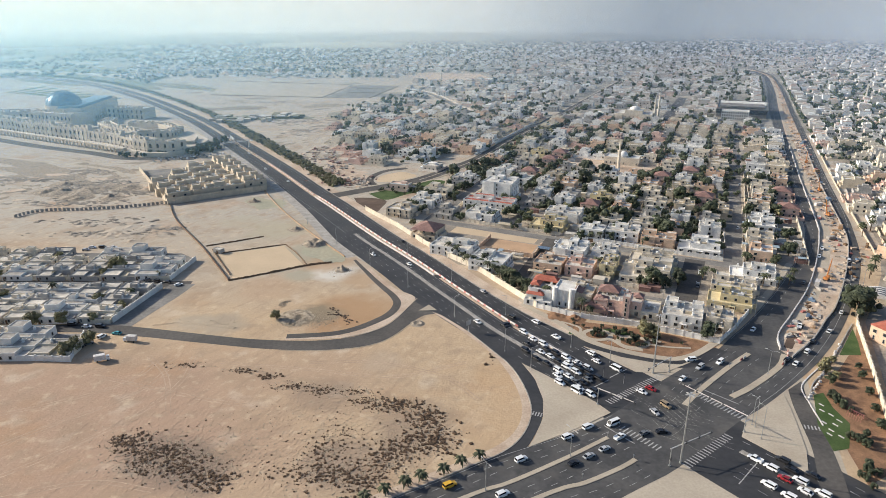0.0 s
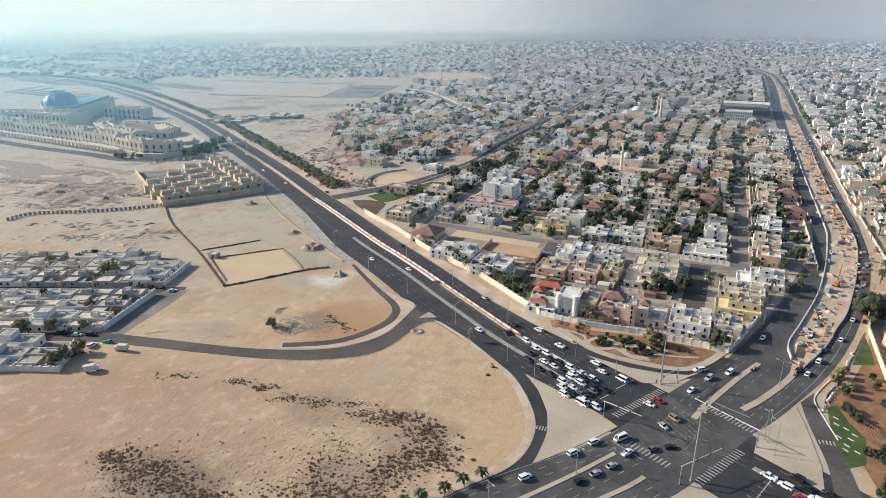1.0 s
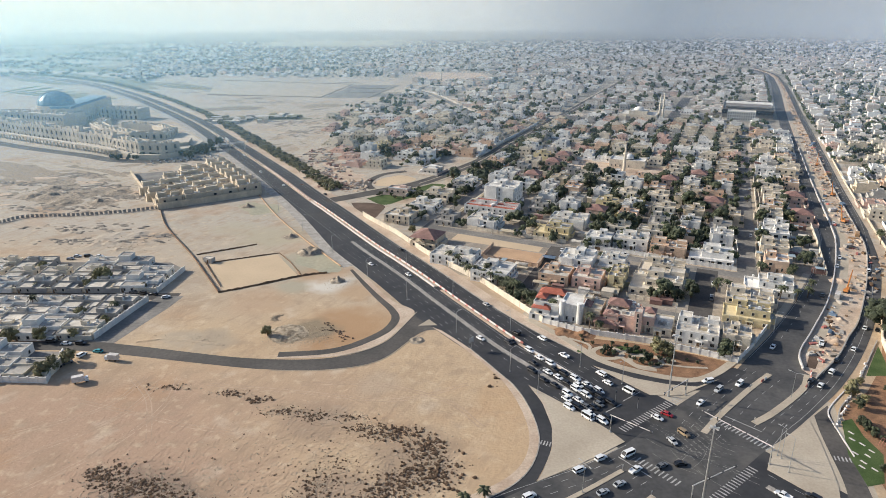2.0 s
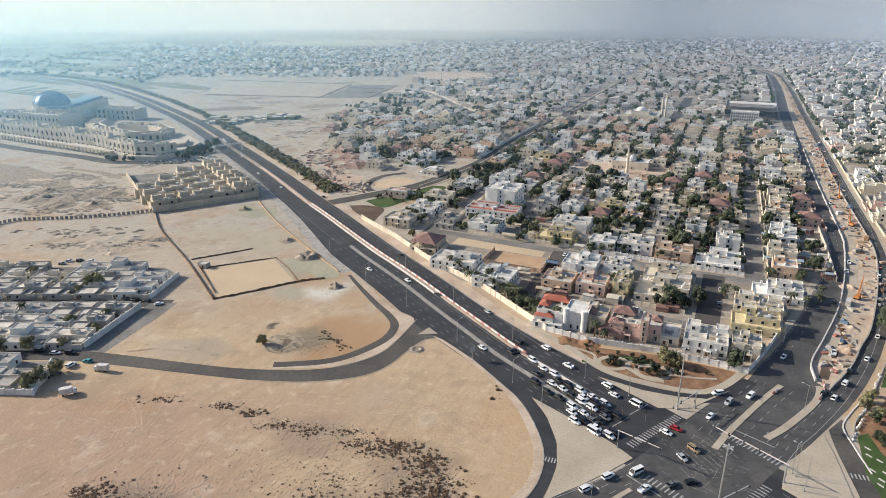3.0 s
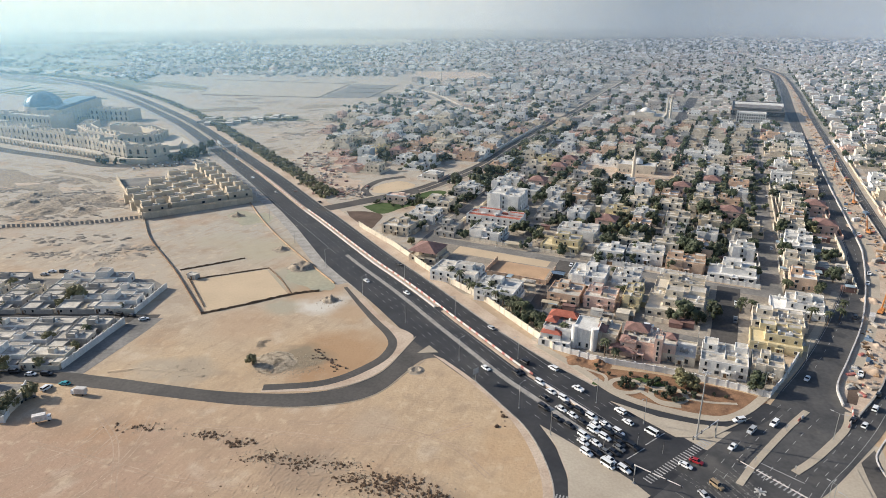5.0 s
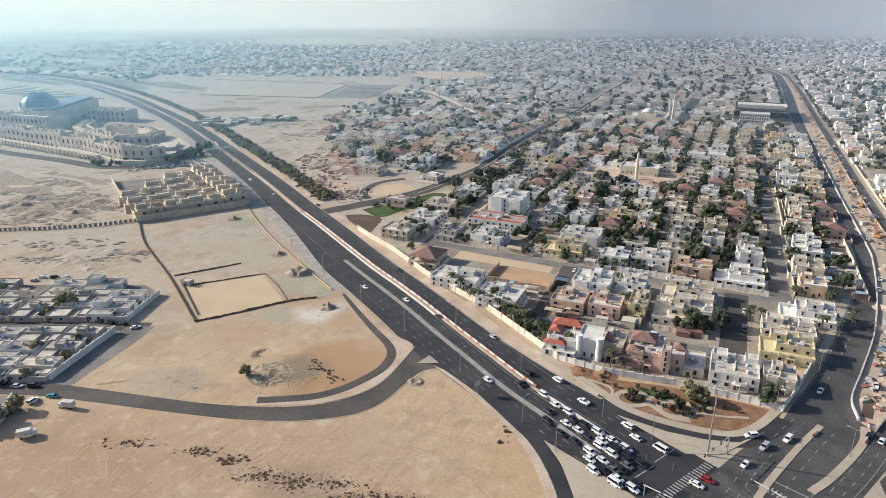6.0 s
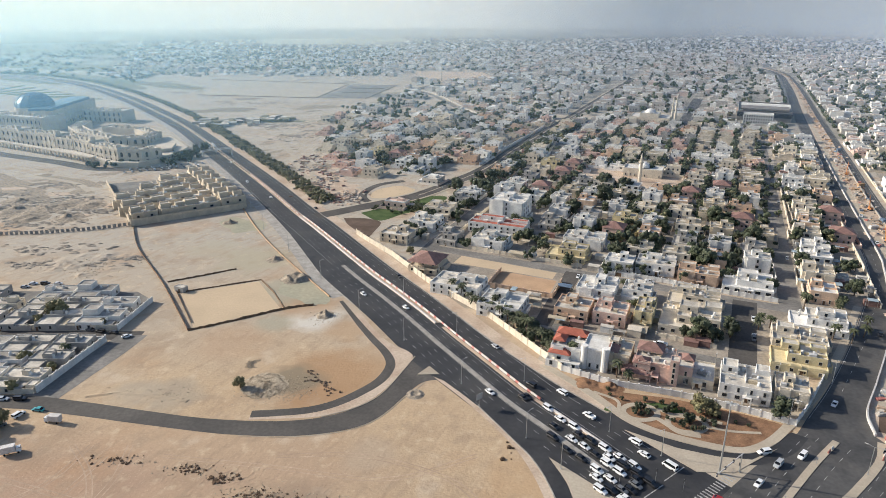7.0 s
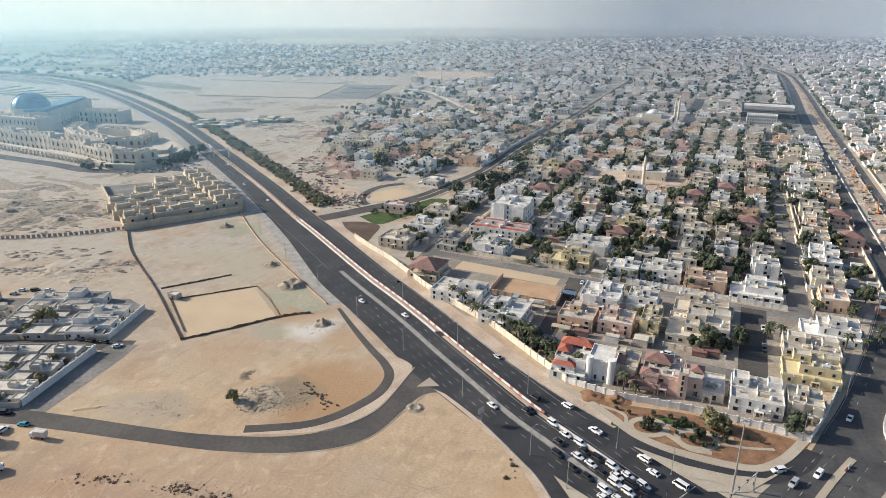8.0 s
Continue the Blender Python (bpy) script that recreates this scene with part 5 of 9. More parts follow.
# west of street A, beside the highway
own("beige villa with stepped terraces beside the lawn", 51, -232, -212, 428, 446, wall="beige", sides="se", tanks=2, acs=2, fh=3.3)
own("white villa with a car court beside a street", 52, -226, -206, 458, 476, wall="white", sides="se", tanks=2, acs=3)
own("cream villa with roof pavilion beside a street", 53, -230, -208, 488, 508, wall="cream", sides="se", tanks=2, acs=3, fh=3.7)

# designs for the rest of the district, then copies plot by plot
DESIGNS = []
WC = ["white", "cream", "white", "peach", "sandy", "white", "pink", "yellow", "white", "peach", "cream", "grey"]
LABELS = {"white": "white rendered flat-roofed villa with parapets", "cream": "cream rendered flat-roofed villa with roof room",
          "beige": "beige rendered flat-roofed villa with walled yard", "sandy": "sand coloured villa with flat roof and tanks",
          "pink": "pale pink rendered villa with flat roof", "yellow": "yellow rendered villa with flat roof terraces",
          "peach": "peach rendered villa with flat roof", "grey": "grey rendered plain flat-roofed house"}
rnd = random.Random(77)
for k, c in enumerate(WC):
    w, d = rnd.uniform(13, 17), rnd.uniform(13, 17)
    v = villa("villa", 200 + k, w, d, 3 if k == 5 else 2, c, "roof_white" if k % 3 == 0 else "roof_flat", "sw" if k % 2 else "se", "pale pink villa with a maroon hipped tile roof" if k == 6 else LABELS[c], tiled="tile_maroon" if k == 6 else None,
              tanks=rnd.choice((1, 2)), acs=rnd.choice((1, 2)), fh=3.2, yard=(-10.4, 10.4, -12.5, 11.5) if k % 4 != 3 else None,
              wing=(w / 2, w / 2 + 2.4, -d / 2 + 1, d / 2 - 3, 3.0) if k % 3 == 1 else None)
    tagged(v, "", "", "villas of the housing district")
    DESIGNS.append(v)
spare = list(DESIGNS)
rnd = random.Random(5)
tree_spots = []


def free(p, q, r=9.0):
    return not any(a - r < p < b + r and c - r < q < d + r for a, b, c, d in taken)


def plot(p, q):
    if not free(p, q):
        return
    if rnd.random() < 0.06:
        tree_spots.append((p, q, 2))
        return
    p, q = p + rnd.uniform(-2.6, 2.6), q + rnd.uniform(-3.0, 3.0)
    k = rnd.randrange(len(DESIGNS))
    x, y = R(p, q)
    m = pose(x, y, 0, 0, 0, -23.3 + rnd.choice((0, 0, 0, 2.5, -2.5)))
    if spare and DESIGNS[k] in spare:
        spare.remove(DESIGNS[k])
        DESIGNS[k].matrix_basis = m
    else:
        copy_thing(DESIGNS[k], m)
    for s in range(rnd.choice((0, 1, 1, 2))):
        tree_spots.append((p + rnd.choice((-9, 9)) + rnd.uniform(-0.6, 0.6), q + rnd.uniform(-11, -7), 1))


rows = [444, 471, 503, 531, 563, 591, 623, 651, 683]
for q in rows:
    for i in range(9):
        if 630 < q < 700 and i in (2, 3, 4, 5):
            continue                                  # the prayer-house lot
        plot(-185 + i * 22.3 + ((q * 7) % 13 - 6), q)
for q in (445, 470, 495, 520, 545, 570, 595, 620, 645, 670):
    plot(31, q)
    if q > 500:
        plot(49, q + 9) if q % 2 else None
for q in (500, 526, 552, 578, 604, 630, 656):
    plot(-215, q)
for q in (632, 660):
    for p in (-290, -313, -336, -359):
        plot(p, q)
for p, q in ((115, 498), (138, 500), (116, 526), (139, 530), (117, 556), (141, 560), (163, 535), (165, 565)):
    plot(p, q)
for i, v in enumerate(spare):
    v.matrix_basis = pose(*R(-228 + 24 * i, 690), 0, 0, 0, -23.3)

# ---- houses farther out ----


def plain_house(seed, colour):
    """A farther villa in one mesh: masses, parapets, roof room and windows."""
    rnd = random.Random(seed)
    gg = Geo()
    w, d, h = rnd.uniform(12, 18), rnd.uniform(11, 17), rnd.choice((3.8, 6.6, 6.8, 7.0, 7.2))
    if seed % 2:            # upper floor set back behind a terrace
        gg.block(-w / 2, w / 2, -d / 2, d / 2, 0, h - 3.2 if h > 5 else h)
        if h > 5:
            s0 = rnd.uniform(0.0, 0.3)
            gg.block(-w / 2 + w * s0, w / 2 - 0.1, -d / 2 + d * 0.25, d / 2 - 0.1, h - 3.2, 3.2)
    else:
        gg.block(-w / 2, w / 2, -d / 2, d / 2, 0, h)
    rx = rnd.uniform(-w * 0.4, 0)
    gg.block(rx, rx + w * rnd.uniform(0.2, 0.36), d * 0.02, d * 0.38, h, rnd.uniform(1.6, 2.6), 0.4)
    gg.box(-w * 0.46, w * 0.46, d * 0.0, d * 0.0 + 0.2, h, h + 1.0)
    s = rnd.choice((-1, 1))
    gg.block(min(s * w / 2, s * (w / 2 + 3)), max(s * w / 2, s * (w / 2 + 3)), -d * 0.35, d * 0.3, 0, 3.4, 0.5)
    gg.block(-s * w * 0.1, -s * w * 0.1 + 4.5, -d / 2 - 2.4, -d / 2, 0, 3.0, 0.4)
    for k in range(2):      # sheds and shades against the yard wall
        ux, uy = rnd.choice((-8.6, 8.4)), rnd.uniform(-9.5, 9)
        gg.box(ux - 1.6, ux + 1.6, uy - 1.6, uy + 1.6, 0, rnd.uniform(2.4, 3.0), rnd.choice((0, 1)))
    for f in range(int(h // 3.5)):
        for i in (-0.3, 0, 0.3):
            yy = -d / 2 + (d * 0.25 if seed % 2 and f else 0)
            gg.box(i * w - 0.7, i * w + 0.7, yy - 0.06, yy + 0.02, f * 3.3 + 1, f * 3.3 + 2.6, 2)
        for sx in (-1, 1):
            for i in (-0.25, 0.25):
                gg.box(sx * w / 2 - 0.06, sx * w / 2 + 0.06, i * d - 0.7, i * d + 0.7, f * 3.5 + 1, f * 3.5 + 2.6, 2)
    for ax, ay, lx, ly in ((0, -11.5, 20.6, 0.25), (-10.4, 0, 0.25, 23.2), (10.4, 0, 0.25, 23.2), (0, 11.5, 20.6, 0.25)):
        gg.box(ax - lx / 2, ax + lx / 2, ay - ly / 2, ay + ly / 2, 0, 2.2)
    for t in range(rnd.randint(1, 3)):
        tx, ty = rnd.uniform(-w * 0.4, w * 0.4), rnd.uniform(-d * 0.4, -d * 0.1)
        gg.tube((tx, ty, h), (tx, ty, h + 1.5), 0.6, 0.6, 8)
    return gg.mesh("house", ["wall_" + colour, "roof_white" if seed % 3 == 0 else "roof_flat", "glass"])


PLAIN = [(plain_house(400 + k, c), c) for k, c in enumerate(("white", "cream", "white", "grey", "beige", "pink", "cream", "white", "sandy", "peach", "white", "cream", "pink", "white"))]
rnd = random.Random(41)
spots = [(-186 + i * 22.3, q) for q in (703, 752, 770, 812, 834, 876, 900, 930, 960) for i in range(9)]
spots += [(p, q) for q in (700, 724, 748, 772, 796, 820, 844, 868, 892, 916) for p in (31, 49, 107, 129, 151, 174, 197, -215, -291, -314, -337, -360, -382, -404)]
def west_edge(y):
    return float(np.interp(y, (650, 700, 754, 850, 949, 1000, 1060, 1110), (-84, -104, -134, -141, -160, -148, -122, -110)))


for q in range(585, 860, 26):
    for p in range(-540, -275, 25):
        x, y = R(p, q)
        if y > 655 and x > west_edge(y) + 8 and not (-372 < p < -276 and 615 < q < 685 or p > -415 and q > 688):
            spots.append((p, q))
spots += [(-259 - (q % 3), q) for q in range(668, 935, 24)]
spots += [(p, q) for q in (590, 616, 642, 668) for p in (108, 131, 154, 177, 200)]
for p, q in spots:
    if rnd.random() < 0.08 or 640 < q < 700 and -140 < p < -50:
        continue
    me, c = rnd.choice(PLAIN)
    ob = new("house", me)
    ob.matrix_basis = pose(*R(p + rnd.uniform(-4, 4) + ((q * 7) % 13 - 6) * (p < 5), q + rnd.uniform(-4, 4)), 0, 0, 0, -23.3 + rnd.choice((0, 0, 2, -2, 180, 90)))
    tagged(ob, LABELS[c], "house", "farther villas of the housing district")
    if rnd.random() < 0.6:
        tree_spots.append((p + rnd.choice((-11, 11)), q + rnd.uniform(-9, 9), 3))

def far_house(gg, rnd, x, y, cell, windows, trees):
    w, d, h = rnd.uniform(8, 19), rnd.uniform(8, 18), rnd.choice((3.4, 3.6, 3.8, 4.2, 5.5, 6.6, 7.0, 7.2, 9.6)) * (1 if y < 1700 else 0.85)
    ang = TH + rnd.choice((0, 0, 0.05, -0.05))
    gg.turned(x, y, w, d, 0, h, ang)
    c, s = math.cos(ang), math.sin(ang)
    if cell < 30:
        ox, oy = rnd.uniform(-0.25, 0.25) * w, rnd.uniform(0, 0.28) * d
        gg.turned(x + c * ox - s * oy, y + s * ox + c * oy, w * rnd.uniform(0.25, 0.5), d * rnd.uniform(0.25, 0.45), h, h + rnd.uniform(1.6, 3.0), ang)
        if rnd.random() < 0.6:
            ox, oy = rnd.choice((-1, 1)) * w * 0.62, rnd.uniform(-0.2, 0.2) * d
            gg.turned(x + c * ox - s * oy, y + s * ox + c * oy, w * 0.3, d * 0.6, 0, h * 0.55, ang)
        for side in (-1, 1):     # parapets
            gg.turned(x + c * side * (w / 2 - 0.2), y + s * side * (w / 2 - 0.2), 0.4, d, h, h + 0.9, ang)
            gg.turned(x - s * side * (d / 2 - 0.2), y + c * side * (d / 2 - 0.2), w - 0.8, 0.4, h, h + 0.9, ang)
    if windows:
        for f in range(int(h // 3.6)):
            for i in (-0.3, 0, 0.3):
                ox, oy = i * w, -d / 2
                gg.turned(x + c * ox - s * oy, y + s * ox + c * oy, 1.5, 0.2, f * 3.5 + 1.0, f * 3.5 + 2.6, ang, 1)
            side = -1 if x > 0 else 1
            for i in (-0.25, 0.25):
                ox, oy = side * w / 2, i * d
                gg.turned(x + c * ox - s * oy, y + s * ox + c * oy, 0.2, 1.5, f * 3.5 + 1.0, f * 3.5 + 2.6, ang, 1)
        if rnd.random() < 0.7:    # yard wall
            for (ax, ay, lx, ly) in ((0, -11.5, 21, 0.25), (-10.4, 0, 0.25, 23), (10.4, 0, 0.25, 23)):
                gg.turned(x + c * ax - s * ay, y + s * ax + c * ay, lx, ly, 0, 2.2, ang)
    if rnd.random() < 0.75:
        ox, oy = rnd.choice((-1, 1)) * 10.5, rnd.uniform(-9, 9)
        trees.append((x + c * ox - s * oy, y + s * ox + c * oy))


def far_houses(name, seed, y0, y1, cell, keep, label, windows):
    rnd = random.Random(seed)
    gg = Geo()
    trees = []
    q, row = y0, 0
    while q < y1:
        row += 1
        p = -0.95 * q - 200
        while p < 0.75 * q + 150:
            x, y = R(p + rnd.uniform(-3, 3), q + rnd.uniform(-3, 3))
            p += cell * rnd.uniform(0.85, 1.2)
            if abs(x) > 0.70 * y + 60 or not built_up(x, y) or y > 4600:
                continue
            if row % 6 == 4 or abs((p + 4000) % 230 - 115) < 9:
                continue
            if rnd.random() > keep * density(x, y):
                if rnd.random() < 0.85:
                    trees.append((x, y))
                continue
            far_house(gg, rnd, x, y, cell, windows, trees)
        q += cell * 1.12
    tagged(part(name, gg, ["far_house", "glass"]), label, "houses", "", "stuff")
    return trees


def near_line(x, y, line, w):
    v = Vector((x, y))
    return any((p - v).length < w for p in line[::3])


def built_up(x, y):
    p, q = math.cos(TH) * x + math.sin(TH) * y, -math.sin(TH) * x + math.cos(TH) * y
    if -205 < p < 62 and q < 975 or 97 < p < 210 and q < 930 or 97 < p < 226 and q < 682 or -545 < p < -270 and q < 872 or -410 < p < -270 and q < 930 or -255 < p < -200 and q < 930 or\
            -205 < p < 62 and q < 697 or -255 < p < -200 and q < 690 or -370 < p < -270 and q < 680:
        return False
    if 49 < p < 97 and q < 1700 or 93 < p < 118 and 940 < q < 1720 or 26 < p < 50 and 1165 < q < 1720 or q >= 1690 and near_line(x, y, far_road, 30) or 98 < p < 172 and q < 580 or p > 60 and q < 480:
        return False
    if 4 < p < 22 and q < 1300 or -206 < p < -191 and q < 1100 or -252 < p < -220 and q < 1500:
        return False
    if q < 800 and any(abs(q - k) < 9 for k in (728, 790)):
        return False
    if -150 < p < -40 and 640 < q < 700 or -24 < p < 56 and 1018 < q < 1165 or -152 < p < -70 and 925 < q < 1030 or -93 < p < -72 and 895 < q < 1270:
        return False
    # sand tracts west of the district, and everything left of the highway
    dx = x + 239 + (y - 767) * 0.66
    if dx < 45 and y < 1500:
        return False
    if y < 1110 and x < west_edge(y) or y < 690 and p < -270:
        return False
    if near_line(x, y, curve_rd, 15) or -75 < x < 112 and 1465 < y < 1665 and x + y > 1440:
        return False
    if -620 < x < -70 and 1110 <= y < 1540:
        return False
    if -760 < x < -150 and 2650 < y < 3400 or -200 < x < 200 and 3200 < y < 3700:
        return False
    return True


def density(x, y):
    if x < -0.12 * y:
        return 0.48 + 0.3 * noise.noise(Vector((x * 0.004, y * 0.004, 0)))
    return 0.92 + 0.4 * noise.noise(Vector((x * 0.005, y * 0.005, 3)))


far_road = spline(V(R(70, 1640), R(62, 1775), R(50, 1855), R(28, 1925)), 8)
far_trees = far_houses("houses_middle", 1, 480, 1150, 24, 0.96, "pale flat-roofed villas filling the middle distance", True)
far_trees += far_houses("houses_far", 2, 1150, 2300, 25, 0.95, "hazy pale flat-roofed houses far out", False)
far_trees += far_houses("houses_horizon", 3, 2300, 5200, 34, 0.9, "hazy pale houses towards the horizon", False)

# house fronts along both sides of the far crossing road
gg = Geo()
rnd = random.Random(44)
for p0, q0, q1 in ((106, 950, 1710), (38, 1175, 1710)):
    q = q0
    while q < q1:
        far_house(gg, rnd, *R(p0 + rnd.uniform(-1.5, 1.5), q), 25, False, far_trees)
        far_trees += [R(p0 - 11 if p0 > 90 else p0 + 11, q + k + rnd.uniform(-2, 2)) for k in (-7, 0, 7) if rnd.random() < 0.5]
        q += rnd.uniform(19, 26)
tagged(part("houses_frontage", gg, ["far_house", "glass"]), "pale houses lining the far crossing road", "houses", "", "stuff")

# sheds, car shades and lean-tos that fill the courtyards
g = Geo()
rnd = random.Random(88)
for k in range(1150):
    p, q = rnd.choice((rnd.uniform(-190, 3), rnd.uniform(-190, 3), rnd.uniform(-190, 3), rnd.uniform(20, 56), rnd.uniform(-226, -206), rnd.uniform(106, 200), rnd.uniform(-400, -275))), rnd.uniform(434, 960)
    if k > 900:
        p, q = rnd.uniform(-140, 14), rnd.uniform(355, 419)
        if -107 < p < -94 or -17 < p < 0 or -145 < p < -104 and q > 383 or p < -110 and q > 405:
            continue
    if 635 < q < 700 and -145 < p < -50 or p > 100 and q < 486 or p < -272 and q < 625 or not free(p, q, 3.5) or any(abs(q - c) < 6 for c in CROSS) or abs(p - 12) < 8 or abs(p + 198) < 8 or abs(q - 424) < 9:
        continue
    x, y = R(p, q)
    h, lx, ly = rnd.choice((2.4, 2.8, 3.2, 3.6)), rnd.uniform(2.5, 8), rnd.uniform(2.5, 5.5)
    slot = rnd.choice((0, 0, 1, 2, 3, 4, 4, 5, 6))
    c, s = math.cos(TH), math.sin(TH)
    if slot in (0, 2, 5):     # open shade on posts
        g.turned(x, y, lx, ly, h - 0.15, h, TH, slot)
        for a in (-0.46, 0.46):
            for b in (-0.46, 0.46):
                g.turned(x + c * a * lx - s * b * ly, y + s * a * lx + c * b * ly, 0.12, 0.12, 0, h - 0.15, TH, 6)
    else:
        g.turned(x, y, lx, ly, 0, h, TH, slot)
        g.turned(x, y, lx + 0.3, ly + 0.3, h, h + 0.15, TH, 6 if slot == 4 else slot)
tagged(part("yard_sheds", g, ["blue_roof", "wall_cream", "canvas", "tile_maroon", "wall_white", "roof_grey", "roof_flat"]), "low sheds and car shades crowding the villa yards", "sheds", "", "stuff")
# ---- trees ----


ico = bmesh.new()
bmesh.ops.create_icosphere(ico, subdivisions=1, radius=1.0)
iv, jf = [v.co.copy() for v in ico.verts], [tuple(v.index for v in f.verts) for f in ico.faces]
ico.free()


def core(gg, c, r, rnd, slot=0):
    """The dense shaded inside of a clump of leaves."""
    gg.add([c + v * r * rnd.uniform(0.75, 1.15) for v in iv], jf, slot)


def crown_mesh(name, seed, r, h, clumps, leaves, mat, leaf=0.55):
    """A crown of many small leaf blades gathered in clumps of uneven size."""
    rnd = random.Random(seed)
    gg = Geo()
    for c in range(clumps):
        a, e = rnd.uniform(0, 2 * math.pi), rnd.uniform(-0.35, 1.0)
        k = rnd.uniform(0.35, 0.95)
        cc = Vector((math.cos(a) * r * k * math.cos(e * 0.9), math.sin(a) * r * k * math.cos(e * 0.9), h * (0.5 + 0.42 * math.sin(e * 1.4))))
        cr = r * rnd.uniform(0.28, 0.5)
        core(gg, cc, cr * 0.8, rnd)
        for j in range(leaves):
            d = Vector((rnd.gauss(0, 1), rnd.gauss(0, 1), rnd.gauss(0, 0.8))).normalized()
            pnt = cc + d * cr * rnd.uniform(0.55, 1.0)
            u = Vector((rnd.gauss(0, 1), rnd.gauss(0, 1), rnd.gauss(0, 1))).normalized()
            w = d.cross(u).normalized() * leaf * rnd.uniform(0.6, 1.2)
            u = (u + d * 0.4).normalized() * leaf * rnd.uniform(0.6, 1.3)
            gg.add([pnt - w * 0.5, pnt + w * 0.5, pnt + w * 0.35 + u, pnt - w * 0.35 + u], [(0, 1, 2, 3)])
    return gg.mesh(name, [mat])


def trunk_mesh(name, seed, h, r):
    rnd = random.Random(seed)
    gg = Geo()
    top = Vector((rnd.uniform(-0.3, 0.3), rnd.uniform(-0.3, 0.3), h * 0.5))
    gg.tube((0, 0, -0.1), top, r, r * 0.7, 7)
    for k in range(5):
        a = k * 1.26 + rnd.uniform(-0.3, 0.3)
        gg.tube(top, top + Vector((math.cos(a) * h * 0.28, math.sin(a) * h * 0.28, h * rnd.uniform(0.2, 0.36))), r * 0.55, r * 0.18, 5)
    return gg.mesh(name, ["trunk"])


KINDS = []
for k, (r, h, mat) in enumerate(((3.6, 7.0, "leaf"), (2.8, 6.0, "leaf"), (4.4, 8.5, "leaf"), (2.4, 5.0, "leaf_dry"), (3.2, 6.0, "leaf_dry"), (1.6, 3.2, "leaf"))):
    KINDS.append((trunk_mesh("trunk", 50 + k, h, 0.2 + r * 0.04), crown_mesh("crown", 60 + k, r, h, 26 if r > 2 else 14, 46, mat, 0.38 if r > 2 else 0.26)))


def palm_meshes(seed, h):
    rnd = random.Random(seed)
    t = Geo()
    z, x = 0.0, 0.0
    while z < h:
        t.tube((x, 0, z), (x + 0.03, 0, z + 0.5), 0.30, 0.22, 8)
        z += 0.45
        x += 0.03
    c = Geo()
    for k in range(26):
        a = k * 2.399
        rise = rnd.uniform(-0.2, 1.1)
        L = rnd.uniform(2.6, 3.4)
        prev, wv = Vector((x, 0, h + 0.3)), 0.42
        side = Vector((-math.sin(a), math.cos(a), 0))
        for s in range(5):
            t0 = (s + 1) / 5
            pnt = Vector((x + math.cos(a) * L * t0 * math.cos(rise * 0.6), math.sin(a) * L * t0 * math.cos(rise * 0.6), h + 0.3 + L * (math.sin(rise) * t0 - 0.75 * t0 * t0)))
            w0, w1 = wv, (0.5 if s < 3 else 0.5 * (5 - s - 1) / 3 + 0.08)
            droop = Vector((0, 0, -0.22))
            c.add([prev, prev + side * w0 + droop, pnt + side * w1 + droop, pnt, pnt - side * w1 + droop, prev - side * w0 + droop],
                  [(0, 1, 2, 3), (0, 3, 4, 5)])
            prev, wv = pnt, w1
    return t.mesh("trunk", ["trunk"]), c.mesh("crown", ["palm"])


PALMS = [palm_meshes(5, 5.5), palm_meshes(6, 7.5), palm_meshes(7, 3.2)]
FIRST = {}


def plant(kind, x, y, s=1.0, deg=0.0, palm=False, z=0.0, label="", group=""):
    tm, cm = (PALMS if palm else KINDS)[kind]
    root = new("palm_tree" if palm else "tree", tm)
    root.matrix_basis = pose(x, y, z, 0, 0, deg) @ Matrix.Scale(s, 4)
    part("crown", cm, None, root)
    text = label or ("date palm with drooping grey-green fronds" if palm else
                     ("dry olive-brown roadside tree" if kind in (3, 4) else ("small dense green shrub tree" if kind == 5 else "dense dark green garden tree")))
    return tagged(root, text, "palm tree" if palm else "tree", group)


rnd = random.Random(31)
# palms and trees behind the highway wall and in the front gardens
for x, y, s in ((15, 383, 1.0), (25, 379, 1.0), (38, 362, 1.0), (42, 349, 1.0), (12, 389, 0.9), (47, 335, 0.9), (22, 374, 1.1), (27, 369, 0.9), (30, 364, 1.1), (33, 360, 1.0), (19, 378, 0.9), (35, 356, 1.1), (39, 352, 1.1), (41, 358, 1.0), (36, 364, 1.0), (44, 343, 1.1), (26, 375, 1.0), (31, 370, 1.1), (8, 395, 1.0), (4, 402, 1.0), (-3, 412, 0.9), (56, 330, 1.0)):
    plant(rnd.randrange(2), x, y, s, rnd.uniform(0, 360), True)
for x, y, s, k in ((37, 357.5, 0.8, 0), (33, 366, 0.7, 0), (28, 374, 0.7, 1), (43, 357, 0.7, 0), (48, 346, 0.8, 0), (36, 351, 0.7, 1), (41, 352, 0.8, 2), (44, 347, 0.9, 0), (40, 346, 0.9, 1), (46, 340, 0.9, 1), (-14, 452, 1.0, 4), (-22, 462, 0.8, 4)):
    plant(k, x, y, s, rnd.uniform(0, 360))
for x, y, s, k in ((98, 288, 1.5, 3), (102, 286, 1.2, 3), (128, 285, 1.15, 0), (119, 347, 1.3, 2), (125, 345, 1.0, 0), (135, 350, 1.2, 0), (113, 351, 0.9, 1), (222, 398, 1.0, 2), (228, 405, 0.9, 0)):
    plant(k, x, y, s, rnd.uniform(0, 360))
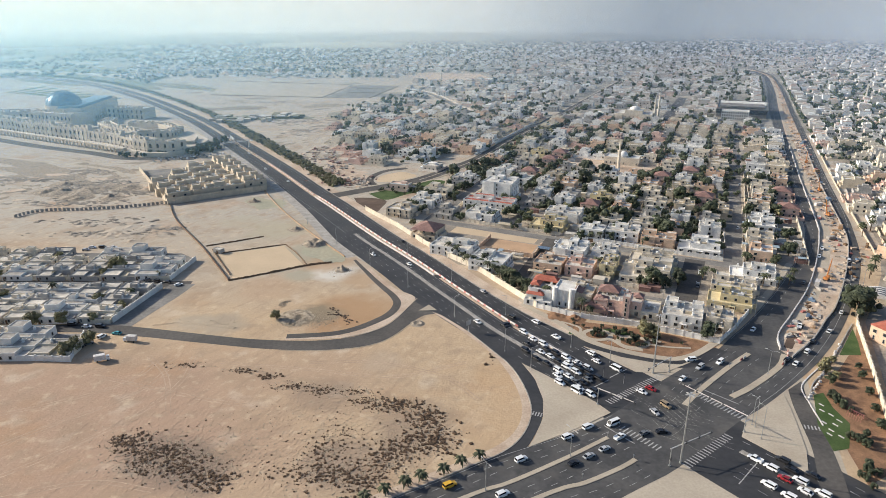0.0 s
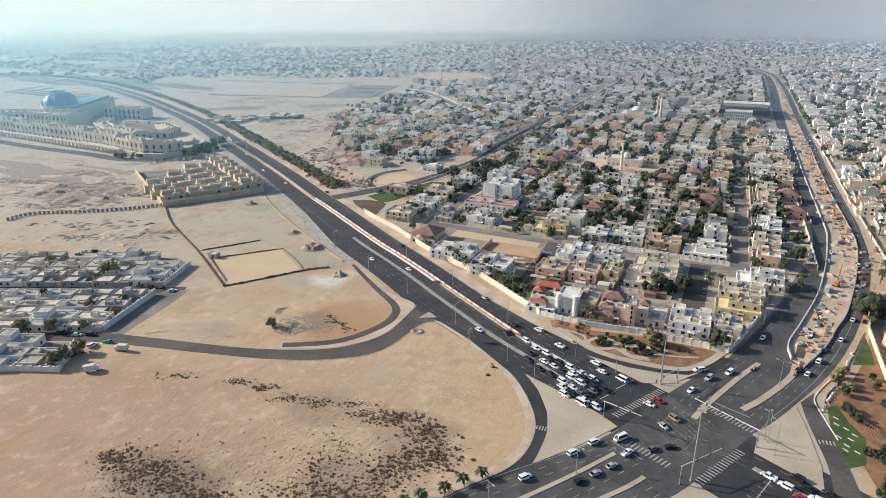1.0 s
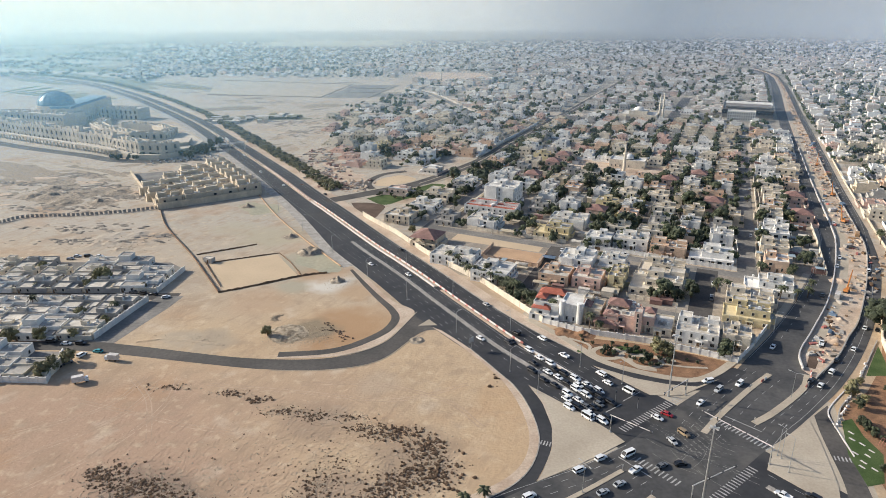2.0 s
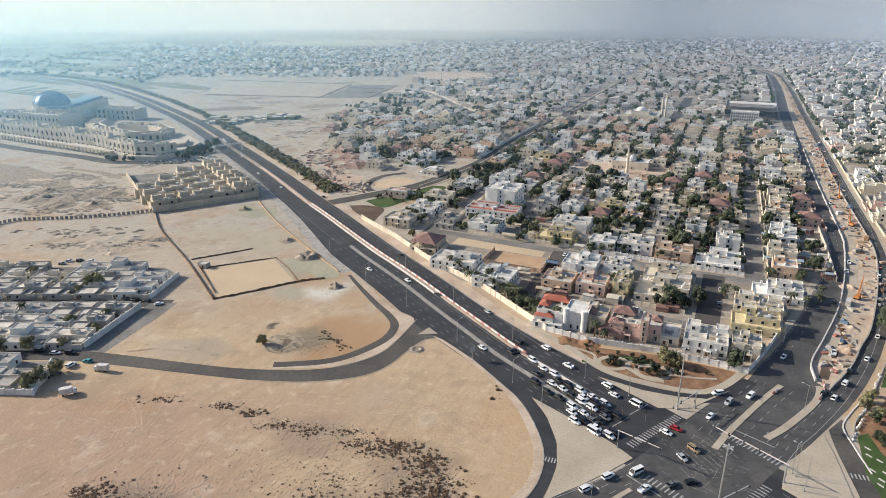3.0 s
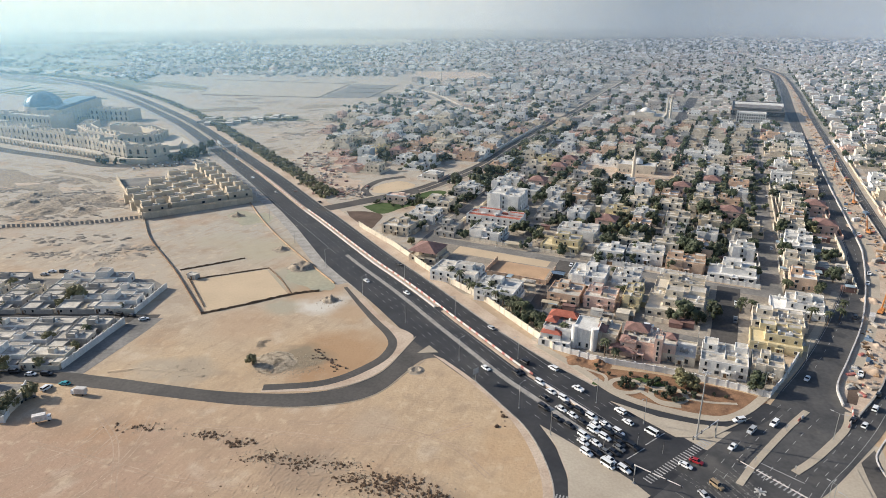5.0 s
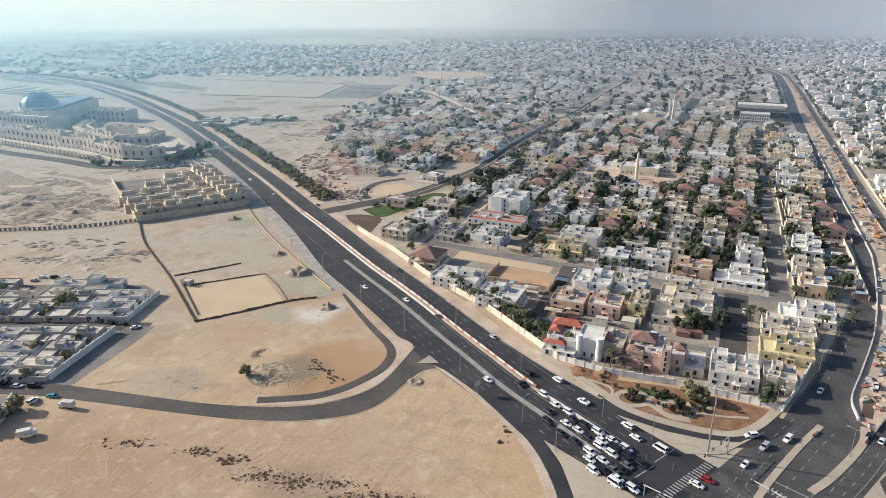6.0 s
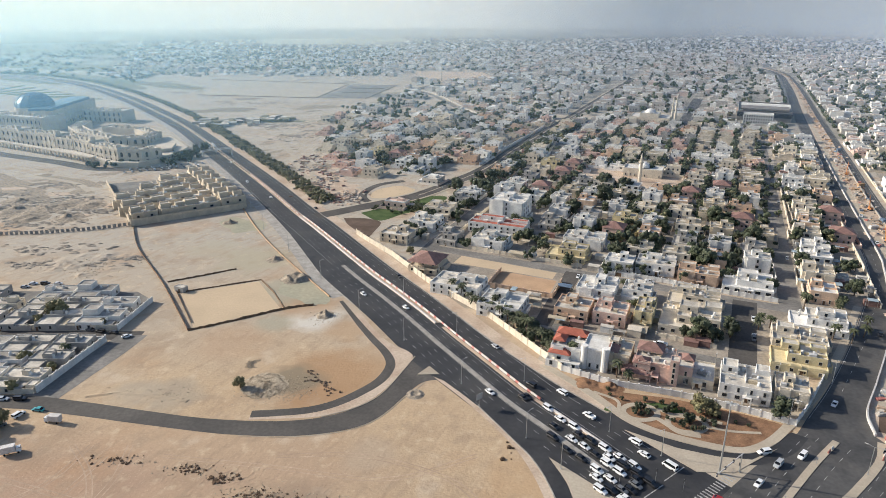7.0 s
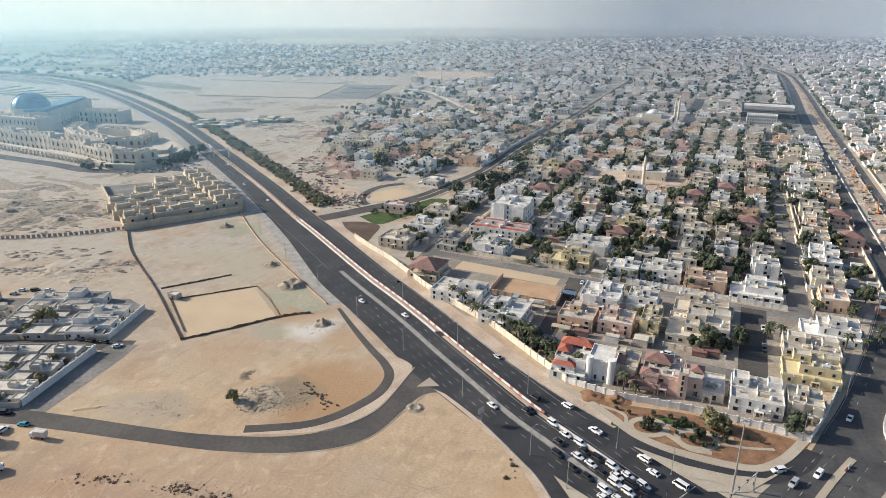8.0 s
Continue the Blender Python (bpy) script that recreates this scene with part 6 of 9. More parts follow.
for p, q, s in ((-58, 317, 1.0), (-53, 316, 0.8), (-46, 341, 0.7), (-63, 384, 1.0), (-60, 388, 0.9), (-15, 378, 1.1), (-2, 389, 1.0), (-1, 396, 0.9), (3, 393, 1.0), (-70, 412, 0.9),
                (-76, 433, 0.9), (-70, 434, 0.8), (30, 391, 1.0), (38, 391, 0.9), (44, 400, 1.0), (46, 408, 0.9), (20, 424, 1.0), (36, 424, 0.9)):
    x, y = R(p, q)
    plant(rnd.randrange(2), x, y, s, rnd.uniform(0, 360), True)
for p, q, kind in tree_spots:
    x, y = R(p, q)
    if kind == 3:
        far_trees.append((x, y))
    elif rnd.random() < 0.30:
        plant(rnd.randrange(2), x, y, rnd.uniform(0.7, 1.0), rnd.uniform(0, 360), True)
    else:
        plant(rnd.choice((0, 0, 1, 2, 5)), x, y, rnd.uniform(0.7, 1.1) * (1.25 if kind == 2 else 1), rnd.uniform(0, 360))
# big gardens trees in the district
for p, q in ((-140, 470), (-95, 500), (-60, 520), (-20, 470), (-25, 505), (-72, 470), (-80, 458), (-130, 540), (-30, 560), (-110, 580), (25, 540), (22, 482), (-150, 610), (-28, 462), (-36, 470), (-64, 478), (-6, 515),
             (30, 640), (-170, 560), (-232, 560), (-228, 600), (-300, 648), (-345, 640), (-60, 600), (-70, 610), (-55, 628), (-12, 600), (-90, 690), (-120, 625), (-105, 630), (-100, 622)):
    x, y = R(p + rnd.uniform(-3, 3), q + rnd.uniform(-3, 3))
    plant(rnd.choice((0, 2, 2)), x, y, rnd.uniform(1.1, 1.6), rnd.uniform(0, 360))
# verge palms beside the crossing road, and the park
for i in range(9):
    plant(2, -38 + i * 6.3 + rnd.uniform(-0.8, 0.8), 165.5 + i * 3.6 + rnd.uniform(-0.6, 0.6), 0.9, rnd.uniform(0, 360), True, label="young date palm on the sandy verge", group="verge palms")
for x, y, s, k in ((170, 258, 0.85, 3), (166, 253, 0.8, 4), (164, 244, 0.75, 1), (169, 248, 0.7, 3), (175, 262, 0.6, 3), (214, 310, 1.6, 2), (220, 314, 1.5, 2), (217, 320, 1.4, 2), (224, 322, 1.1, 0), (154, 204, 0.5, 1), (157, 207, 0.5, 1),
                   (180, 248, 0.6, 1), (175, 235, 0.6, 1), (170, 223, 0.6, 1), (166, 212, 0.7, 1), (147, 189, 0.5, 0), (183, 256, 0.5, 1)):
    plant(k, x, y, s, rnd.uniform(0, 360))
for i in range(34):
    t = rnd.uniform(0, 1)
    x, y = (159.5 + rnd.uniform(-1.5, 1.5), 222 + 12 * t) if i < 20 else ((151 + rnd.uniform(-3, 5), 203 + rnd.uniform(-3, 4)) if i < 26 else (140 + rnd.uniform(0, 12), 177 + rnd.uniform(0, 14)))
    plant(5, x, y, rnd.uniform(0.6, 1.0), rnd.uniform(0, 360), label="low rounded green shrub in the park", group="park shrubs")
for x, y in ((261, 372), (268, 382), (299, 448), (305, 448), (256, 366), (292, 436), (251, 360)):
    plant(rnd.randrange(2), x, y, 1.0, rnd.uniform(0, 360), True)
for p, q in ((110, 470), (118, 474), (104, 482), (128, 480), (108, 445), (113, 455), (120, 440)):
    x, y = R(p, q)
    plant(rnd.randrange(2), x, y, 1.0, rnd.uniform(0, 360), True)
# corner garden shrubs
for x, y, s in ((66, 300, .5), (74, 289, .9), (77, 291, .8), (75, 286.5, .6), (84, 284, .55), (88, 279, .95), (91, 281, .7), (94, 277, .55), (86, 289, .5), (97, 284, .5), (82, 291, .5), (100, 279, .6), (72.5, 287.5, .9), (77.5, 287, .9), (75, 291, 1.0), (84.5, 288, .8), (86.7, 289.4, .9), (89, 291, .9), (91.1, 281.6, 1.3), (92.5, 282.5, 1.1), (85.7, 282.2, .6), (91.5, 288.7, .7), (97.3, 282.2, .7), (95.4, 277.1, .6), (91.4, 276.5, .8), (100.5, 280.4, .8),
                (70, 297, .6), (79, 296, .7), (85, 294, .7), (90, 292, .6), (66, 304, .6), (104, 284, .5), (109, 281, .5), (113, 279, .5)):
    plant(5, x, y, s * 0.9, rnd.uniform(0, 360), label="clipped green garden shrub", group="corner garden shrubs")
plant(4, -85.5, 306, 0.8, 0, label="lone olive bush beside the hollow")
# palms of the low houses
plant(0, -172, 333, 0.9, 20, True)
plant(1, -216, 336, 0.9, 70, True)
# belt of trees along the highway and the many garden trees, past counting


def leaf_heap(gg, x, y, r, h, rnd, clumps=9, leaves=14, slot=0):
    for c in range(clumps):
        a, k = rnd.uniform(0, 2 * math.pi), rnd.uniform(0.2, 0.85)
        cc = Vector((x + math.cos(a) * r * k, y + math.sin(a) * r * k, h * rnd.uniform(0.4, 0.85)))
        cr = r * rnd.uniform(0.34, 0.6)
        core(gg, cc, cr * 0.82, rnd, slot)
        for j in range(leaves - 5):
            d = Vector((rnd.gauss(0, 1), rnd.gauss(0, 1), rnd.gauss(0, 0.9))).normalized()
            pnt = cc + d * cr * rnd.uniform(0.7, 1.0)
            u = Vector((rnd.gauss(0, 1), rnd.gauss(0, 1), rnd.gauss(0, 1))).normalized()
            w = d.cross(u).normalized() * 0.36
            u = (u + d * 0.3).normalized() * 0.6
            gg.add([pnt - w, pnt + w, pnt + w * 0.7 + u, pnt - w * 0.7 + u], [(0, 1, 2, 3)], slot)
    gg.tube((x, y, 0), (x, y, h * 0.6), 0.22, 0.12, 5, 1)


belt = offset(axis, -24.5)
i0 = min(range(len(belt)), key=lambda i: (belt[i] - Vector((-100, 575))).length)
i1 = min(range(len(belt)), key=lambda i: (belt[i] - Vector((-990, 1590))).length)
bn = normals(belt)
gg = Geo()
rnd = random.Random(32)
for i in range(i0, i1):
    for side in (-9, -4, 1):
        if i > i0 + 90 and side == 1:
            continue
        v = belt[i] + bn[i] * (side + rnd.uniform(-2, 2))
        leaf_heap(gg, v.x, v.y, rnd.uniform(2.2, 3.6), rnd.uniform(2.6, 5.2), rnd, 6, 11, rnd.choice((0, 2, 2)))
tagged(part("tree_belt", gg, ["leaf", "trunk", "leaf_dry"]), "dense dark green tree belt along the highway", "trees", "", "stuff")
gg = Geo()
rnd = random.Random(33)
for k in range(930):
    q = rnd.uniform(432, 980)
    p = rnd.choice((rnd.uniform(-190, 3), rnd.uniform(-190, 3), rnd.uniform(-190, 3), rnd.uniform(-185, 46), rnd.uniform(-226, -206), rnd.uniform(106, 200), rnd.uniform(-360, -272)))
    if 640 < q < 700 and -145 < p < -50 or p < -270 and q < 620 or p > 100 and q < 490 or 100 < p and q > 980:
        continue
    # trees stand in the gaps between the house rows
    p = round((p + 185 - 11) / 22.3) * 22.3 - 185 + 11 + rnd.uniform(-1.5, 1.5) if p > -200 and p < 3 else p
    x, y = R(p, q)
    for t in range(rnd.choice((1, 1, 1, 3))):
        leaf_heap(gg, x + t * rnd.uniform(-4, 4), y + t * rnd.uniform(-4, 4), rnd.uniform(2.0, 4.6), rnd.uniform(3.5, 8.5), rnd, 8, 13)
for k in range(95):        # big old trees that crowd the courtyards
    p, q = rnd.choice((rnd.uniform(-185, 0), rnd.uniform(-185, 0), rnd.uniform(22, 45), rnd.uniform(-226, -206), rnd.uniform(106, 190))), rnd.uniform(436, 900)
    if 630 < q < 705 and -150 < p < -45 or p > 100 and q < 490 or not free(p, q, 1.0):
        continue
    x, y = R(p, q)
    for t in range(rnd.randint(3, 8)):
        leaf_heap(gg, x + rnd.gauss(0, 3.5), y + rnd.gauss(0, 3.5), rnd.uniform(2.4, 4.2), rnd.uniform(5, 8.5), rnd, 8, 13, rnd.choice((0, 0, 0, 2)))
for k in range(230):
    p, q = rnd.uniform(-530, -272), rnd.uniform(590, 900)
    x, y = R(p, q)
    if y > 660 and x > west_edge(y) + 4:
        for t in range(rnd.choice((1, 2, 3))):
            leaf_heap(gg, x + t * rnd.uniform(-3, 3), y + t * rnd.uniform(-3, 3), rnd.uniform(1.8, 3.6), rnd.uniform(3.5, 7.0), rnd, 7, 12)
for k in range(26):
    leaf_heap(gg, -30 + rnd.gauss(0, 11), 562 + rnd.gauss(0, 9), rnd.uniform(1.4, 2.6), rnd.uniform(2, 4), rnd, 6, 12)
tagged(part("garden_trees", gg, ["leaf", "trunk", "leaf_dry"]), "dark green garden trees between the villas", "trees", "", "stuff")

# foliage too far to count
gg = Geo()
rnd = random.Random(8)


def clump(x, y, r, h):
    for k in range(3):
        a, s = rnd.uniform(0, 6.3), r * rnd.uniform(0.5, 0.8)
        cx, cy, cz = x + math.cos(a) * r * 0.5, y + math.sin(a) * r * 0.5, h * rnd.uniform(0.45, 0.7)
        gg.add([(cx + v.x * s * rnd.uniform(0.6, 1.2), cy + v.y * s * rnd.uniform(0.6, 1.2), max(0.0, cz + v.z * s * rnd.uniform(0.6, 1.2))) for v in iv], jf)


for x, y in far_trees:
    clump(x, y, rnd.uniform(2.2, 4.2) * (1.5 if y > 2300 else 1), rnd.uniform(4, 7))
for k in range(4600):
    y = rnd.uniform(1250, 4300)
    x = -rnd.uniform(0.08, 0.68) * y
    if built_up(x, y) and noise.noise(Vector((x * 0.004, y * 0.009, 5))) > 0.0:
        clump(x, y, rnd.uniform(2.5, 6), rnd.uniform(3, 7))
for k in range(3600):
    y = 850 + 3200 * rnd.random() ** 1.5
    x = rnd.uniform(-0.25, 0.68) * y
    if built_up(x, y) and noise.noise(Vector((x * 0.008, y * 0.008, 9))) > -0.05:
        clump(x, y, rnd.uniform(2.5, 6.0), rnd.uniform(4, 8))
for k in range(900):
    y = rnd.uniform(520, 1700)
    x = rnd.uniform(0.42, 0.70) * y
    if built_up(x, y):
        clump(x, y, rnd.uniform(2, 4.5), rnd.uniform(4, 8))
for k in range(60):
    x, y = rnd.choice(((-113, 1088), (-57, 1205), (-85, 1140), (-120, 1060), (-70, 1010), (-100, 900)))
    clump(x + rnd.gauss(0, 18), y + rnd.gauss(0, 25), rnd.uniform(3, 6), rnd.uniform(4, 8))
tagged(part("far_trees", gg, "far_leaf"), "dusty dark green trees among distant houses", "trees", "", "stuff")

# dry scrub on the sand lot
gg = Geo()
rnd = random.Random(9)


def scrub_at(x, y, s):
    """A low rounded lumpy tuft."""
    n, r = 7, s * 0.55
    turn = rnd.uniform(0, 6.3)
    lo = [(x + math.cos(turn + 6.283 * i / n) * r * rnd.uniform(0.8, 1.3), y + math.sin(turn + 6.283 * i / n) * r * rnd.uniform(0.8, 1.3), -0.02) for i in range(n)]
    mi = [(x + (a - x) * rnd.uniform(0.7, 1.05), y + (b - y) * rnd.uniform(0.7, 1.05), r * rnd.uniform(0.3, 0.6)) for a, b, c in lo]
    gg.add(lo + mi + [(x, y, r * rnd.uniform(0.5, 0.85))], [(i, (i + 1) % n, n + (i + 1) % n, n + i) for i in range(n)] + [(n + i, n + (i + 1) % n, 2 * n) for i in range(n)])
    for j in range(5):        # loose twigs
        a = rnd.uniform(0, 6.3)
        b0 = Vector((x + math.cos(a) * r * 0.7, y + math.sin(a) * r * 0.7, r * 0.3))
        u = Vector((math.cos(a), math.sin(a), rnd.uniform(0.2, 0.9))) * r * 0.7
        w = Vector((-math.sin(a), math.cos(a), 0)) * r * 0.22
        gg.add([b0 - w, b0 + w, b0 + u], [(0, 1, 2)])


PATCHES = ((-115, 204, 9, 7, 130, 0.75), (-102, 198, 12, 7, 190, 0.7), (-90, 190, 12, 7, 170, 0.7), (-79, 183, 9, 6, 110, 0.75), (-106, 189, 10, 5, 60, 0.5),
           (-30, 231, 9, 4, 70, 0.65), (-18, 227, 11, 5, 120, 0.8), (-7, 218, 9, 7, 120, 0.85), (-3, 206, 9, 9, 120, 0.9), (-14, 203, 10, 7, 110, 0.75), (-20, 194, 13, 8, 150, 0.7),
           (-42, 199, 8, 9, 90, 0.6), (-42, 186, 12, 8, 150, 0.7), (-28, 183, 12, 7, 130, 0.7), (-36, 210, 12, 8, 50, 0.5), (-64, 242, 9, 3.5, 70, 0.6), (-50, 239, 8, 3.5, 60, 0.6), (-35, 238, 8, 3, 36, 0.7),
           (-114, 259, 10, 3, 26, 0.7), (-88, 255, 9, 2.5, 36, 0.7), (-76, 250, 5, 2, 26, 0.9), (-62, 215, 30, 18, 50, 0.5), (-60, 190, 18, 8, 40, 0.7), (27, 206, 2, 9, 8, 1.5), (30.5, 226, 1.2, 14, 9, 1.5), (22, 262, 3, 5, 4, 1.2), (-62, 309, 8, 8, 8, 0.5))
for cx, cy, rx, ry, n, s in PATCHES:
    for k in range(int(n * 1.7)):
        x, y = cx + rnd.gauss(0, 0.5) * rx, cy + rnd.gauss(0, 0.5) * ry
        if y > 178 + 0.55 * x or x > 25:
            if not (x > 22 and y < 245):
                scrub_at(x, y, s * rnd.choice((0.35, 0.45, 0.6, 0.75, 0.95, 1.4)))
tagged(part("dry_scrub", gg, "scrub"), "dark dry scrub tufts on sandy ground", "scrub", "", "stuff")
# broken clods and stones in the rough patches
gg = Geo()
rnd = random.Random(10)
for cx, cy, rx, ry, n, s in PATCHES[:22] + ((-85, 200, 30, 14, 200, 1), (-70, 305, 12, 8, 300, 1), (-60, 372, 9, 8, 90, 1), (-300, 560, 60, 30, 400, 1), (-215, 440, 20, 16, 120, 1)):
    for k in range(int(n * 2)):
        x, y = cx + rnd.gauss(0, 0.6) * rx, cy + rnd.gauss(0, 0.6) * ry
        if y < 178 + 0.55 * x + 6:
            continue
        r = rnd.uniform(0.12, 0.42) * (1.5 if y > 400 else 1)
        pts = [(x + math.cos(a + rnd.uniform(-.3, .3)) * r * rnd.uniform(0.7, 1.3), y + math.sin(a) * r * rnd.uniform(0.7, 1.3), -0.02) for a in (0, 1.26, 2.5, 3.77, 5.0)]
        gg.add(pts + [(x + rnd.uniform(-.1, .1), y, r * rnd.uniform(0.5, 1.0))], [(i, (i + 1) % 5, 5) for i in range(5)])
tagged(part("clods", gg, "pale_stone"), "broken clods and stones on rough sandy ground", "stones", "", "stuff")

# wind-cut furrows in the open sand
gg = Geo()
rnd = random.Random(15)
for cx, cy, rx, ry, n, deg in ((-85, 200, 34, 17, 900, 66), (-60, 228, 24, 9, 300, 60), (-36, 232, 13, 8, 330, 38), (-22, 208, 18, 12, 420, 45), (-110, 225, 26, 14, 300, 58), (-72, 252, 14, 5, 160, 50), (-118, 302, 12, 4, 70, 10), (-45, 190, 24, 8, 260, 60)):
    for k in range(n):
        x, y = cx + rnd.gauss(0, 0.7) * rx, cy + rnd.gauss(0, 0.7) * ry
        if y < 178 + 0.55 * x + 8 or y > 266 and not 292 < y < 385:
            continue
        a, L, w, h = radians(deg + rnd.uniform(-24, 24)), rnd.uniform(0.5, 2.2) * (1 if y < 266 else 0.6), rnd.uniform(0.25, 0.7), rnd.uniform(0.03, 0.11) * (1 if y < 266 else 2.2)
        d, o = Vector((math.cos(a), math.sin(a), 0)), Vector((-math.sin(a), math.cos(a), 0))
        p0, bend = Vector((x, y, -0.01)), o * rnd.uniform(-0.4, 0.4)
        gg.add([p0 - d * L, p0 + o * w + bend, p0 + d * L, p0 - o * w + bend, p0 - d * L * 0.4 + bend * 0.7 + Vector((0, 0, h)), p0 + d * L * 0.4 + bend * 0.7 + Vector((0, 0, h * rnd.uniform(0.6, 1)))],
               [(0, 3, 4), (3, 2, 5, 4), (2, 1, 5), (1, 0, 4, 5)])
tagged(part("sand_furrows", gg, "sand"), "wind-cut sandy furrows on the open lot", "furrows", "", "stuff")
# pairs of wheel ruts across the open sand
gg = Geo()
level = 0.006
for pts in (((-170, 168), (-140, 196), (-120, 222), (-112, 246), (-114, 268)), ((-180, 185), (-150, 214), (-128, 236), (-120, 262)), ((-150, 250), (-120, 240), (-96, 232), (-70, 226)), ((-135, 268), (-120, 250), (-108, 222)),
            ((-190, 215), (-160, 228), (-135, 245), (-128, 268)), ((-60, 262), (-30, 262), (0, 250), (14, 232)), ((-100, 262), (-60, 256), (-20, 250), (10, 262)), ((-150, 172), (-120, 182), (-96, 178))):
    ln = spline(pts, 3)
    level += 0.004
    for off in (-0.9, 0.9):
        side = offset(ln, off)
        sheet(gg, offset(side, 0.22), offset(side, -0.22), level)
tagged(part("wheel_ruts", gg, "rut"), "pairs of paler wheel ruts across the sand", "ruts", "", "structure")
# ---- cars ----


def loft(gg, rows, slot=0):
    """Cross rows of points (each from left to right over the car), joined nose to tail."""
    k, n = len(rows), len(rows[0])
    gg.add([p for r in rows for p in r], [(i * n + j, i * n + j + 1, (i + 1) * n + j + 1, (i + 1) * n + j) for i in range(k - 1) for j in range(n - 1)]
           + [tuple(range(n - 1, -1, -1)), tuple(range((k - 1) * n, k * n))], slot)


def section(x, w, z0, z1, r=0.12):
    return [(x, -w / 2, z0), (x, -w / 2, z1 - r), (x, -w / 2 + r, z1), (x, w / 2 - r, z1), (x, w / 2, z1 - r), (x, w / 2, z0)]


CAR_KIND = {   # length, width, deck height, roof height, cabin from/to at its foot and at its roof
    "sedan": (4.8, 1.85, 0.95, 1.45, (-2.1, 1.15), (-1.25, 0.35)),
    "suv": (4.9, 1.98, 1.12, 1.85, (-2.40, 1.15), (-2.25, 0.55)),
    "pickup": (5.4, 1.95, 1.08, 1.82, (-0.6, 1.35), (-0.45, 0.75)),
    "van": (5.4, 2.0, 1.15, 2.3, (-2.65, 2.3), (-2.6, 1.5)),
}
wheel_g = Geo()
wheel_g.tube((0, -0.12, 0), (0, 0.12, 0), 0.36, 0.36, 12)
WHEEL = wheel_g.mesh("wheel", ["tyre"])
CAR = {}


def car(kind, colour):
    L, W, deck, top, foot, crest = CAR_KIND[kind]
    root = new({"sedan": "car", "suv": "suv", "pickup": "pickup_truck", "van": "minibus"}[kind])
    body, glass, roof = Geo(), Geo(), Geo()
    h = L / 2
    loft(body, [section(-h, W * 0.86, 0.42, deck - 0.12), section(-h + 0.25, W * 0.97, 0.28, deck), section(-h * 0.4, W, 0.25, deck), section(h * 0.35, W, 0.25, deck),
                section(h - 0.7, W * 0.97, 0.25, deck - 0.10), section(h - 0.15, W * 0.9, 0.3, deck - 0.25), section(h, W * 0.8, 0.4, deck - 0.35)])
    if kind == "pickup":
        body.box(-h + 0.1, -0.7, -W / 2 + 0.02, -W / 2 + 0.12, deck, deck + 0.3)
        body.box(-h + 0.1, -0.7, W / 2 - 0.12, W / 2 - 0.02, deck, deck + 0.3)
    tw = W * 0.80
    loft(glass, [section(foot[0], W * 0.94, deck - 0.05, deck + 0.02, 0.02), section(crest[0], tw, deck - 0.05, top - 0.06, 0.05),
                 section(crest[1], tw, deck - 0.05, top - 0.06, 0.05), section(foot[1], W * 0.94, deck - 0.05, deck + 0.02, 0.02)])
    roof.box(crest[0] - 0.05, crest[1] + 0.05, -tw / 2 - 0.02, tw / 2 + 0.02, top - 0.07, top, 0)
    for x in crest:
        for y in (-1, 1):
            f = foot[0] if x == crest[0] else foot[1]
            roof.tube((x, y * tw / 2, top - 0.05), (f, y * W * 0.47, deck), 0.06, 0.06, 4)
    part("body", body, "car_" + colour, root)
    part("cabin_glass", glass, "black_glass", root, "dark tinted glass")
    part("roof", roof, "car_" + colour, root)
    for x in (-h * 0.62, h * 0.62):
        for y in (-W / 2 + 0.08, W / 2 - 0.08):
            part("wheel", WHEEL, None, root, "", pose(x, y, 0.36))
    text = {"sedan": "saloon car", "suv": "tall estate car", "pickup": "pickup truck", "van": "minibus"}[kind]
    return tagged(root, f"{colour} {text} on the dark asphalt", "car" if kind != "van" else "minibus")


def park(kind, colour, x, y, deg, z=0.07, group="", label=""):
    m = pose(x, y, z, 0, 0, deg)
    if (kind, colour) in CAR:
        ob = copy_thing(CAR[kind, colour], m)
    else:
        ob = CAR[kind, colour] = car(kind, colour)
        ob.matrix_basis = m
    if group or label:
        tagged(ob, label, "", group)
    return ob


HW = -52.5   # heading down the highway towards the junction
QUEUE = [("suv", "white", 39.6, 290.3), ("sedan", "white", 43.1, 283.3), ("suv", "white", 47.5, 278.2), ("sedan", "white", 45.2, 271), ("sedan", "white", 48.9, 266.8), ("suv", "white", 56, 265.5), ("suv", "white", 54.8, 257.2),
         ("sedan", "white", 56.3, 260.4), ("sedan", "white", 60.1, 260.8), ("suv", "white", 63.9, 255.7), ("suv", "white", 58.1, 252.7), ("suv", "white", 50.6, 253.9), ("sedan", "white", 49.6, 250), ("sedan", "white", 54.1, 249.4),
         ("suv", "white", 49.6, 244), ("van", "white", 55.5, 237.4), ("sedan", "white", 56.9, 240), ("suv", "white", 60.6, 234.9), ("sedan", "black", 32.3, 298.9), ("sedan", "black", 39.9, 278.7), ("suv", "black", 38.5, 272.1),
         ("sedan", "black", 42.3, 264.7), ("sedan", "black", 46.5, 260.2), ("sedan", "black", 48.1, 273.6), ("suv", "black", 52, 269.5), ("suv", "black", 60.2, 256.3), ("sedan", "black", 62.7, 249.1), ("suv", "black", 63.8, 252),
         ("suv", "black", 66.9, 247.3), ("sedan", "grey", 61.8, 246.5), ("suv", "black", 53, 244), ("sedan", "black", 59.3, 244.3), ("suv", "black", 63.1, 236.6), ("sedan", "black", 51.9, 262), ("sedan", "grey", 56.5, 244.3)]
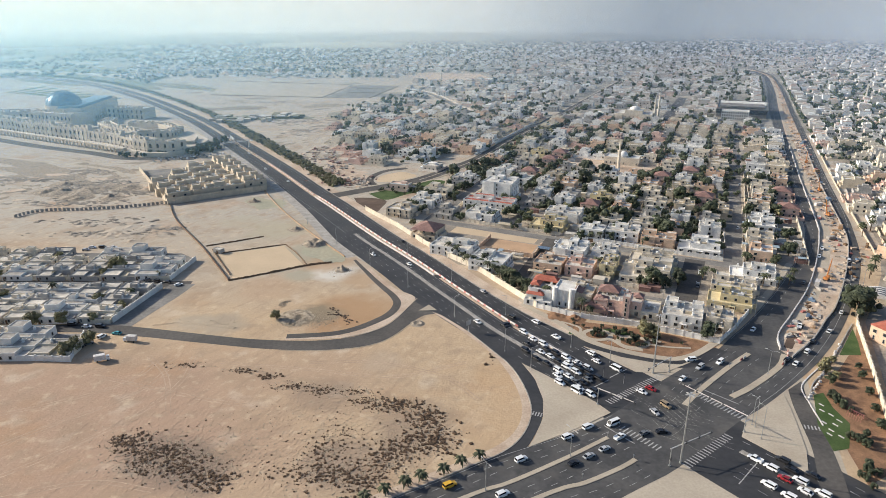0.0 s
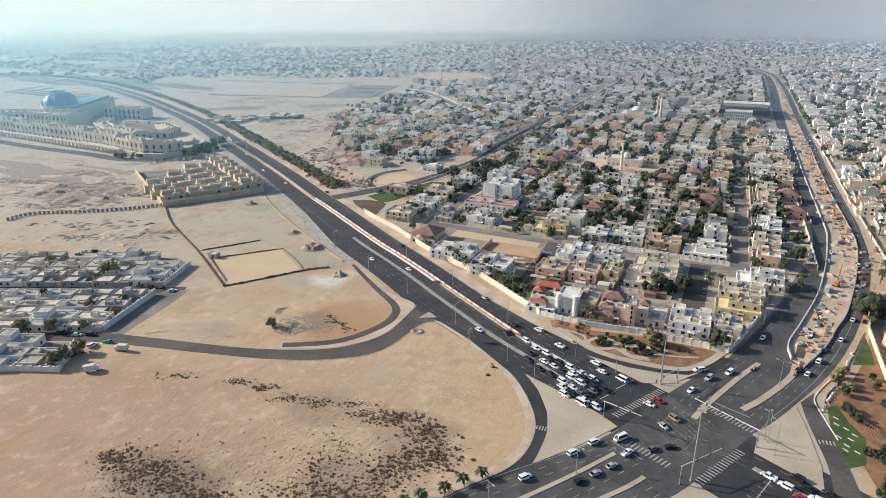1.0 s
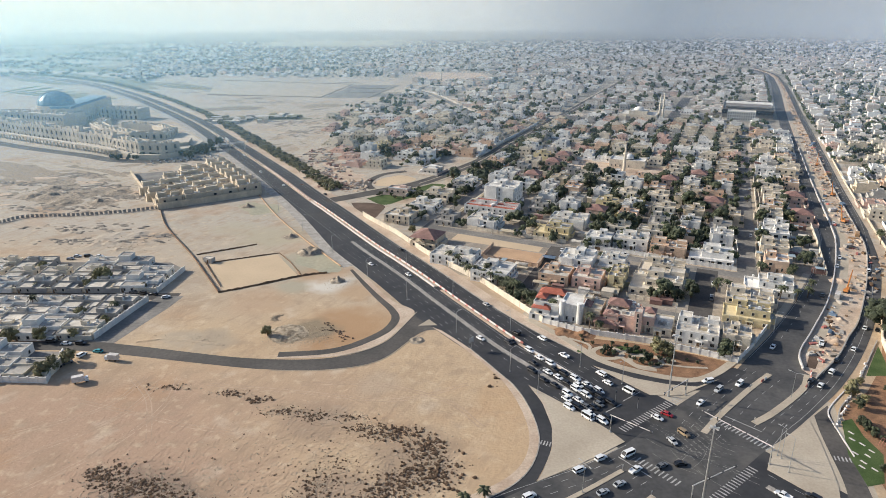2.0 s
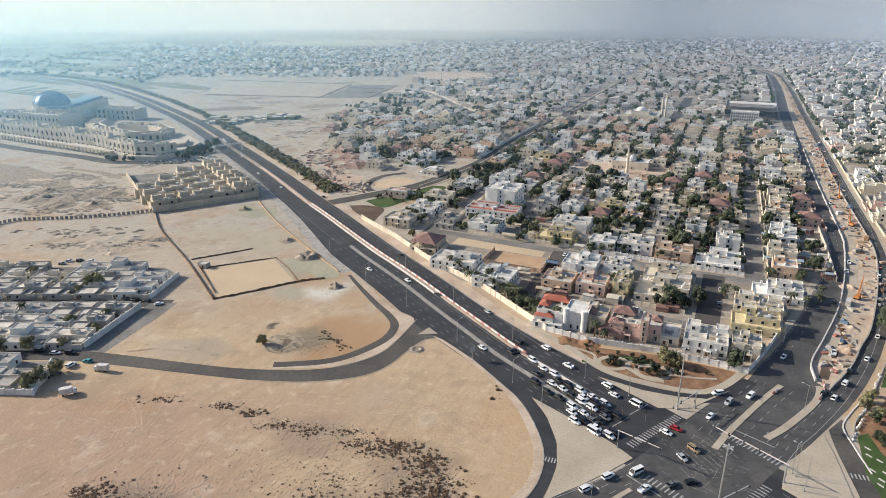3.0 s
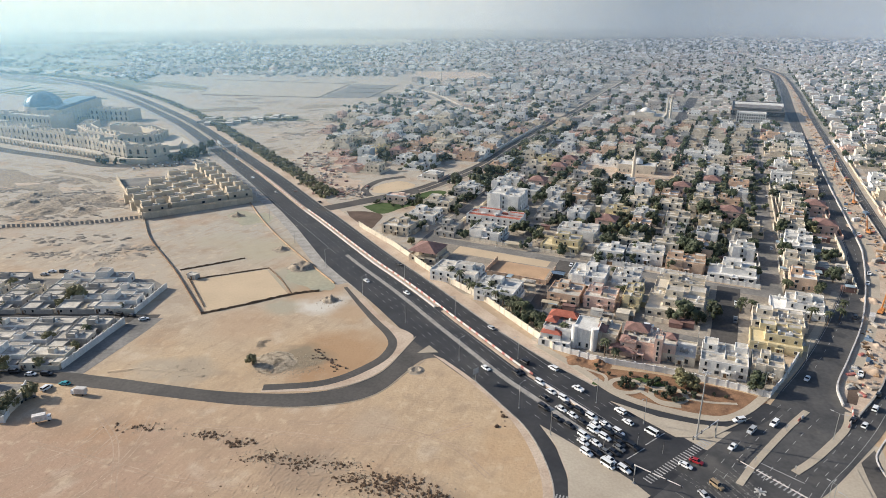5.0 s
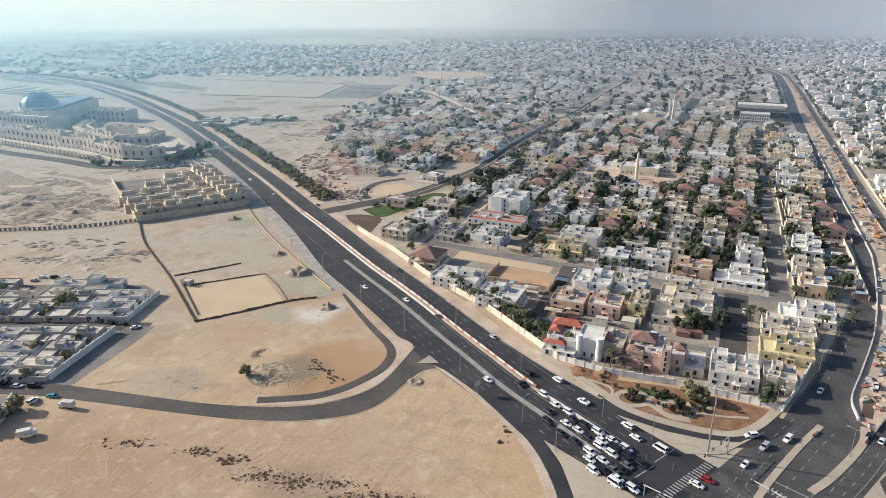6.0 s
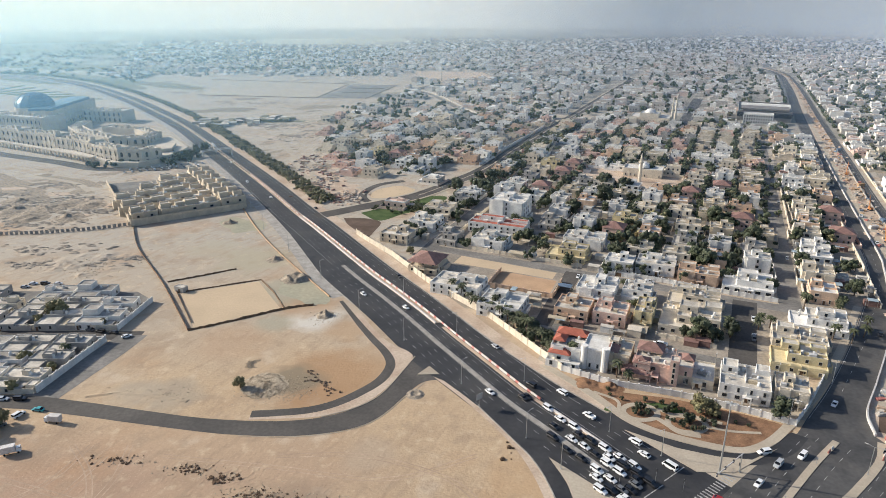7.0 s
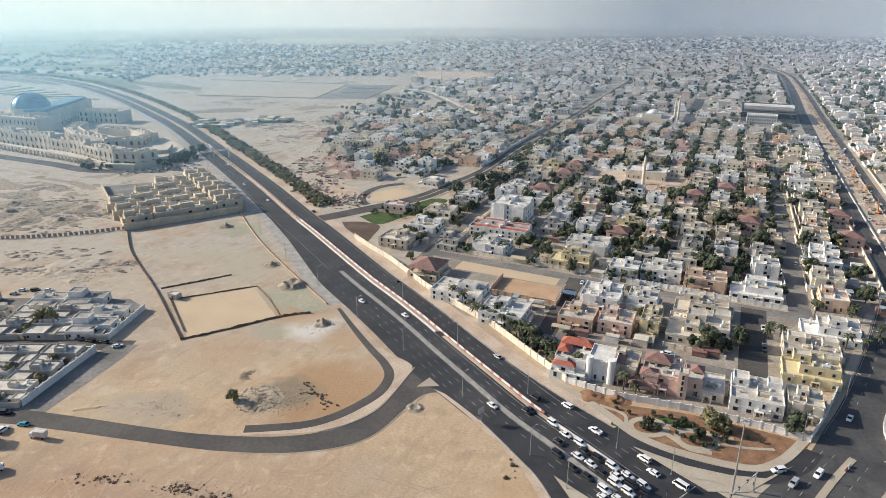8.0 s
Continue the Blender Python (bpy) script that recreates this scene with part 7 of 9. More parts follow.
for k, c, x, y in QUEUE:
    park(k, c, x, y, HW + ((x * 7) % 3 - 1), group="cars queueing at the junction")
for k, c, x, y, d in (("suv", "white", 46.9, 301.8, 127), ("pickup", "white", 54.5, 285.5, 127), ("suv", "white", 67.9, 269.5, 127), ("sedan", "white", 69, 262.3, 127), ("van", "white", 76, 255.8, 127),
                      ("suv", "black", 35, 307.5, 127), ("sedan", "silver", 22.5, 340.4, 125), ("sedan", "white", 17.5, 302, HW), ("sedan", "black", 30.5, 298, HW),
                      ("sedan", "white", -45, 399, HW), ("sedan", "white", -21, 382, HW), ("sedan", "black", -28, 425, 122), ("sedan", "white", -142, 590, 120), ("sedan", "white", -175, 640, -58),
                      ("sedan", "white", -212, 715, -58), ("suv", "white", -230, 790, 122), ("sedan", "black", -100, 560, 122), ("suv", "white", -262, 800, -58)):
    park(k, c, x, y, d, group="cars on the highway")
for k, c, x, y, d in (("sedan", "white", 82.3, 237, -45), ("sedan", "red", 86.8, 239.3, -40), ("sedan", "silver", 83.3, 222.4, -70), ("suv", "gold", 89.1, 227, -60), ("sedan", "black", 82, 209.6, 10), ("sedan", "grey", 75.2, 208.6, 30),
                      ("pickup", "white", 65.5, 206.3, 35), ("van", "white", 65, 214.6, -150), ("suv", "white", 55, 212.6, 31), ("suv", "white", 46.2, 206.4, 31), ("sedan", "silver", 58.3, 199.3, 31), ("sedan", "silver", 51.8, 195.3, 31),
                      ("sedan", "black", 45.6, 191.4, 31), ("suv", "white", 27.5, 193.3, 31), ("suv", "yellow", 2.2, 180, 31), ("suv", "white", 19.5, 175.6, 31), ("sedan", "white", 102.7, 247.3, 222), ("suv", "silver", 113.6, 256.8, 222),
                      ("suv", "white", 124.2, 261.3, 222), ("suv", "white", 111.7, 263.4, 190), ("sedan", "white", 153.3, 293.4, 228), ("suv", "white", 168.6, 271.2, 46), ("sedan", "white", 157.9, 260.3, 45), ("sedan", "black", 155.6, 263.8, 45),
                      ("sedan", "white", 190, 291.6, 48), ("sedan", "white", 222, 334, 54), ("sedan", "white", 208, 313, 52), ("sedan", "black", 213, 311, 52), ("sedan", "black", 176, 281, 47), ("suv", "white", 255, 388, 60), ("sedan", "black", 208, 352, 230),
                      ("pickup", "white", 110, 193.6, 128), ("suv", "white", 113.4, 188.8, 128), ("suv", "black", 119.3, 192.8, 128), ("sedan", "black", 119.9, 187.8, 128), ("sedan", "red", 115.5, 183.1, 128), ("suv", "white", 120.1, 182.1, 128), ("suv", "white", 108.5, 180.1, 128), ("sedan", "white", 119.1, 176.9, 128), ("suv", "white", 124.3, 175.7, 128), ("sedan", "black", 125.7, 184.9, 128), ("suv", "white", 112.5, 174.5, 128), ("sedan", "white", 128.5, 170, 128)):
    park(k, c, x, y, d, group="cars at the junction")
rnd = random.Random(3)
for k in range(15):     # parked along the streets
    p, q = rnd.choice(((-195, rnd.uniform(445, 640)), (9, rnd.uniform(430, 660)), (16, rnd.uniform(430, 660)), (rnd.uniform(-180, 0), 428), (rnd.uniform(-95, -15), 354), (-97, rnd.uniform(360, 420)), (-4, rnd.uniform(360, 415)), (64, rnd.uniform(450, 700))))
    x, y = R(p, q)
    park(rnd.choice(("sedan", "suv", "suv", "pickup")), rnd.choice(("white", "white", "silver", "black", "grey")), x, y, -23.3 + (90 if p in (-195, 9, 16, -97, -4, 64) else 0) + rnd.choice((0, 180)), group="cars parked in the streets")
park("sedan", "teal", -159.5, 289.5, 170, group="cars at the low houses", label="teal taxi saloon on the side lane")
for k, c, x, y, d in (("suv", "black", -186, 299, 5), ("sedan", "white", -178, 297, 0), ("suv", "black", -171, 297, 0), ("sedan", "grey", -168, 279, 40), ("suv", "black", -171, 275, 40), ("sedan", "grey", -174, 271, 40), ("suv", "grey", -176, 267, 40), ("suv", "white", -165, 286, 70),
                      ("sedan", "white", -152, 350, 30), ("sedan", "black", -160, 354, 160), ("suv", "black", -167, 355, 160), ("sedan", "grey", -173, 357, 160), ("sedan", "white", -233, 413, 10), ("suv", "black", -226, 413, 10), ("sedan", "silver", -235, 408.5, 10), ("sedan", "white", -219, 413, 10)):
    park(k, c, x, y, d, z=0.06, group="cars at the low houses")


def box_truck(x, y, deg):
    root = place("box_truck", x, y, 0.06, deg)
    a, b, c = Geo(), Geo(), Geo()
    a.box(-3.2, 1.4, -1.1, 1.1, 1.0, 3.2)
    a.box(-3.22, 1.42, -1.14, 1.14, 3.1, 3.24)
    b.box(1.55, 3.1, -1.0, 1.0, 0.5, 2.2, 0, 0.12)
    b.box(-3.2, 3.0, -0.5, 0.5, 0.5, 0.75)
    c.box(2.3, 3.04, -0.9, 0.9, 1.45, 2.05)
    part("cargo_box", a, "white_plastic", root)
    part("cab", b, "car_white", root)
    part("windscreen", c, "black_glass", root)
    for wx in (-2.1, 2.2):
        for wy in (-0.95, 0.95):
            part("wheel", WHEEL, None, root, "", pose(wx, wy, 0.36))
    return tagged(root, "white box truck parked on bare sand", "truck", "box trucks")


box_truck(-149.5, 282, 172)
box_truck(-154, 263.5, 25)

# ---- lamps and signals ----


def street_lamp(x, y, deg, h=11.3, double=False, group="street lamps"):
    root = place("street_lamp", x, y, 0.0, deg)
    gg = Geo()
    gg.tube((0, 0, 0), (0, 0, 0.4), 0.3, 0.3, 8)
    gg.tube((0, 0, 0.4), (0, 0, h), 0.14, 0.08, 8)
    part("pole", gg, "steel", root)
    for s in ((1, -1) if double else (1,)):
        gg = Geo()
        gg.tube((0, 0, h - 0.1), (s * 2.0, 0, h + 0.35), 0.06, 0.05, 6)
        arm = part("arm", gg, "steel", root)
        gg = Geo()
        gg.box(s * 2.5 - 0.55, s * 2.5 + 0.55, -0.18, 0.18, h + 0.28, h + 0.44, 0, 0.05)
        part("lamp_head", gg, "ac", arm)
    return tagged(root, "galvanised street lamp with " + ("two arms" if double else "one arm") + " beside the road", "street lamp", group)


def high_mast(x, y, h=28.0):
    root = place("high_mast", x, y)
    gg = Geo()
    gg.tube((0, 0, 0), (0, 0, 0.6), 0.55, 0.5, 10)
    gg.tube((0, 0, 0.6), (0, 0, h), 0.36, 0.16, 10)
    part("mast", gg, "steel", root)
    gg = Geo()
    gg.tube((0, 0, h - 0.5), (0, 0, h), 0.5, 0.5, 10)
    head = part("head_frame", gg, "steel", root)
    for k in range(6):
        a = k * math.pi / 3
        gg = Geo()
        gg.turned(math.cos(a) * 1.1, math.sin(a) * 1.1, 1.0, 0.5, h - 0.45, h - 0.15, a)
        part("floodlight", gg, "ac", head)
    return tagged(root, "tall steel lighting mast with a ring of floodlights", "light mast", "lighting masts")


high_mast(91.6, 252.7)
high_mast(83.2, 192.1)
for i, (x, y, d, dbl) in enumerate(((6, 309, 38, 0), (28.7, 272.2, 38, 0), (-20, 347, 38, 0), (-45, 380, 38, 0), (-72, 421, 38, 0), (-100, 465, 38, 0), (-128, 512, 38, 0), (38.5, 255, 20, 0), (60, 276, -142, 0), (32.5, 311, -142, 0),
                                    (5, 354, -142, 0), (-23, 398, -142, 0), (75, 262, -142, 0), (45.2, 195.7, 120, 1), (14, 178, 120, 1), (141.5, 252, 140, 1), (128.7, 280.5, -50, 0), (161, 309, -45, 0), (190, 345, -40, 0), (219, 383, -35, 0), (118, 214.5, 40, 0),
                                    (-150, 560, 38, 0), (-185, 620, 38, 0), (-220, 680, 38, 0), (118.5, 213, 130, 0), (240, 348, 140, 0), (213, 309, 140, 0))):
    street_lamp(x, y, d, 11.3 if i < 24 else 12.5, bool(dbl))
street_lamp(117.5, 205.5, 130, 14)
for p, q in ((-20, 344), (-60, 347), (5, 345), (-100, 430), (-150, 433), (20, 470), (20, 520)):
    x, y = R(p, q)
    street_lamp(x, y, -113, 7.0, group="small street lamps")


def signal_gantry(x, y, deg, reach, h=7.4, heads=3):
    root = place("traffic_signal", x, y, 0.2, deg)
    gg = Geo()
    gg.tube((0, 0, 0), (0, 0, h), 0.22, 0.18, 8)
    gg.box(-0.35, 0.35, -0.35, 0.35, 0, 0.3)
    part("post", gg, "steel", root)
    gg = Geo()
    gg.tube((-0.5, 0, h - 0.2), (reach, 0, h + 0.1), 0.2, 0.14, 8)
    part("boom", gg, "white_plastic", root)
    for k in range(heads):
        gg = Geo()
        u = reach * (0.35 + 0.62 * k / max(1, heads - 1))
        gg.box(u - 0.22, u + 0.22, -0.2, 0.2, h - 0.75, h + 0.5)
        hd = part("signal_head", gg, "dark_steel", root)
        gg = Geo()
        for j in range(3):
            gg.tube((u, -0.2, h - 0.5 + j * 0.38), (u, -0.32, h - 0.5 + j * 0.38), 0.14, 0.16, 8)
        part("signal_hood", gg, "dark_steel", hd)
    gg = Geo()
    gg.box(-0.25, 0.25, -0.42, -0.18, 2.4, 3.5)
    part("signal_head", gg, "dark_steel", root)
    return tagged(root, "steel traffic signal post with long overhead boom", "traffic signal", "junction signals")


signal_gantry(62, 228.5, -42, 16)
signal_gantry(113, 209.9, 128, 27, heads=4)
signal_gantry(78.7, 190.3, 28, 20)
signal_gantry(98.8, 253.5, -140, 17)


def sign_post(x, y, deg, h, w, hh, mat, label):
    root = place("road_sign", x, y, 0.0, deg)
    gg = Geo()
    gg.tube((0, 0, 0), (0, 0, h + hh), 0.08, 0.08, 6)
    part("post", gg, "steel", root)
    gg = Geo()
    gg.box(-w / 2, w / 2, -0.12, -0.06, h, h + hh)
    part("sign_plate", gg, mat, root)
    return tagged(root, label, "road sign", "road signs")


sign_post(12.5, 291.5, 38, 4.0, 3.0, 2.6, "ac", "grey square billboard on a post beside the highway")
for x, y in ((107, 239), (127, 257.5), (61, 206.5), (67, 193.5), (118.5, 234.3), (47, 183.4)):
    sign_post(x, y, 30, 2.0, 0.7, 0.7, "white_plastic", "small round keep-side sign on a median")
for x, y in ((69, 249), (76.5, 244), (56, 246)):
    sign_post(x, y, 30, 4.0, 0.4, 1.0, "dark_steel", "slim signal post at the stop line")

# gantry over the highway, far out
root = place("sign_gantry", -239, 755, 0, -62)
gg = Geo()
for u in (-21, 0.0):
    gg.box(u - 0.5, u + 0.5, -0.5, 0.5, 0, 8.5)
part("gantry_leg", gg, "steel", root)
gg = Geo()
gg.box(-21.5, 0.5, -0.6, 0.6, 7.4, 9.0)
part("gantry_beam", gg, "steel", root)
gg = Geo()
gg.box(-18, -4, -0.9, -0.65, 7.0, 10.0)
part("sign_plate", gg, "ac", root)
tagged(root, "grey steel sign gantry spanning one carriageway", "sign gantry")

# ---- barriers and walls ----
gg = Geo()
gg.add([(-0.95, -0.3, 0), (0.95, -0.3, 0), (0.95, 0.3, 0), (-0.95, 0.3, 0), (-0.95, -0.12, 0.95), (0.95, -0.12, 0.95), (0.95, 0.12, 0.95), (-0.95, 0.12, 0.95)],
       [(4, 5, 6, 7), (0, 1, 5, 4), (1, 2, 6, 5), (2, 3, 7, 6), (3, 0, 4, 7)])
UNIT = {"red": gg.mesh("barrier_red", ["red_plastic"]), "white": gg.mesh("barrier_white", ["white_plastic"])}


def barrier_run(name, line, label, pattern=("red", "white"), limit=150, z=0.22):
    root = place(name, line[0].x, line[0].y)
    total = sum((b - a).length for a, b in zip(line, line[1:]))
    n = min(limit, int(total / 2.0))
    pts = resample(line, n + 1)
    for i in range(n):
        a, b = pts[i], pts[i + 1]
        m = (a + b) / 2 - pts[0]
        part("barrier_unit", UNIT[pattern[i % len(pattern)]], None, root, "", pose(m.x, m.y, z, 0, 0, math.degrees(math.atan2(b.y - a.y, b.x - a.x))))
    return tagged(root, label, "barrier")


ci = min(range(len(axis)), key=lambda i: (axis[i] - Vector((38, 300))).length)
ce = min(range(len(axis)), key=lambda i: (axis[i] - Vector((-110, 545))).length)
fi = min(range(len(axis)), key=lambda i: (axis[i] - Vector((-2, 354))).length) + 2
barrier_run("barrier", offset(axis[ci:ce], -1.4), "row of red and white plastic barriers on the median", ("red", "white", "white", "red", "white", "white", "white"))
g = Geo()
bar(g, offset(axis[fi:ce], 1.4), 0.8, 0.2, 0.95)
tagged(part("concrete_barrier", g, "white_plastic"), "long pale concrete barrier beside the plastic ones", "barrier")
# beyond them the barrier runs on as one long line of worn units
g = Geo()
far_line = resample(axis[ce:-70], int(sum((b - a).length for a, b in zip(axis[ce:-71], axis[ce + 1:-70])) / 2.2))
for k, (a, b) in enumerate(zip(far_line, far_line[1:])):
    d = b - a
    g.turned((a.x + b.x) / 2, (a.y + b.y) / 2, d.length * 0.93, 0.6, 0.22, 0.72, math.atan2(d.y, d.x), 0 if k % 3 == 0 else 1)
    g.turned((a.x + b.x) / 2, (a.y + b.y) / 2, d.length * 0.93, 0.25, 0.72, 1.12, math.atan2(d.y, d.x), 0 if k % 3 == 0 else 1)
tagged(part("barrier_line", g, ["red_plastic", "white_plastic"]), "long line of red and white barriers on the far median", "barrier", "", "stuff")


def sign_gantry(a, b, h):
    """A steel sign bridge over one carriageway."""
    a, b = Vector(a), Vector(b)
    d = b - a
    root = place("sign_gantry", a.x, a.y, 0.1, math.degrees(math.atan2(d.y, d.x)))
    L = d.length
    for x in (0, L):
        gg = Geo()
        gg.box(x - 0.45, x + 0.45, -0.45, 0.45, 0, h)
        gg.box(x - 0.9, x + 0.9, -0.9, 0.9, 0, 0.6)
        part("post", gg, "steel", root)
    gg = Geo()
    gg.box(-0.6, L + 0.6, -0.5, 0.5, h, h + 0.5)
    gg.box(-0.6, L + 0.6, -0.5, 0.5, h + 1.3, h + 1.7)
    for k in range(int(L / 2)):
        gg.box(k * 2 + 0.4, k * 2 + 0.6, -0.5, 0.5, h + 0.5, h + 1.3)
    part("beam", gg, "steel", root)
    return tagged(root, "grey steel sign bridge over the far carriageway", "sign gantry")


sign_gantry((-246, 735), (-222, 752), 7.0)
g = Geo()
bar(g, axis[cut + 3:ci], 0.7, 0.2, 1.0)
tagged(part("concrete_barrier", g, "white_plastic"), "white concrete barrier on the highway median", "barrier")
wl = spline(works_l[:9], 3)
g = Geo()
bar(g, wl, 0.6, 0.0, 1.3)
tagged(part("concrete_barrier", g, "white_plastic"), "pale concrete barrier along the road works", "barrier")
g = Geo()
wr = spline(works_r[:9], 3)
bar(g, wr, 0.6, 0.0, 1.1)
tagged(part("concrete_barrier", g, "concrete"), "grey concrete barrier along the road works", "barrier")
barrier_run("barrier", V((151, 259), (157, 266), (160, 272)), "red and white plastic barriers at the works mouth", limit=10)
g = Geo()
bar(g, spline([(145, 214), (147.5, 228), (150, 240), (156, 247.5), (168, 258.5)], 3), 0.5, 0.0, 0.3)
tagged(part("kerb_park", g, "white_plastic"), "white kerb beside the park", "kerb", "", "structure")
barrier_run("barrier", V((134, 263), (138, 266.5)), "red and white plastic barriers on the median nose", limit=4)


def panel_wall(name, line, h, mat, label, bay=5.0):
    """A garden wall of panels between piers; each panel and pier is a piece."""
    root = place(name, line[0].x, line[0].y)
    total = sum((b - a).length for a, b in zip(line, line[1:]))
    n = max(1, int(total / bay))
    pts = resample(line, n + 1)
    L = total / n
    a = Geo()
    a.box(-L / 2, L / 2, -0.12, 0.12, 0, h)
    a.box(-L / 2, L / 2, -0.2, 0.2, h, h + 0.14)
    pm = a.mesh("panel", [mat])
    b = Geo()
    b.box(-0.28, 0.28, -0.28, 0.28, 0, h + 0.35)
    b.box(-0.36, 0.36, -0.36, 0.36, h + 0.35, h + 0.5)
    pr = b.mesh("pier", [mat])
    for i in range(n):
        u, v = pts[i], pts[i + 1]
        m = (u + v) / 2 - pts[0]
        deg = math.degrees(math.atan2(v.y - u.y, v.x - u.x))
        part("panel", pm, None, root, "", pose(m.x, m.y, 0, 0, 0, deg))
        part("pier", pr, None, root, "", pose(u.x - pts[0].x, u.y - pts[0].y, 0, 0, 0, deg))
    return tagged(root, label, "wall")


panel_wall("garden_wall", V((-61, 500), (-54, 488.4), (-33.3, 457.7), (-11, 417), (0, 400.3), (21.9, 371), (36.5, 343.8), (49.6, 319.8)), 3.4, "wall_cream", "cream panelled garden wall beside the highway")
panel_wall("garden_wall", V((49.6, 319.8), (68.3, 308), (95.2, 298.5), (118, 287), (131, 279.5)), 2.6, "wall_white", "white garden wall with piers above the corner garden", 4.0)
panel_wall("garden_wall", V((131, 279.5), (146, 296), (166, 321)), 2.6, "wall_white", "white boundary wall beside the crossing road", 4.0)
panel_wall("garden_wall", V((166, 205), (171.3, 217.4), (189.9, 258), (208.1, 299.9), (222, 322)), 3.0, "wall_cream", "cream boundary wall behind the park")
panel_wall("garden_wall", V(R(-47, 362), R(-20, 360)), 2.0, "wall_cream", "low cream wall on the front street", 4.0)
panel_wall("garden_wall", V(R(-92, 433), R(-50, 431), R(-16, 428), R(8, 427)), 2.4, "wall_white", "white street wall with piers", 4.0)
panel_wall("garden_wall", V(R(-141, 410), R(-141, 386), R(-103, 385), R(-104, 409)), 2.6, "wall_peach", "peach wall round the sand court", 4.0)
panel_wall("garden_wall", V(R(-188, 440), R(-150, 437), R(-122, 436), R(-98, 435)), 2.2, "wall_cream", "cream street wall with piers", 4.0)
panel_wall("garden_wall", V(R(-189, 442), R(-190, 500), R(-190, 560)), 2.4, "wall_cream", "cream side wall along a street", 8.0)
panel_wall("garden_wall", V(R(-247.5, 662), R(-248, 760), R(-246, 900)), 2.4, "wall_white", "white wall along the district road", 8.0)
panel_wall("garden_wall", V(R(21, 432), R(21, 500), R(20, 600), R(19, 690)), 2.4, "wall_cream", "cream side wall along the long street", 9.0)
panel_wall("garden_wall", V(R(57, 440), R(57, 500), R(55, 600), R(54, 690)), 2.4, "wall_cream", "cream back wall beside the crossing road", 9.0)
panel_wall("garden_wall", V(R(98, 470), R(96.5, 560), R(95, 680), R(95, 800)), 1.7, "wall_beige", "beige wall beside the far carriageway", 9.0)

# ---- sand lots on the west side ----


def ridge(name, line, w, h, mat, label, seed):
    """A low heaped bank with an uneven crest."""
    rnd = random.Random(seed)
    l, r = offset(line, w / 2), offset(line, -w / 2)
    n = len(line)
    gg = Geo()
    top = [(p.x + rnd.uniform(-.2, .2) * w, p.y + rnd.uniform(-.2, .2) * w, h * rnd.uniform(0.6, 1.2)) for p in line]
    gg.add([(p.x, p.y, 0.0) for p in l] + top + [(p.x, p.y, 0.0) for p in r],
           [f for i in range(n - 1) for f in ((n + i, n + i + 1, i + 1, i), (2 * n + i, 2 * n + i + 1, n + i + 1, n + i))])
    return tagged(part(name, gg, mat), label, "bank")


ridge("sand_bank", spline([(-125.6, 356.8), (-104, 369), (-84, 381.2), (-70, 386)], 2), 1.8, 1.0, "wood", "dark low bank along the pitch", 1)
ridge("sand_bank", spline([(-84, 381.2), (-94, 401), (-105.9, 419.7)], 2), 1.0, 0.5, "wood", "dark low bank along the pitch", 2)
ridge("sand_bank", spline([(-105.9, 419.7), (-128, 410), (-147.5, 401.2)], 2), 1.0, 0.6, "wood", "dark low bank along the pitch", 3)
ridge("sand_bank", spline([(-158.4, 416.3), (-140, 427), (-125.3, 436.1)], 2), 1.4, 0.8, "wood", "dark low bank on the sand", 4)
ridge("sand_bank", spline([(-104, 296), (-120, 300), (-135, 302), (-146, 299.5)], 2), 3.0, 0.35, "sand", "low sandy bank beside the lane", 6)


def fence_run(name, line, h, mat, label, bay=3.0, gap=0.15):
    root = place(name, line[0].x, line[0].y)
    total = sum((b - a).length for a, b in zip(line, line[1:]))
    n = max(1, int(total / bay))
    pts = resample(line, n + 1)
    a = Geo()
    a.box(-bay / 2 + gap, bay / 2 - gap, -0.05, 0.05, 0.05, h)
    a.tube((-bay / 2, 0, 0), (-bay / 2, 0, h + 0.2), 0.06, 0.06, 5)
    pm = a.mesh("fence_panel", [mat])
    for i in range(n):
        u, v = pts[i], pts[i + 1]
        m = (u + v) / 2 - pts[0]
        part("fence_panel", pm, None, root, "", pose(m.x, m.y, 0, 0, 0, math.degrees(math.atan2(v.y - u.y, v.x - u.x))))
    return tagged(root, label, "fence")


fence_run("site_fence", spline([(-224, 519.6), (-249.7, 508), (-282, 500), (-315.5, 495.7), (-326, 480)], 3), 2.4, "concrete", "row of grey fence panels across the sand", 3.2, 0.5)
fence_run("site_fence", spline([(-221.9, 516.3), (-205, 482), (-191.8, 460.1), (-166.5, 423.1), (-154.4, 404.3), (-125.6, 356.8)], 3), 1.4, "wood", "long leaning site fence across the sand", 3.0)
fence_run("site_fence", spline([(-152, 409), (-127, 365)], 3), 1.0, "wood", "second site fence beside the pitch", 3.0)
pl = spline([(-158, 565), (-153.7, 554.9), (-133, 512), (-112.1, 473.9), (-88.1, 434.9), (-63, 396)], 3)
root = place("pipeline", pl[0].x, pl[0].y)
for a, b in zip(pl, pl[1:]):
    g = Geo()
    g.tube((a.x - pl[0].x, a.y - pl[0].y, 0.42), (b.x - pl[0].x, b.y - pl[0].y, 0.42), 0.44, 0.42, 8)
    part("pipe_length", g, "pipe", root)
tagged(root, "orange brown pipeline laid beside the highway", "pipe")
root = place("shed", -146, 404, 0, -25)
gg = Geo()
gg.block(-3, 3, -2, 2, 0, 2.8, 0.3)
part("wall", gg, ["wall_grey", "roof_flat"], root)
part("door", DOOR, None, root, "", pose(0.5, -2, 0))
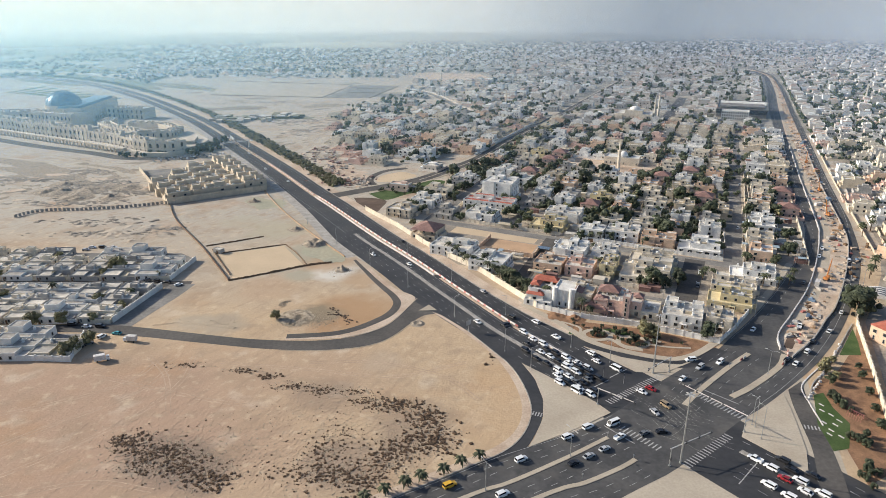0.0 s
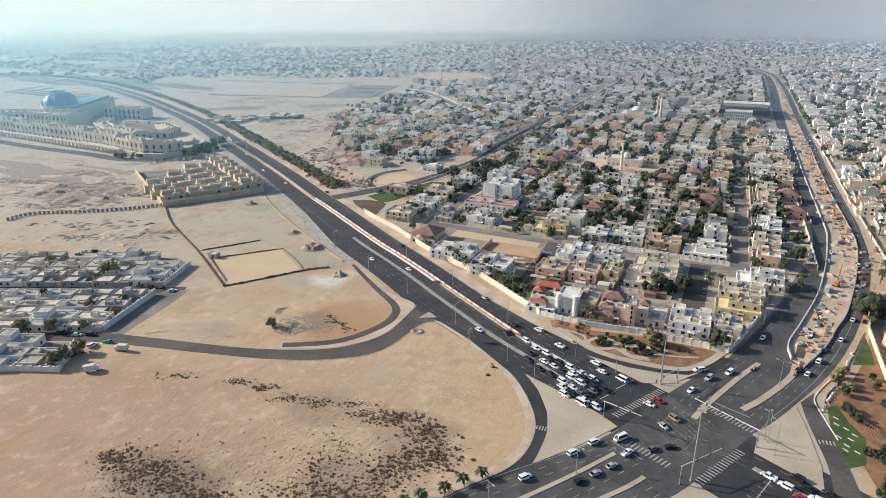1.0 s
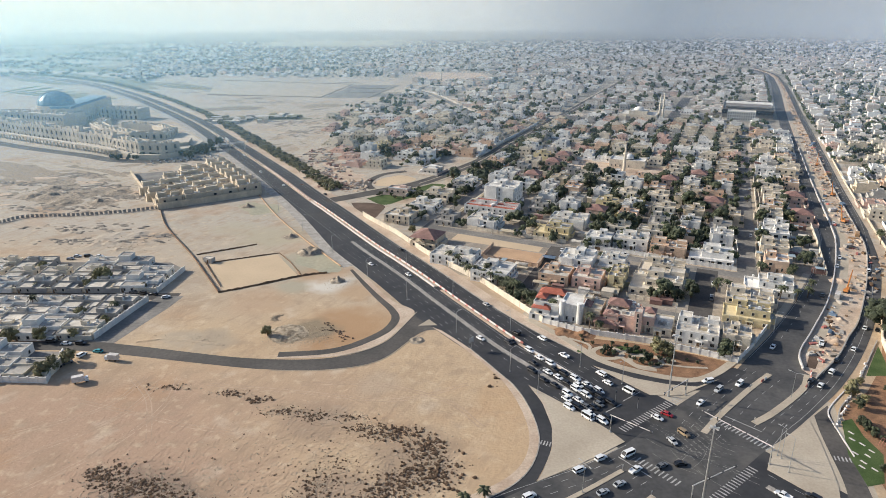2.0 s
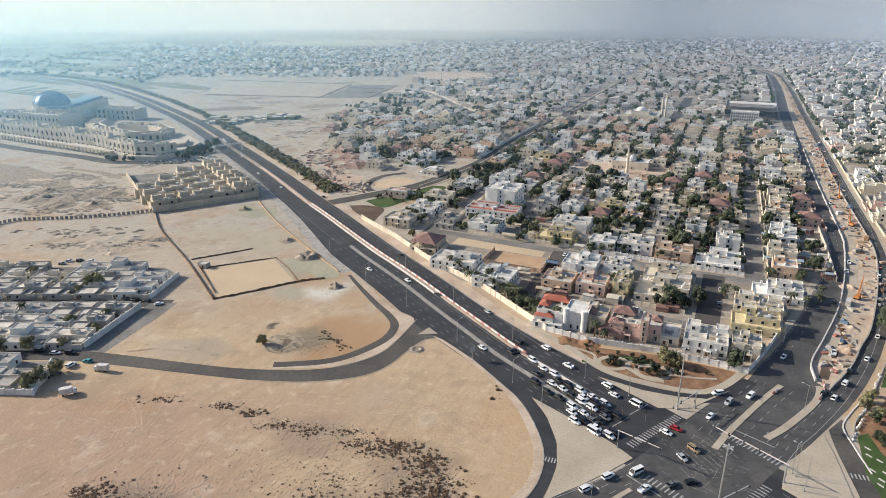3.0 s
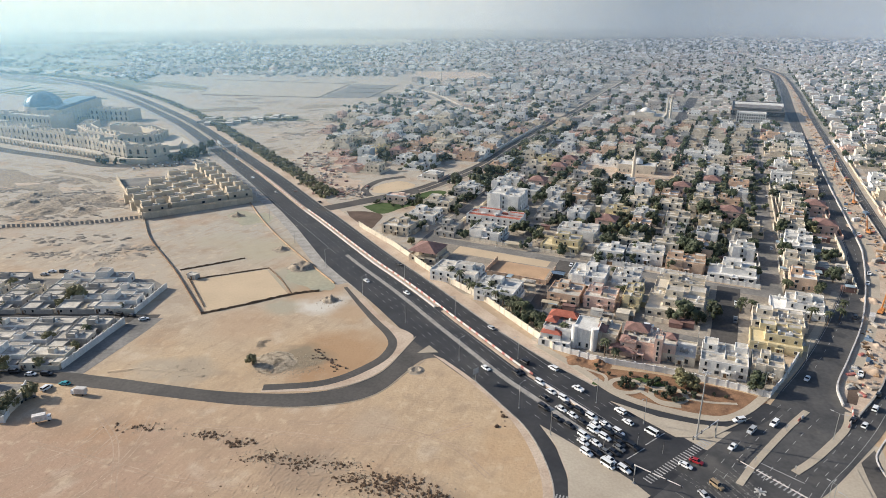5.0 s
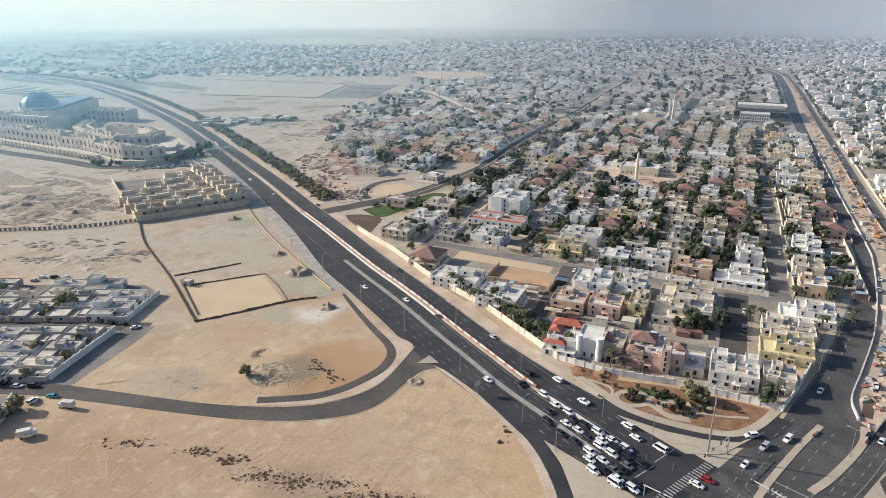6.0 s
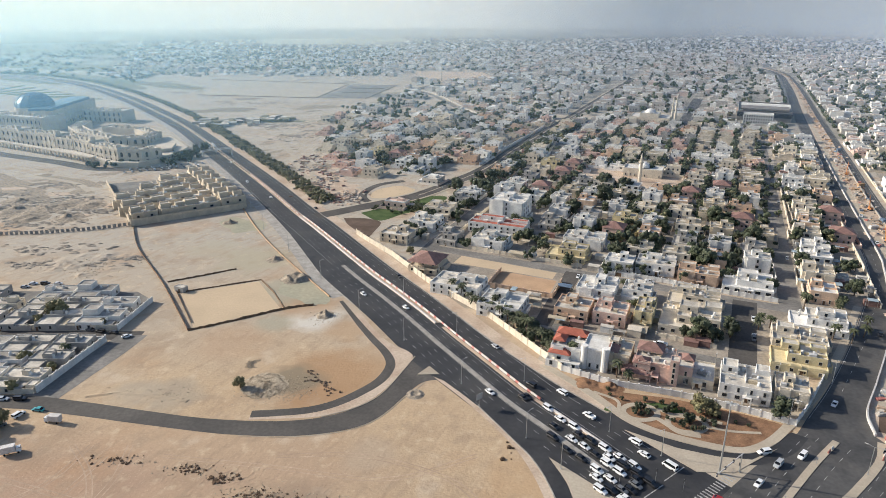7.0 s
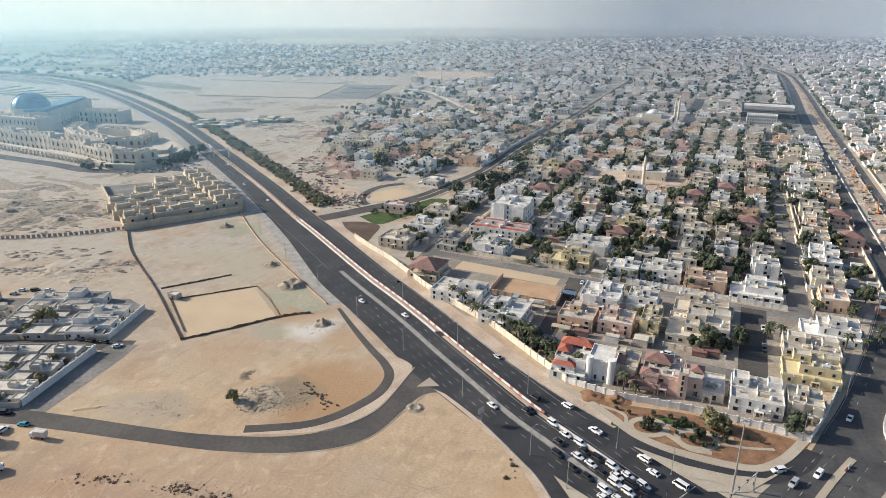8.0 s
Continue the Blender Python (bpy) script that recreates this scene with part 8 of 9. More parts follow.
tagged(root, "small grey shed at the pitch corner", "shed")


def mound(name, x, y, r, h, mat, label, seed, ring=0.0):
    """A heap of earth; ring > 0 sinks its middle."""
    rnd = random.Random(seed)
    bm = bmesh.new()
    bmesh.ops.create_grid(bm, x_segments=22, y_segments=22, size=r)
    for f in bm.faces:
        f.smooth = True
    for v in bm.verts:
        d = min(1.0, v.co.xy.length / r)
        n = noise.fractal(Vector((v.co.x / r * 2 + seed, v.co.y / r * 2, seed)), 0.9, 2.0, 4)
        prof = (1 - d) ** 1.2 * (1 - d * d) + ring * (-(1 - d) ** 2 + math.exp(-((d - 0.55) / 0.2) ** 2))
        v.co.z = max(-0.05, h * prof * (1 + 0.8 * n) + (0.12 * h * n if d < 0.95 else -0.05))
        if d >= 0.97:
            v.co.z = -0.05
    me = bpy.data.meshes.new(name)
    bm.to_mesh(me)
    bm.free()
    me.materials.append(M[mat])
    ob = new(name, me)
    ob.matrix_basis = pose(x, y, 0.03, 0, 0, rnd.uniform(0, 360))
    return tagged(ob, label, "earth mound")


mound("earth_mound", -86.9, 421.6, 9, 2.2, "rubble", "ring-shaped grey earth mound on the sand", 3, 0.8)
mound("earth_mound", -61.9, 374, 5, 2.6, "rubble", "small grey gravel heap", 5)
mound("earth_mound", -155.9, 525, 6, 2.6, "rubble", "small grey gravel heap", 6)
mound("earth_mound", -106, 452, 6, 2.0, "rubble", "small grey gravel heap", 7)
mound("earth_mound", -76, 308, 10, 0.7, "pale_stone", "rough stony spoil heap beside the hollow", 8, 0.2)
mound("earth_mound", -13.0, 301.0, 4.0, 0.45, "rubble", "small dug ring in the sand", 9, 1.0)
g = Geo()
rnd = random.Random(140)
for k in range(900):    # broken stones of the heap, and a curved stony bank above it
    a, d = rnd.uniform(0, 6.283), rnd.random() ** 0.7
    x, y = (-76 + math.cos(a) * d * 9, 307.5 + math.sin(a) * d * 10) if k < 640 else (-78 + 9 * math.sin(k * 0.0062) + rnd.gauss(0, 0.8), 322 + (k - 640) * 0.025 + rnd.gauss(0, 0.7))
    r = rnd.uniform(0.12, 0.42)
    z = 0.55 * (1 - d) if k < 640 else 0.0
    n5 = [(x + math.cos(q + rnd.uniform(-.3, .3)) * r * rnd.uniform(0.7, 1.3), y + math.sin(q) * r * rnd.uniform(0.7, 1.3), -0.02) for q in (0, 1.26, 2.5, 3.77, 5.0)]
    g.add(n5 + [(p + (x - p) * 0.5, q + (y - q) * 0.5, z + r * rnd.uniform(0.4, 0.9)) for p, q, o in n5], [(i, (i + 1) % 5, 5 + (i + 1) % 5, 5 + i) for i in range(5)] + [(5, 6, 7, 8, 9)])
tagged(part("stone_heap", g, "pale_stone"), "heap of broken pale stones beside the hollow", "stones", "", "stuff")
mound("earth_mound", 68, 307, 6, 1.5, "soil", "red earth heap in the corner garden", 10)
mound("earth_mound", 58, 309, 6, 1.2, "soil", "red earth heap in the corner garden", 11)
rnd = random.Random(12)
for k in range(16):
    mound("earth_mound", rnd.uniform(-345, -250), rnd.uniform(535, 590), rnd.uniform(9, 18), rnd.uniform(1.2, 2.6), "rubble", "grey spoil heap on levelled ground", 20 + k)
for k in range(10):
    mound("earth_mound", rnd.uniform(-235, -190), rnd.uniform(425, 460), rnd.uniform(6, 11), rnd.uniform(0.5, 1.1), "sand", "low sandy spoil heap", 50 + k)
g = Geo()
rnd = random.Random(14)
for k in range(40):     # small dark clods in the hollow
    x, y = -60 + k * 0.36 + rnd.gauss(0, 1.6), 317 - k * 0.4 + rnd.gauss(0, 2.2)
    s = rnd.uniform(0.22, 0.48)
    g.turned(x, y, s * 2, s * 1.4, 0.0, s, rnd.uniform(0, 3))
tagged(part("clods", g, "dark_soil"), "dark clods scattered in the damp hollow", "clods", "", "stuff")

# corner garden: stone rings and steps
g = Geo()
for cx, cy, r in ((75, 288.5, 6.6), (90.5, 281, 7.0)):
    ln = [Vector((cx + r * math.cos(a * math.pi / 14), cy + 0.8 * r * math.sin(a * math.pi / 14))) for a in range(29)]
    bar(g, ln, 2.4, 0.1, 0.2)
bar(g, spline([(60, 303), (68, 296.5), (67, 290)], 2), 1.4, 0.1, 0.22)
bar(g, spline([(80, 285), (82.5, 281), (86, 275.4), (93, 273)], 2), 2.2, 0.1, 0.205)
bar(g, spline([(82, 291), (88, 286), (95, 285), (104, 281)], 2), 1.8, 0.1, 0.21)
bar(g, spline([(97, 279), (106, 276), (116, 275)], 2), 1.4, 0.1, 0.22)
tagged(part("garden_path", g, "paving"), "pale curving garden paths round shrub beds", "path", "", "structure")

# ---- the works between the carriageways ----
def excavator(x, y, deg, reach=1.0):
    root = place("excavator", x, y, 0.15, deg)
    gg = Geo()
    gg.box(-1.6, 1.6, -1.4, -0.8, 0, 0.9)
    gg.box(-1.6, 1.6, 0.8, 1.4, 0, 0.9)
    part("track", gg, "dark_steel", root)
    gg = Geo()
    gg.box(-1.9, 1.4, -1.25, 1.25, 0.9, 2.2, 0, 0.1)
    gg.box(-0.2, 1.4, -1.2, -0.2, 2.1, 3.3, 0, 0.1)
    part("cab", gg, "orange", root)
    gg = Geo()
    gg.tube((1.2, 0.4, 1.8), (3.2, 0.4, 9.5), 0.45, 0.35, 6)
    gg.tube((3.2, 0.4, 9.5), (3.9, 0.4, 12.5), 0.3, 0.2, 6)
    part("boom", gg, "orange", root)
    tagged(root, "orange crane digger with raised boom on works ground", "excavator")


excavator(224, 357, 40)
excavator(*R(79, 560), 110)
excavator(*R(80, 640), 200)
excavator(*R(78, 760), 60)
g = Geo()
strip(g, [(160, 276), (170, 291), (186, 312), (212, 349), (238, 390)], [(163, 274), (174, 289), (190, 310), (216, 347), (241, 388)], 0.128, 4)
tagged(part("ground_trench", g, "dark_soil"), "dark wet trench along the works barrier", "ground", "", "structure")
rnd = random.Random(16)
for k in range(26):
    t = rnd.uniform(0, 1)
    x, y = 164 + 44 * t + rnd.uniform(-1.5, 2.5), 281 + 62 * t + rnd.uniform(-1.5, 1.5)
    gg = Geo()
    s = rnd.uniform(0.8, 1.8)
    gg.box(-s, s, -s * 0.5, s * 0.5, 0, s * 0.35, 0, s * 0.12)
    gg.box(-s * 0.6, s * 0.7, -s * 0.3, s * 0.4, s * 0.35, s * 0.6, 0, s * 0.1)
    ob = part("material_stack", gg, rnd.choice(("blue_sheet", "concrete", "concrete", "wood", "steel", "ac")))
    ob.matrix_basis = pose(x, y, 0.12, 0, 0, rnd.uniform(0, 180))
    tagged(ob, "stack of covered building material on works ground", "building materials", "works stacks")
rnd = random.Random(15)
g = Geo()
for k in range(260):
    q = rnd.uniform(320, 900)
    base = Vector(R(79 + (q - 480) * 0.002, q)) if q > 480 else Vector((165 + (q - 320) * 0.75, 283 + (q - 320) * 0.82))
    x, y = base.x + rnd.uniform(-7, 7) * (0.6 if q < 400 else 1), base.y + rnd.uniform(-6, 6)
    s = rnd.uniform(0.4, 1.6)
    g.turned(x, y, s * rnd.uniform(1, 3), s, 0.1, 0.1 + s * rnd.uniform(0.4, 1.0), rnd.uniform(0, 3), rnd.choice((0, 0, 0, 1, 1, 4, 4, 4, 2, 3)))
tagged(part("works_clutter", g, ["concrete", "wood", "red_plastic", "blue_sheet", "works_sand"]), "boards, pipes and blocks strewn over the works", "building materials", "", "stuff")
for x, y, r, h in ((186, 300, 6, 1.6), (200, 322, 6, 1.5), (230, 372, 7, 1.8), (262, 425, 6, 1.4), (176, 290, 4, 1.2), (295, 500, 7, 1.5), (330, 580, 7, 1.6)):
    mound("earth_mound", x, y, r, h, "works_sand", "pale spoil heap inside the road works", int(x))
root = place("site_cabin", 215, 350, 0.12, 55)
gg = Geo()
gg.box(-3, 3, -1.2, 1.2, 0.2, 2.8)
gg.box(-3.1, 3.1, -1.3, 1.3, 2.8, 2.95)
part("wall", gg, "white_plastic", root)
part("window", WIN[(1.2, 1.5)], None, root, "", pose(-1, -1.2, 1.0))
tagged(root, "white site cabin on works ground", "cabin")
for i, (x, y, d) in enumerate(((178, 297, 60), (240, 395, 62), (250, 410, 62), (285, 480, 66), (310, 540, 66))):
    park("pickup", "white", x, y, d, 0.15, "works vehicles", "white works pickup on dusty ground")

# canvas shades, tents
for p, q, w, d, mat in ((-55, 362, 8, 9, "canvas"), (-94, 358, 9, 4, "canvas"), (10, 376, 8, 7, "canvas"), (-100, 399, 8, 5, "blue_sheet"), (-140, 438, 10, 6, "canvas"), (-28, 438, 8, 5, "canvas")):
    root = place("carport", *R(p, q), 0, -23.3)
    gg = Geo()
    gg.tube((0, 0, 0), (0, 0, 2.6), 0.08, 0.08, 6)
    post_mesh = gg.mesh("post", ["steel"])
    for x in (-w / 2 + 0.2, w / 2 - 0.2):
        for y in (-d / 2 + 0.2, d / 2 - 0.2):
            part("post", post_mesh, None, root, "", pose(x, y, 0))
    gg = Geo()
    loft(gg, [[(x, y, 2.6 + 0.5 * math.cos(math.pi * y / d) + dz) for y in [d * (k / 6 - 0.5) for k in range(7)]] + [(x, d / 2, 2.55 + dz), (x, -d / 2, 2.55 + dz)] for x, dz in ((-w / 2, 0), (0, 0.1), (w / 2, 0))])
    part("canopy", gg, mat, root)
    tagged(root, ("blue sheet" if mat == "blue_sheet" else "tan canvas") + " carport on steel posts", "carport", "carports")

# the roadside park
root = place("pergola", 160.5, 219, 0.06, -60)
for k in range(7):
    gg = Geo()
    prev = None
    for j in range(9):
        a = math.pi * j / 8
        v = (k * 0.9 - 2.7, 1.9 * math.cos(a), 2.6 * math.sin(a))
        if prev:
            gg.tube(prev, v, 0.07, 0.07, 5)
        prev = v
    part("hoop", gg, "red_plastic", root)
gg = Geo()
gg.tube((-2.8, 0, 2.6), (2.8, 0, 2.6), 0.06, 0.06, 5)
part("ridge_rail", gg, "red_plastic", root)
tagged(root, "red hooped pergola on the park soil", "pergola")
slab = Geo()
slab.box(-1.1, 1.1, -0.35, 0.35, 0, 0.08)
slab_mesh = slab.mesh("stepping_slab", ["white_plastic"])
for x, y in ((152, 228), (152, 221), (153, 217), (146.5, 216), (150, 214.5), (146.5, 211), (144.5, 208.5), (148, 207), (150, 224)):
    ob = new("stepping_slab", slab_mesh)
    ob.matrix_basis = pose(x, y, 0.085, 0, 0, -65)
    tagged(ob, "pale stone stepping slab in the lawn", "slab", "lawn slabs")
g = Geo()
bar(g, spline([(148, 232), (151.5, 236), (157, 244), (166, 253), (181, 270), (196, 288), (206, 300)], 3), 0.5, 0, 0.5)
tagged(part("park_kerb", g, "concrete"), "low grey kerb wall along the park", "kerb", "", "structure")
rr = random.Random(44)
for k in range(22):
    t = k / 22
    x, y = (149.5 + t * 40, 232.5 + t * 48)
    ob = new("planter_block", UNIT["white"])
    ob.matrix_basis = pose(x + rr.uniform(-0.6, 0.6), y + rr.uniform(-0.6, 0.6), 0.06, 0, 0, rr.uniform(0, 90)) @ Matrix.Diagonal((0.6, 1.6, 0.9, 1))
    tagged(ob, "pale concrete block along the park edge", "concrete block", "park edge blocks")
# striped tent roof behind the wall
root = place("striped_tent", 238, 330, 0, 52)
for k in range(9):
    gg = Geo()
    loft(gg, [[(x, y, 3.2 + 2.2 * math.cos(math.pi * y / 15)) for y in [15 * (i / 8 - 0.5) for i in range(9)]] + [(x, 7.5, 3.1), (x, -7.5, 3.1)] for x in (k * 1.5 - 6.75, k * 1.5 - 5.27)])
    part("stripe", gg, "dark_steel" if k % 2 else "white_plastic", root)
gg = Geo()
gg.box(-6.6, 6.6, -7.3, 7.3, 0, 3.1)
part("tent_wall", gg, "canvas", root)
tagged(root, "striped barrel-roofed tent behind a boundary wall", "tent")
for label, seed, x, y, w, d, c, tl, deg in (("orange villa with red tile roofs behind the park", 91, 217, 279, 18, 20, "peach", "tile_red", 22), ("cream villa behind the park wall", 92, 206, 246, 16, 16, "cream", None, 22),
                                            ("white low house behind the park wall", 93, 196, 222, 16, 14, "white", None, 22), ("cream villa beside the far carriageway", 94, 270, 354, 18, 18, "cream", None, 30), ("peach villa beside the far carriageway", 95, 290, 394, 18, 18, "peach", None, 28)):
    v = villa("villa", seed, w, d, 2, c, "roof_flat", "sw", label, tiled=tl, tanks=2, acs=2, fh=3.4)
    v.matrix_basis = pose(x, y, 0, 0, 0, deg)
    tagged(v, "", "", "villas behind the park")
flat("ground_yards", [(214, 302), (194, 258), (174, 216), (230, 200), (300, 330), (322, 430), (300, 430), (262, 366), (236, 330)], 0.033, "yard", "dusty yards behind the park wall", smooth=False)
# hoarding and parked plant on the works
for i, (q, d) in enumerate(((500, 20), (530, 60), (590, 10), (610, 80), (680, 40), (720, 15), (820, 70), (880, 30))):
    root = place("container", *R(84 if i % 2 else 75, q), 0.12, d)
    gg = Geo()
    gg.box(-3, 3, -1.2, 1.2, 0, 2.5)
    for k in range(11):
        gg.box(-2.8 + k * 0.55, -2.6 + k * 0.55, -1.25, 1.25, 0.1, 2.4)
    part("shell", gg, ("concrete", "pipe", "white_plastic", "blue_sheet")[i % 4], root)
    tagged(root, "weathered steel container on works ground", "container", "works containers")
# ---- low walled houses on the west side ----


def low_house(seed, w, d, h, wall="wall_white"):
    """A one-storey courtyard house: rooms of uneven height round a small court, shades and stores on the roof."""
    rnd = random.Random(seed)
    root = new("low_house")
    gg = Geo()
    a, b = rnd.uniform(0.45, 0.7) * w, rnd.uniform(0.42, 0.6) * d
    gg.block(-w / 2, w / 2, d / 2 - b, d / 2, 0, h, 0.5)
    gg.block(-w / 2, -w / 2 + a, -d / 2, d / 2 - b, 0, h - rnd.uniform(0.2, 0.8), 0.4)
    if seed % 3 == 1:
        gg.block(w / 2 - w * 0.22, w / 2, -d / 2 + d * 0.1, d / 2 - b, 0, h - rnd.uniform(0.6, 1.0), 0.3)
    if seed == 2:
        gg.block(-w / 2 + 0.3, -w / 2 + w * 0.4, d / 2 - b * 0.8, d / 2 - 0.4, h, 2.9, 0.4)
    for k in range(rnd.randint(0, 2)):
        x0, y0 = rnd.uniform(-w * 0.45, w * 0.1), rnd.uniform(d / 2 - b + 0.3, d / 2 - 3.2)
        gg.block(x0, x0 + rnd.uniform(2.5, 5), y0, min(d / 2 - 0.3, y0 + rnd.uniform(2.2, 3.6)), h, rnd.uniform(1.0, 2.6), 0.3)
    part("wall", gg, [wall, ("roof_grey", "roof_flat", "roof_grey", "roof_flat")[seed % 4]], root)
    gg = Geo()
    gg.box(-w / 2 + a, w / 2, -d / 2, -d / 2 + 0.25, 0, 2.5)
    gg.box(w / 2 - 0.25, w / 2, -d / 2 + 0.25, -d / 2 + d * 0.1, 0, 2.5)
    part("yard_wall", gg, wall, root)
    gg = Geo()
    sx = -w / 2 + a + 0.4
    gg.box(sx, sx + w * 0.2, -d / 2 + 0.6, d / 2 - b - 0.2, 2.3, 2.42)
    part("court_shade", gg, rnd.choice(("canvas", "roof_grey", "concrete")), root)
    put_windows(root, -w / 2, -w / 2 + a, -d / 2, d / 2, 0, 1, "s", rnd, (1.2, 1.5), 3.0)
    put_windows(root, -w / 2, w / 2, -d / 2, d / 2, 0, 1, "e", rnd, (1.2, 1.5), 5.0)
    part("door", DOOR, None, root, "", pose(-w / 2 + 1.2, -d / 2, 0))
    clutter(root, -w / 2 + 1, w / 2 - 1, d / 2 - b + 0.6, d / 2 - 0.8, h, rnd, 1 + seed % 2, 2)
    return tagged(root, "low white flat-roofed house with walled court", "house", "low walled houses")


LOW = [low_house(k, 15 + (k * 37 % 5), 13 + (k * 53 % 4), 3.6 + 0.2 * (k % 3), ("wall_cream", "wall_cream", "wall_white", "wall_grey")[k % 4]) for k in range(8)]
used = set()
rnd = random.Random(21)
W0, WD = Vector((-160, 352)), radians(0.5)
ex, ey = Vector((math.cos(WD), math.sin(WD))), Vector((-math.sin(WD), math.cos(WD)))


def low_at(a, b):
    v = W0 + ex * a + ey * b
    k = rnd.randrange(len(LOW))
    m = pose(v.x, v.y, 0, 0, 0, math.degrees(WD) + rnd.uniform(-2, 2))
    if k in used:
        copy_thing(LOW[k], m)
    else:
        used.add(k)
        LOW[k].matrix_basis = m


for i in range(7):           # north block, three rows deep
    for j in range(3):
        if j < 2 or i not in (0, 3):
            low_at(-10.5 - i * 19.6 + j * 0.8, 13 + j * 15.4)
for i in range(6):           # middle block
    for j in range(3):
        low_at(-12 - i * 18.8 - j * 2.4, -14.5 - j * 14.6)
for i in range(4):           # small south block
    for j in range(2):
        if i or j:
            low_at(-21 - i * 18.4 + j * 2.0, -68.5 - j * 12.6)
for k in range(len(LOW)):
    if k not in used:
        low_at(-150, 13 + k * 15)
panel_wall("garden_wall", V((-159.8, 345.6), (-167.2, 301.8)), 3.2, "wall_white", "white boundary wall of the low houses", 4.0)
panel_wall("garden_wall", V((-159.4, 357), (-156, 390)), 3.0, "wall_white", "white boundary wall of the low houses", 4.0)
panel_wall("garden_wall", V((-160, 357.4), (-285, 358.6)), 2.6, "wall_cream", "cream street wall of the low houses", 6.0)
panel_wall("garden_wall", V((-161, 345.4), (-262, 345.6)), 2.6, "wall_white", "white street wall of the low houses", 6.0)
panel_wall("garden_wall", V((-168, 262.6), (-232, 266)), 2.6, "wall_white", "white yard wall of the low houses", 4.0)
panel_wall("garden_wall", V((-168, 262.8), (-175, 289)), 2.4, "wall_white", "white side wall of the low houses", 4.0)
g = Geo()
ln = V((-146, 351.5), (-160, 351.5), (-230, 351.8), (-330, 352))
sheet(g, offset(ln, 4.6), offset(ln, -4.6), 0.0405)
tagged(part("street_west", g, "asphalt_old"), "dusty grey street between low houses", "street", "", "structure")

flat("ground_yards", [(-159, 357.5), (-156.2, 391), (-170, 403), (-285, 404), (-290, 358)], 0.03, "street", "dusty grey yards among the low houses", smooth=False)
flat("ground_yards", [(-159.8, 345.5), (-167, 302), (-290, 300), (-290, 345.5)], 0.031, "street", "dusty grey yards among the low houses", smooth=False)
flat("ground_yards", [(-175, 290), (-168, 263), (-240, 266), (-240, 291)], 0.032, "street", "dusty grey yards among the low houses", smooth=False)
for x, y, k, s in ((-196, 371, 4, 1.5), (-199, 369, 3, 1.2), (-202, 364, 4, 0.8), (-168, 361, 3, 0.8), (-230, 362, 3, 0.7), (-246, 330, 0, 1.2), (-238, 328, 3, 1.2), (-251, 326, 4, 1.3), (-186, 326, 4, 0.9), (-170, 318, 3, 0.9), (-178, 303, 4, 0.8),
                   (-205, 298, 4, 1.2), (-192, 301, 3, 1.3), (-168, 280, 4, 1.0), (-171, 273, 3, 1.3), (-173, 268, 4, 1.1), (-225, 345, 3, 0.7), (-262, 362, 3, 0.9), (-243, 392, 4, 0.8)):
    plant(k, x, y, s, rnd.uniform(0, 360))

# ---- beige walled compound ----
B0 = Vector((-223, 516))
bx = Vector((math.cos(radians(32.8)), math.sin(radians(32.8))))
by = Vector((-bx.y, bx.x))
bdeg = 32.8
panel_wall("compound_wall", [B0, B0 + bx * 82], 5.0, "wall_beige", "tall beige compound wall facing the sand", 5.5)
panel_wall("compound_wall", [B0, B0 + by * 140 + bx * 2], 4.0, "wall_beige", "tall beige compound wall beside a fence", 7.0)
panel_wall("compound_wall", [B0 + bx * 82, B0 + bx * 84 + by * 118], 4.0, "wall_beige", "tall beige compound wall near the highway", 7.0)
flat("ground_yards", [tuple(B0 + bx * a + by * b) for a, b in ((0, 0), (82, 0), (84, 118), (2, 140))], 0.033, "street", "grey paved lanes of the beige compound", smooth=False)


def terrace_house(seed):
    rnd = random.Random(seed)
    root = new("terrace_house")
    gg = Geo()
    gg.block(-6.5, 6.5, -6, 6, 0, 7.2, 0.9)
    gg.block(-6.0, -1.0, 0, 5.4, 7.2, 3.0, 0.5)
    gg.block(1.5, 6.0, -1 + (seed % 2) * 1.5, 4, 7.2, 2.6, 0.4)
    gg.block(-7.8, -6.5, -4, 1, 0, 6.4, 0.5)
    part("wall", gg, ["wall_beige", "roof_flat"], root)
    put_windows(root, -6.5, 6.5, -6, 6, 0, 2, "sew", rnd, (1.2, 1.5), 4.0)
    clutter(root, -5, 5, -5.2, -1.5, 7.2, rnd, 2, 2)
    return tagged(root, "beige three-level terrace house with flat roofs", "house", "beige compound houses")


TER = [terrace_house(1), terrace_house(2)]
spots = [(10.5 + i * 20.5 + (j % 2) * 1.2, 10 + j * 22.5, 1.38, 1.0) for j in range(5) for i in range(3) if (i, j) not in ((0, 3), (0, 4), (1, 4))]
spots += [(74.5, 10 + k * 16.2, 1.05, 1.18) for k in range(7)]
for seen, (a, b, wide, tall) in enumerate(spots):
    v = B0 + bx * a + by * b
    m = pose(v.x, v.y, 0, 0, 0, bdeg) @ Matrix.Diagonal((wide, 1.0, tall, 1.0))
    if seen < 2:
        TER[seen].matrix_basis = m
    else:
        copy_thing(TER[seen % 2], m)

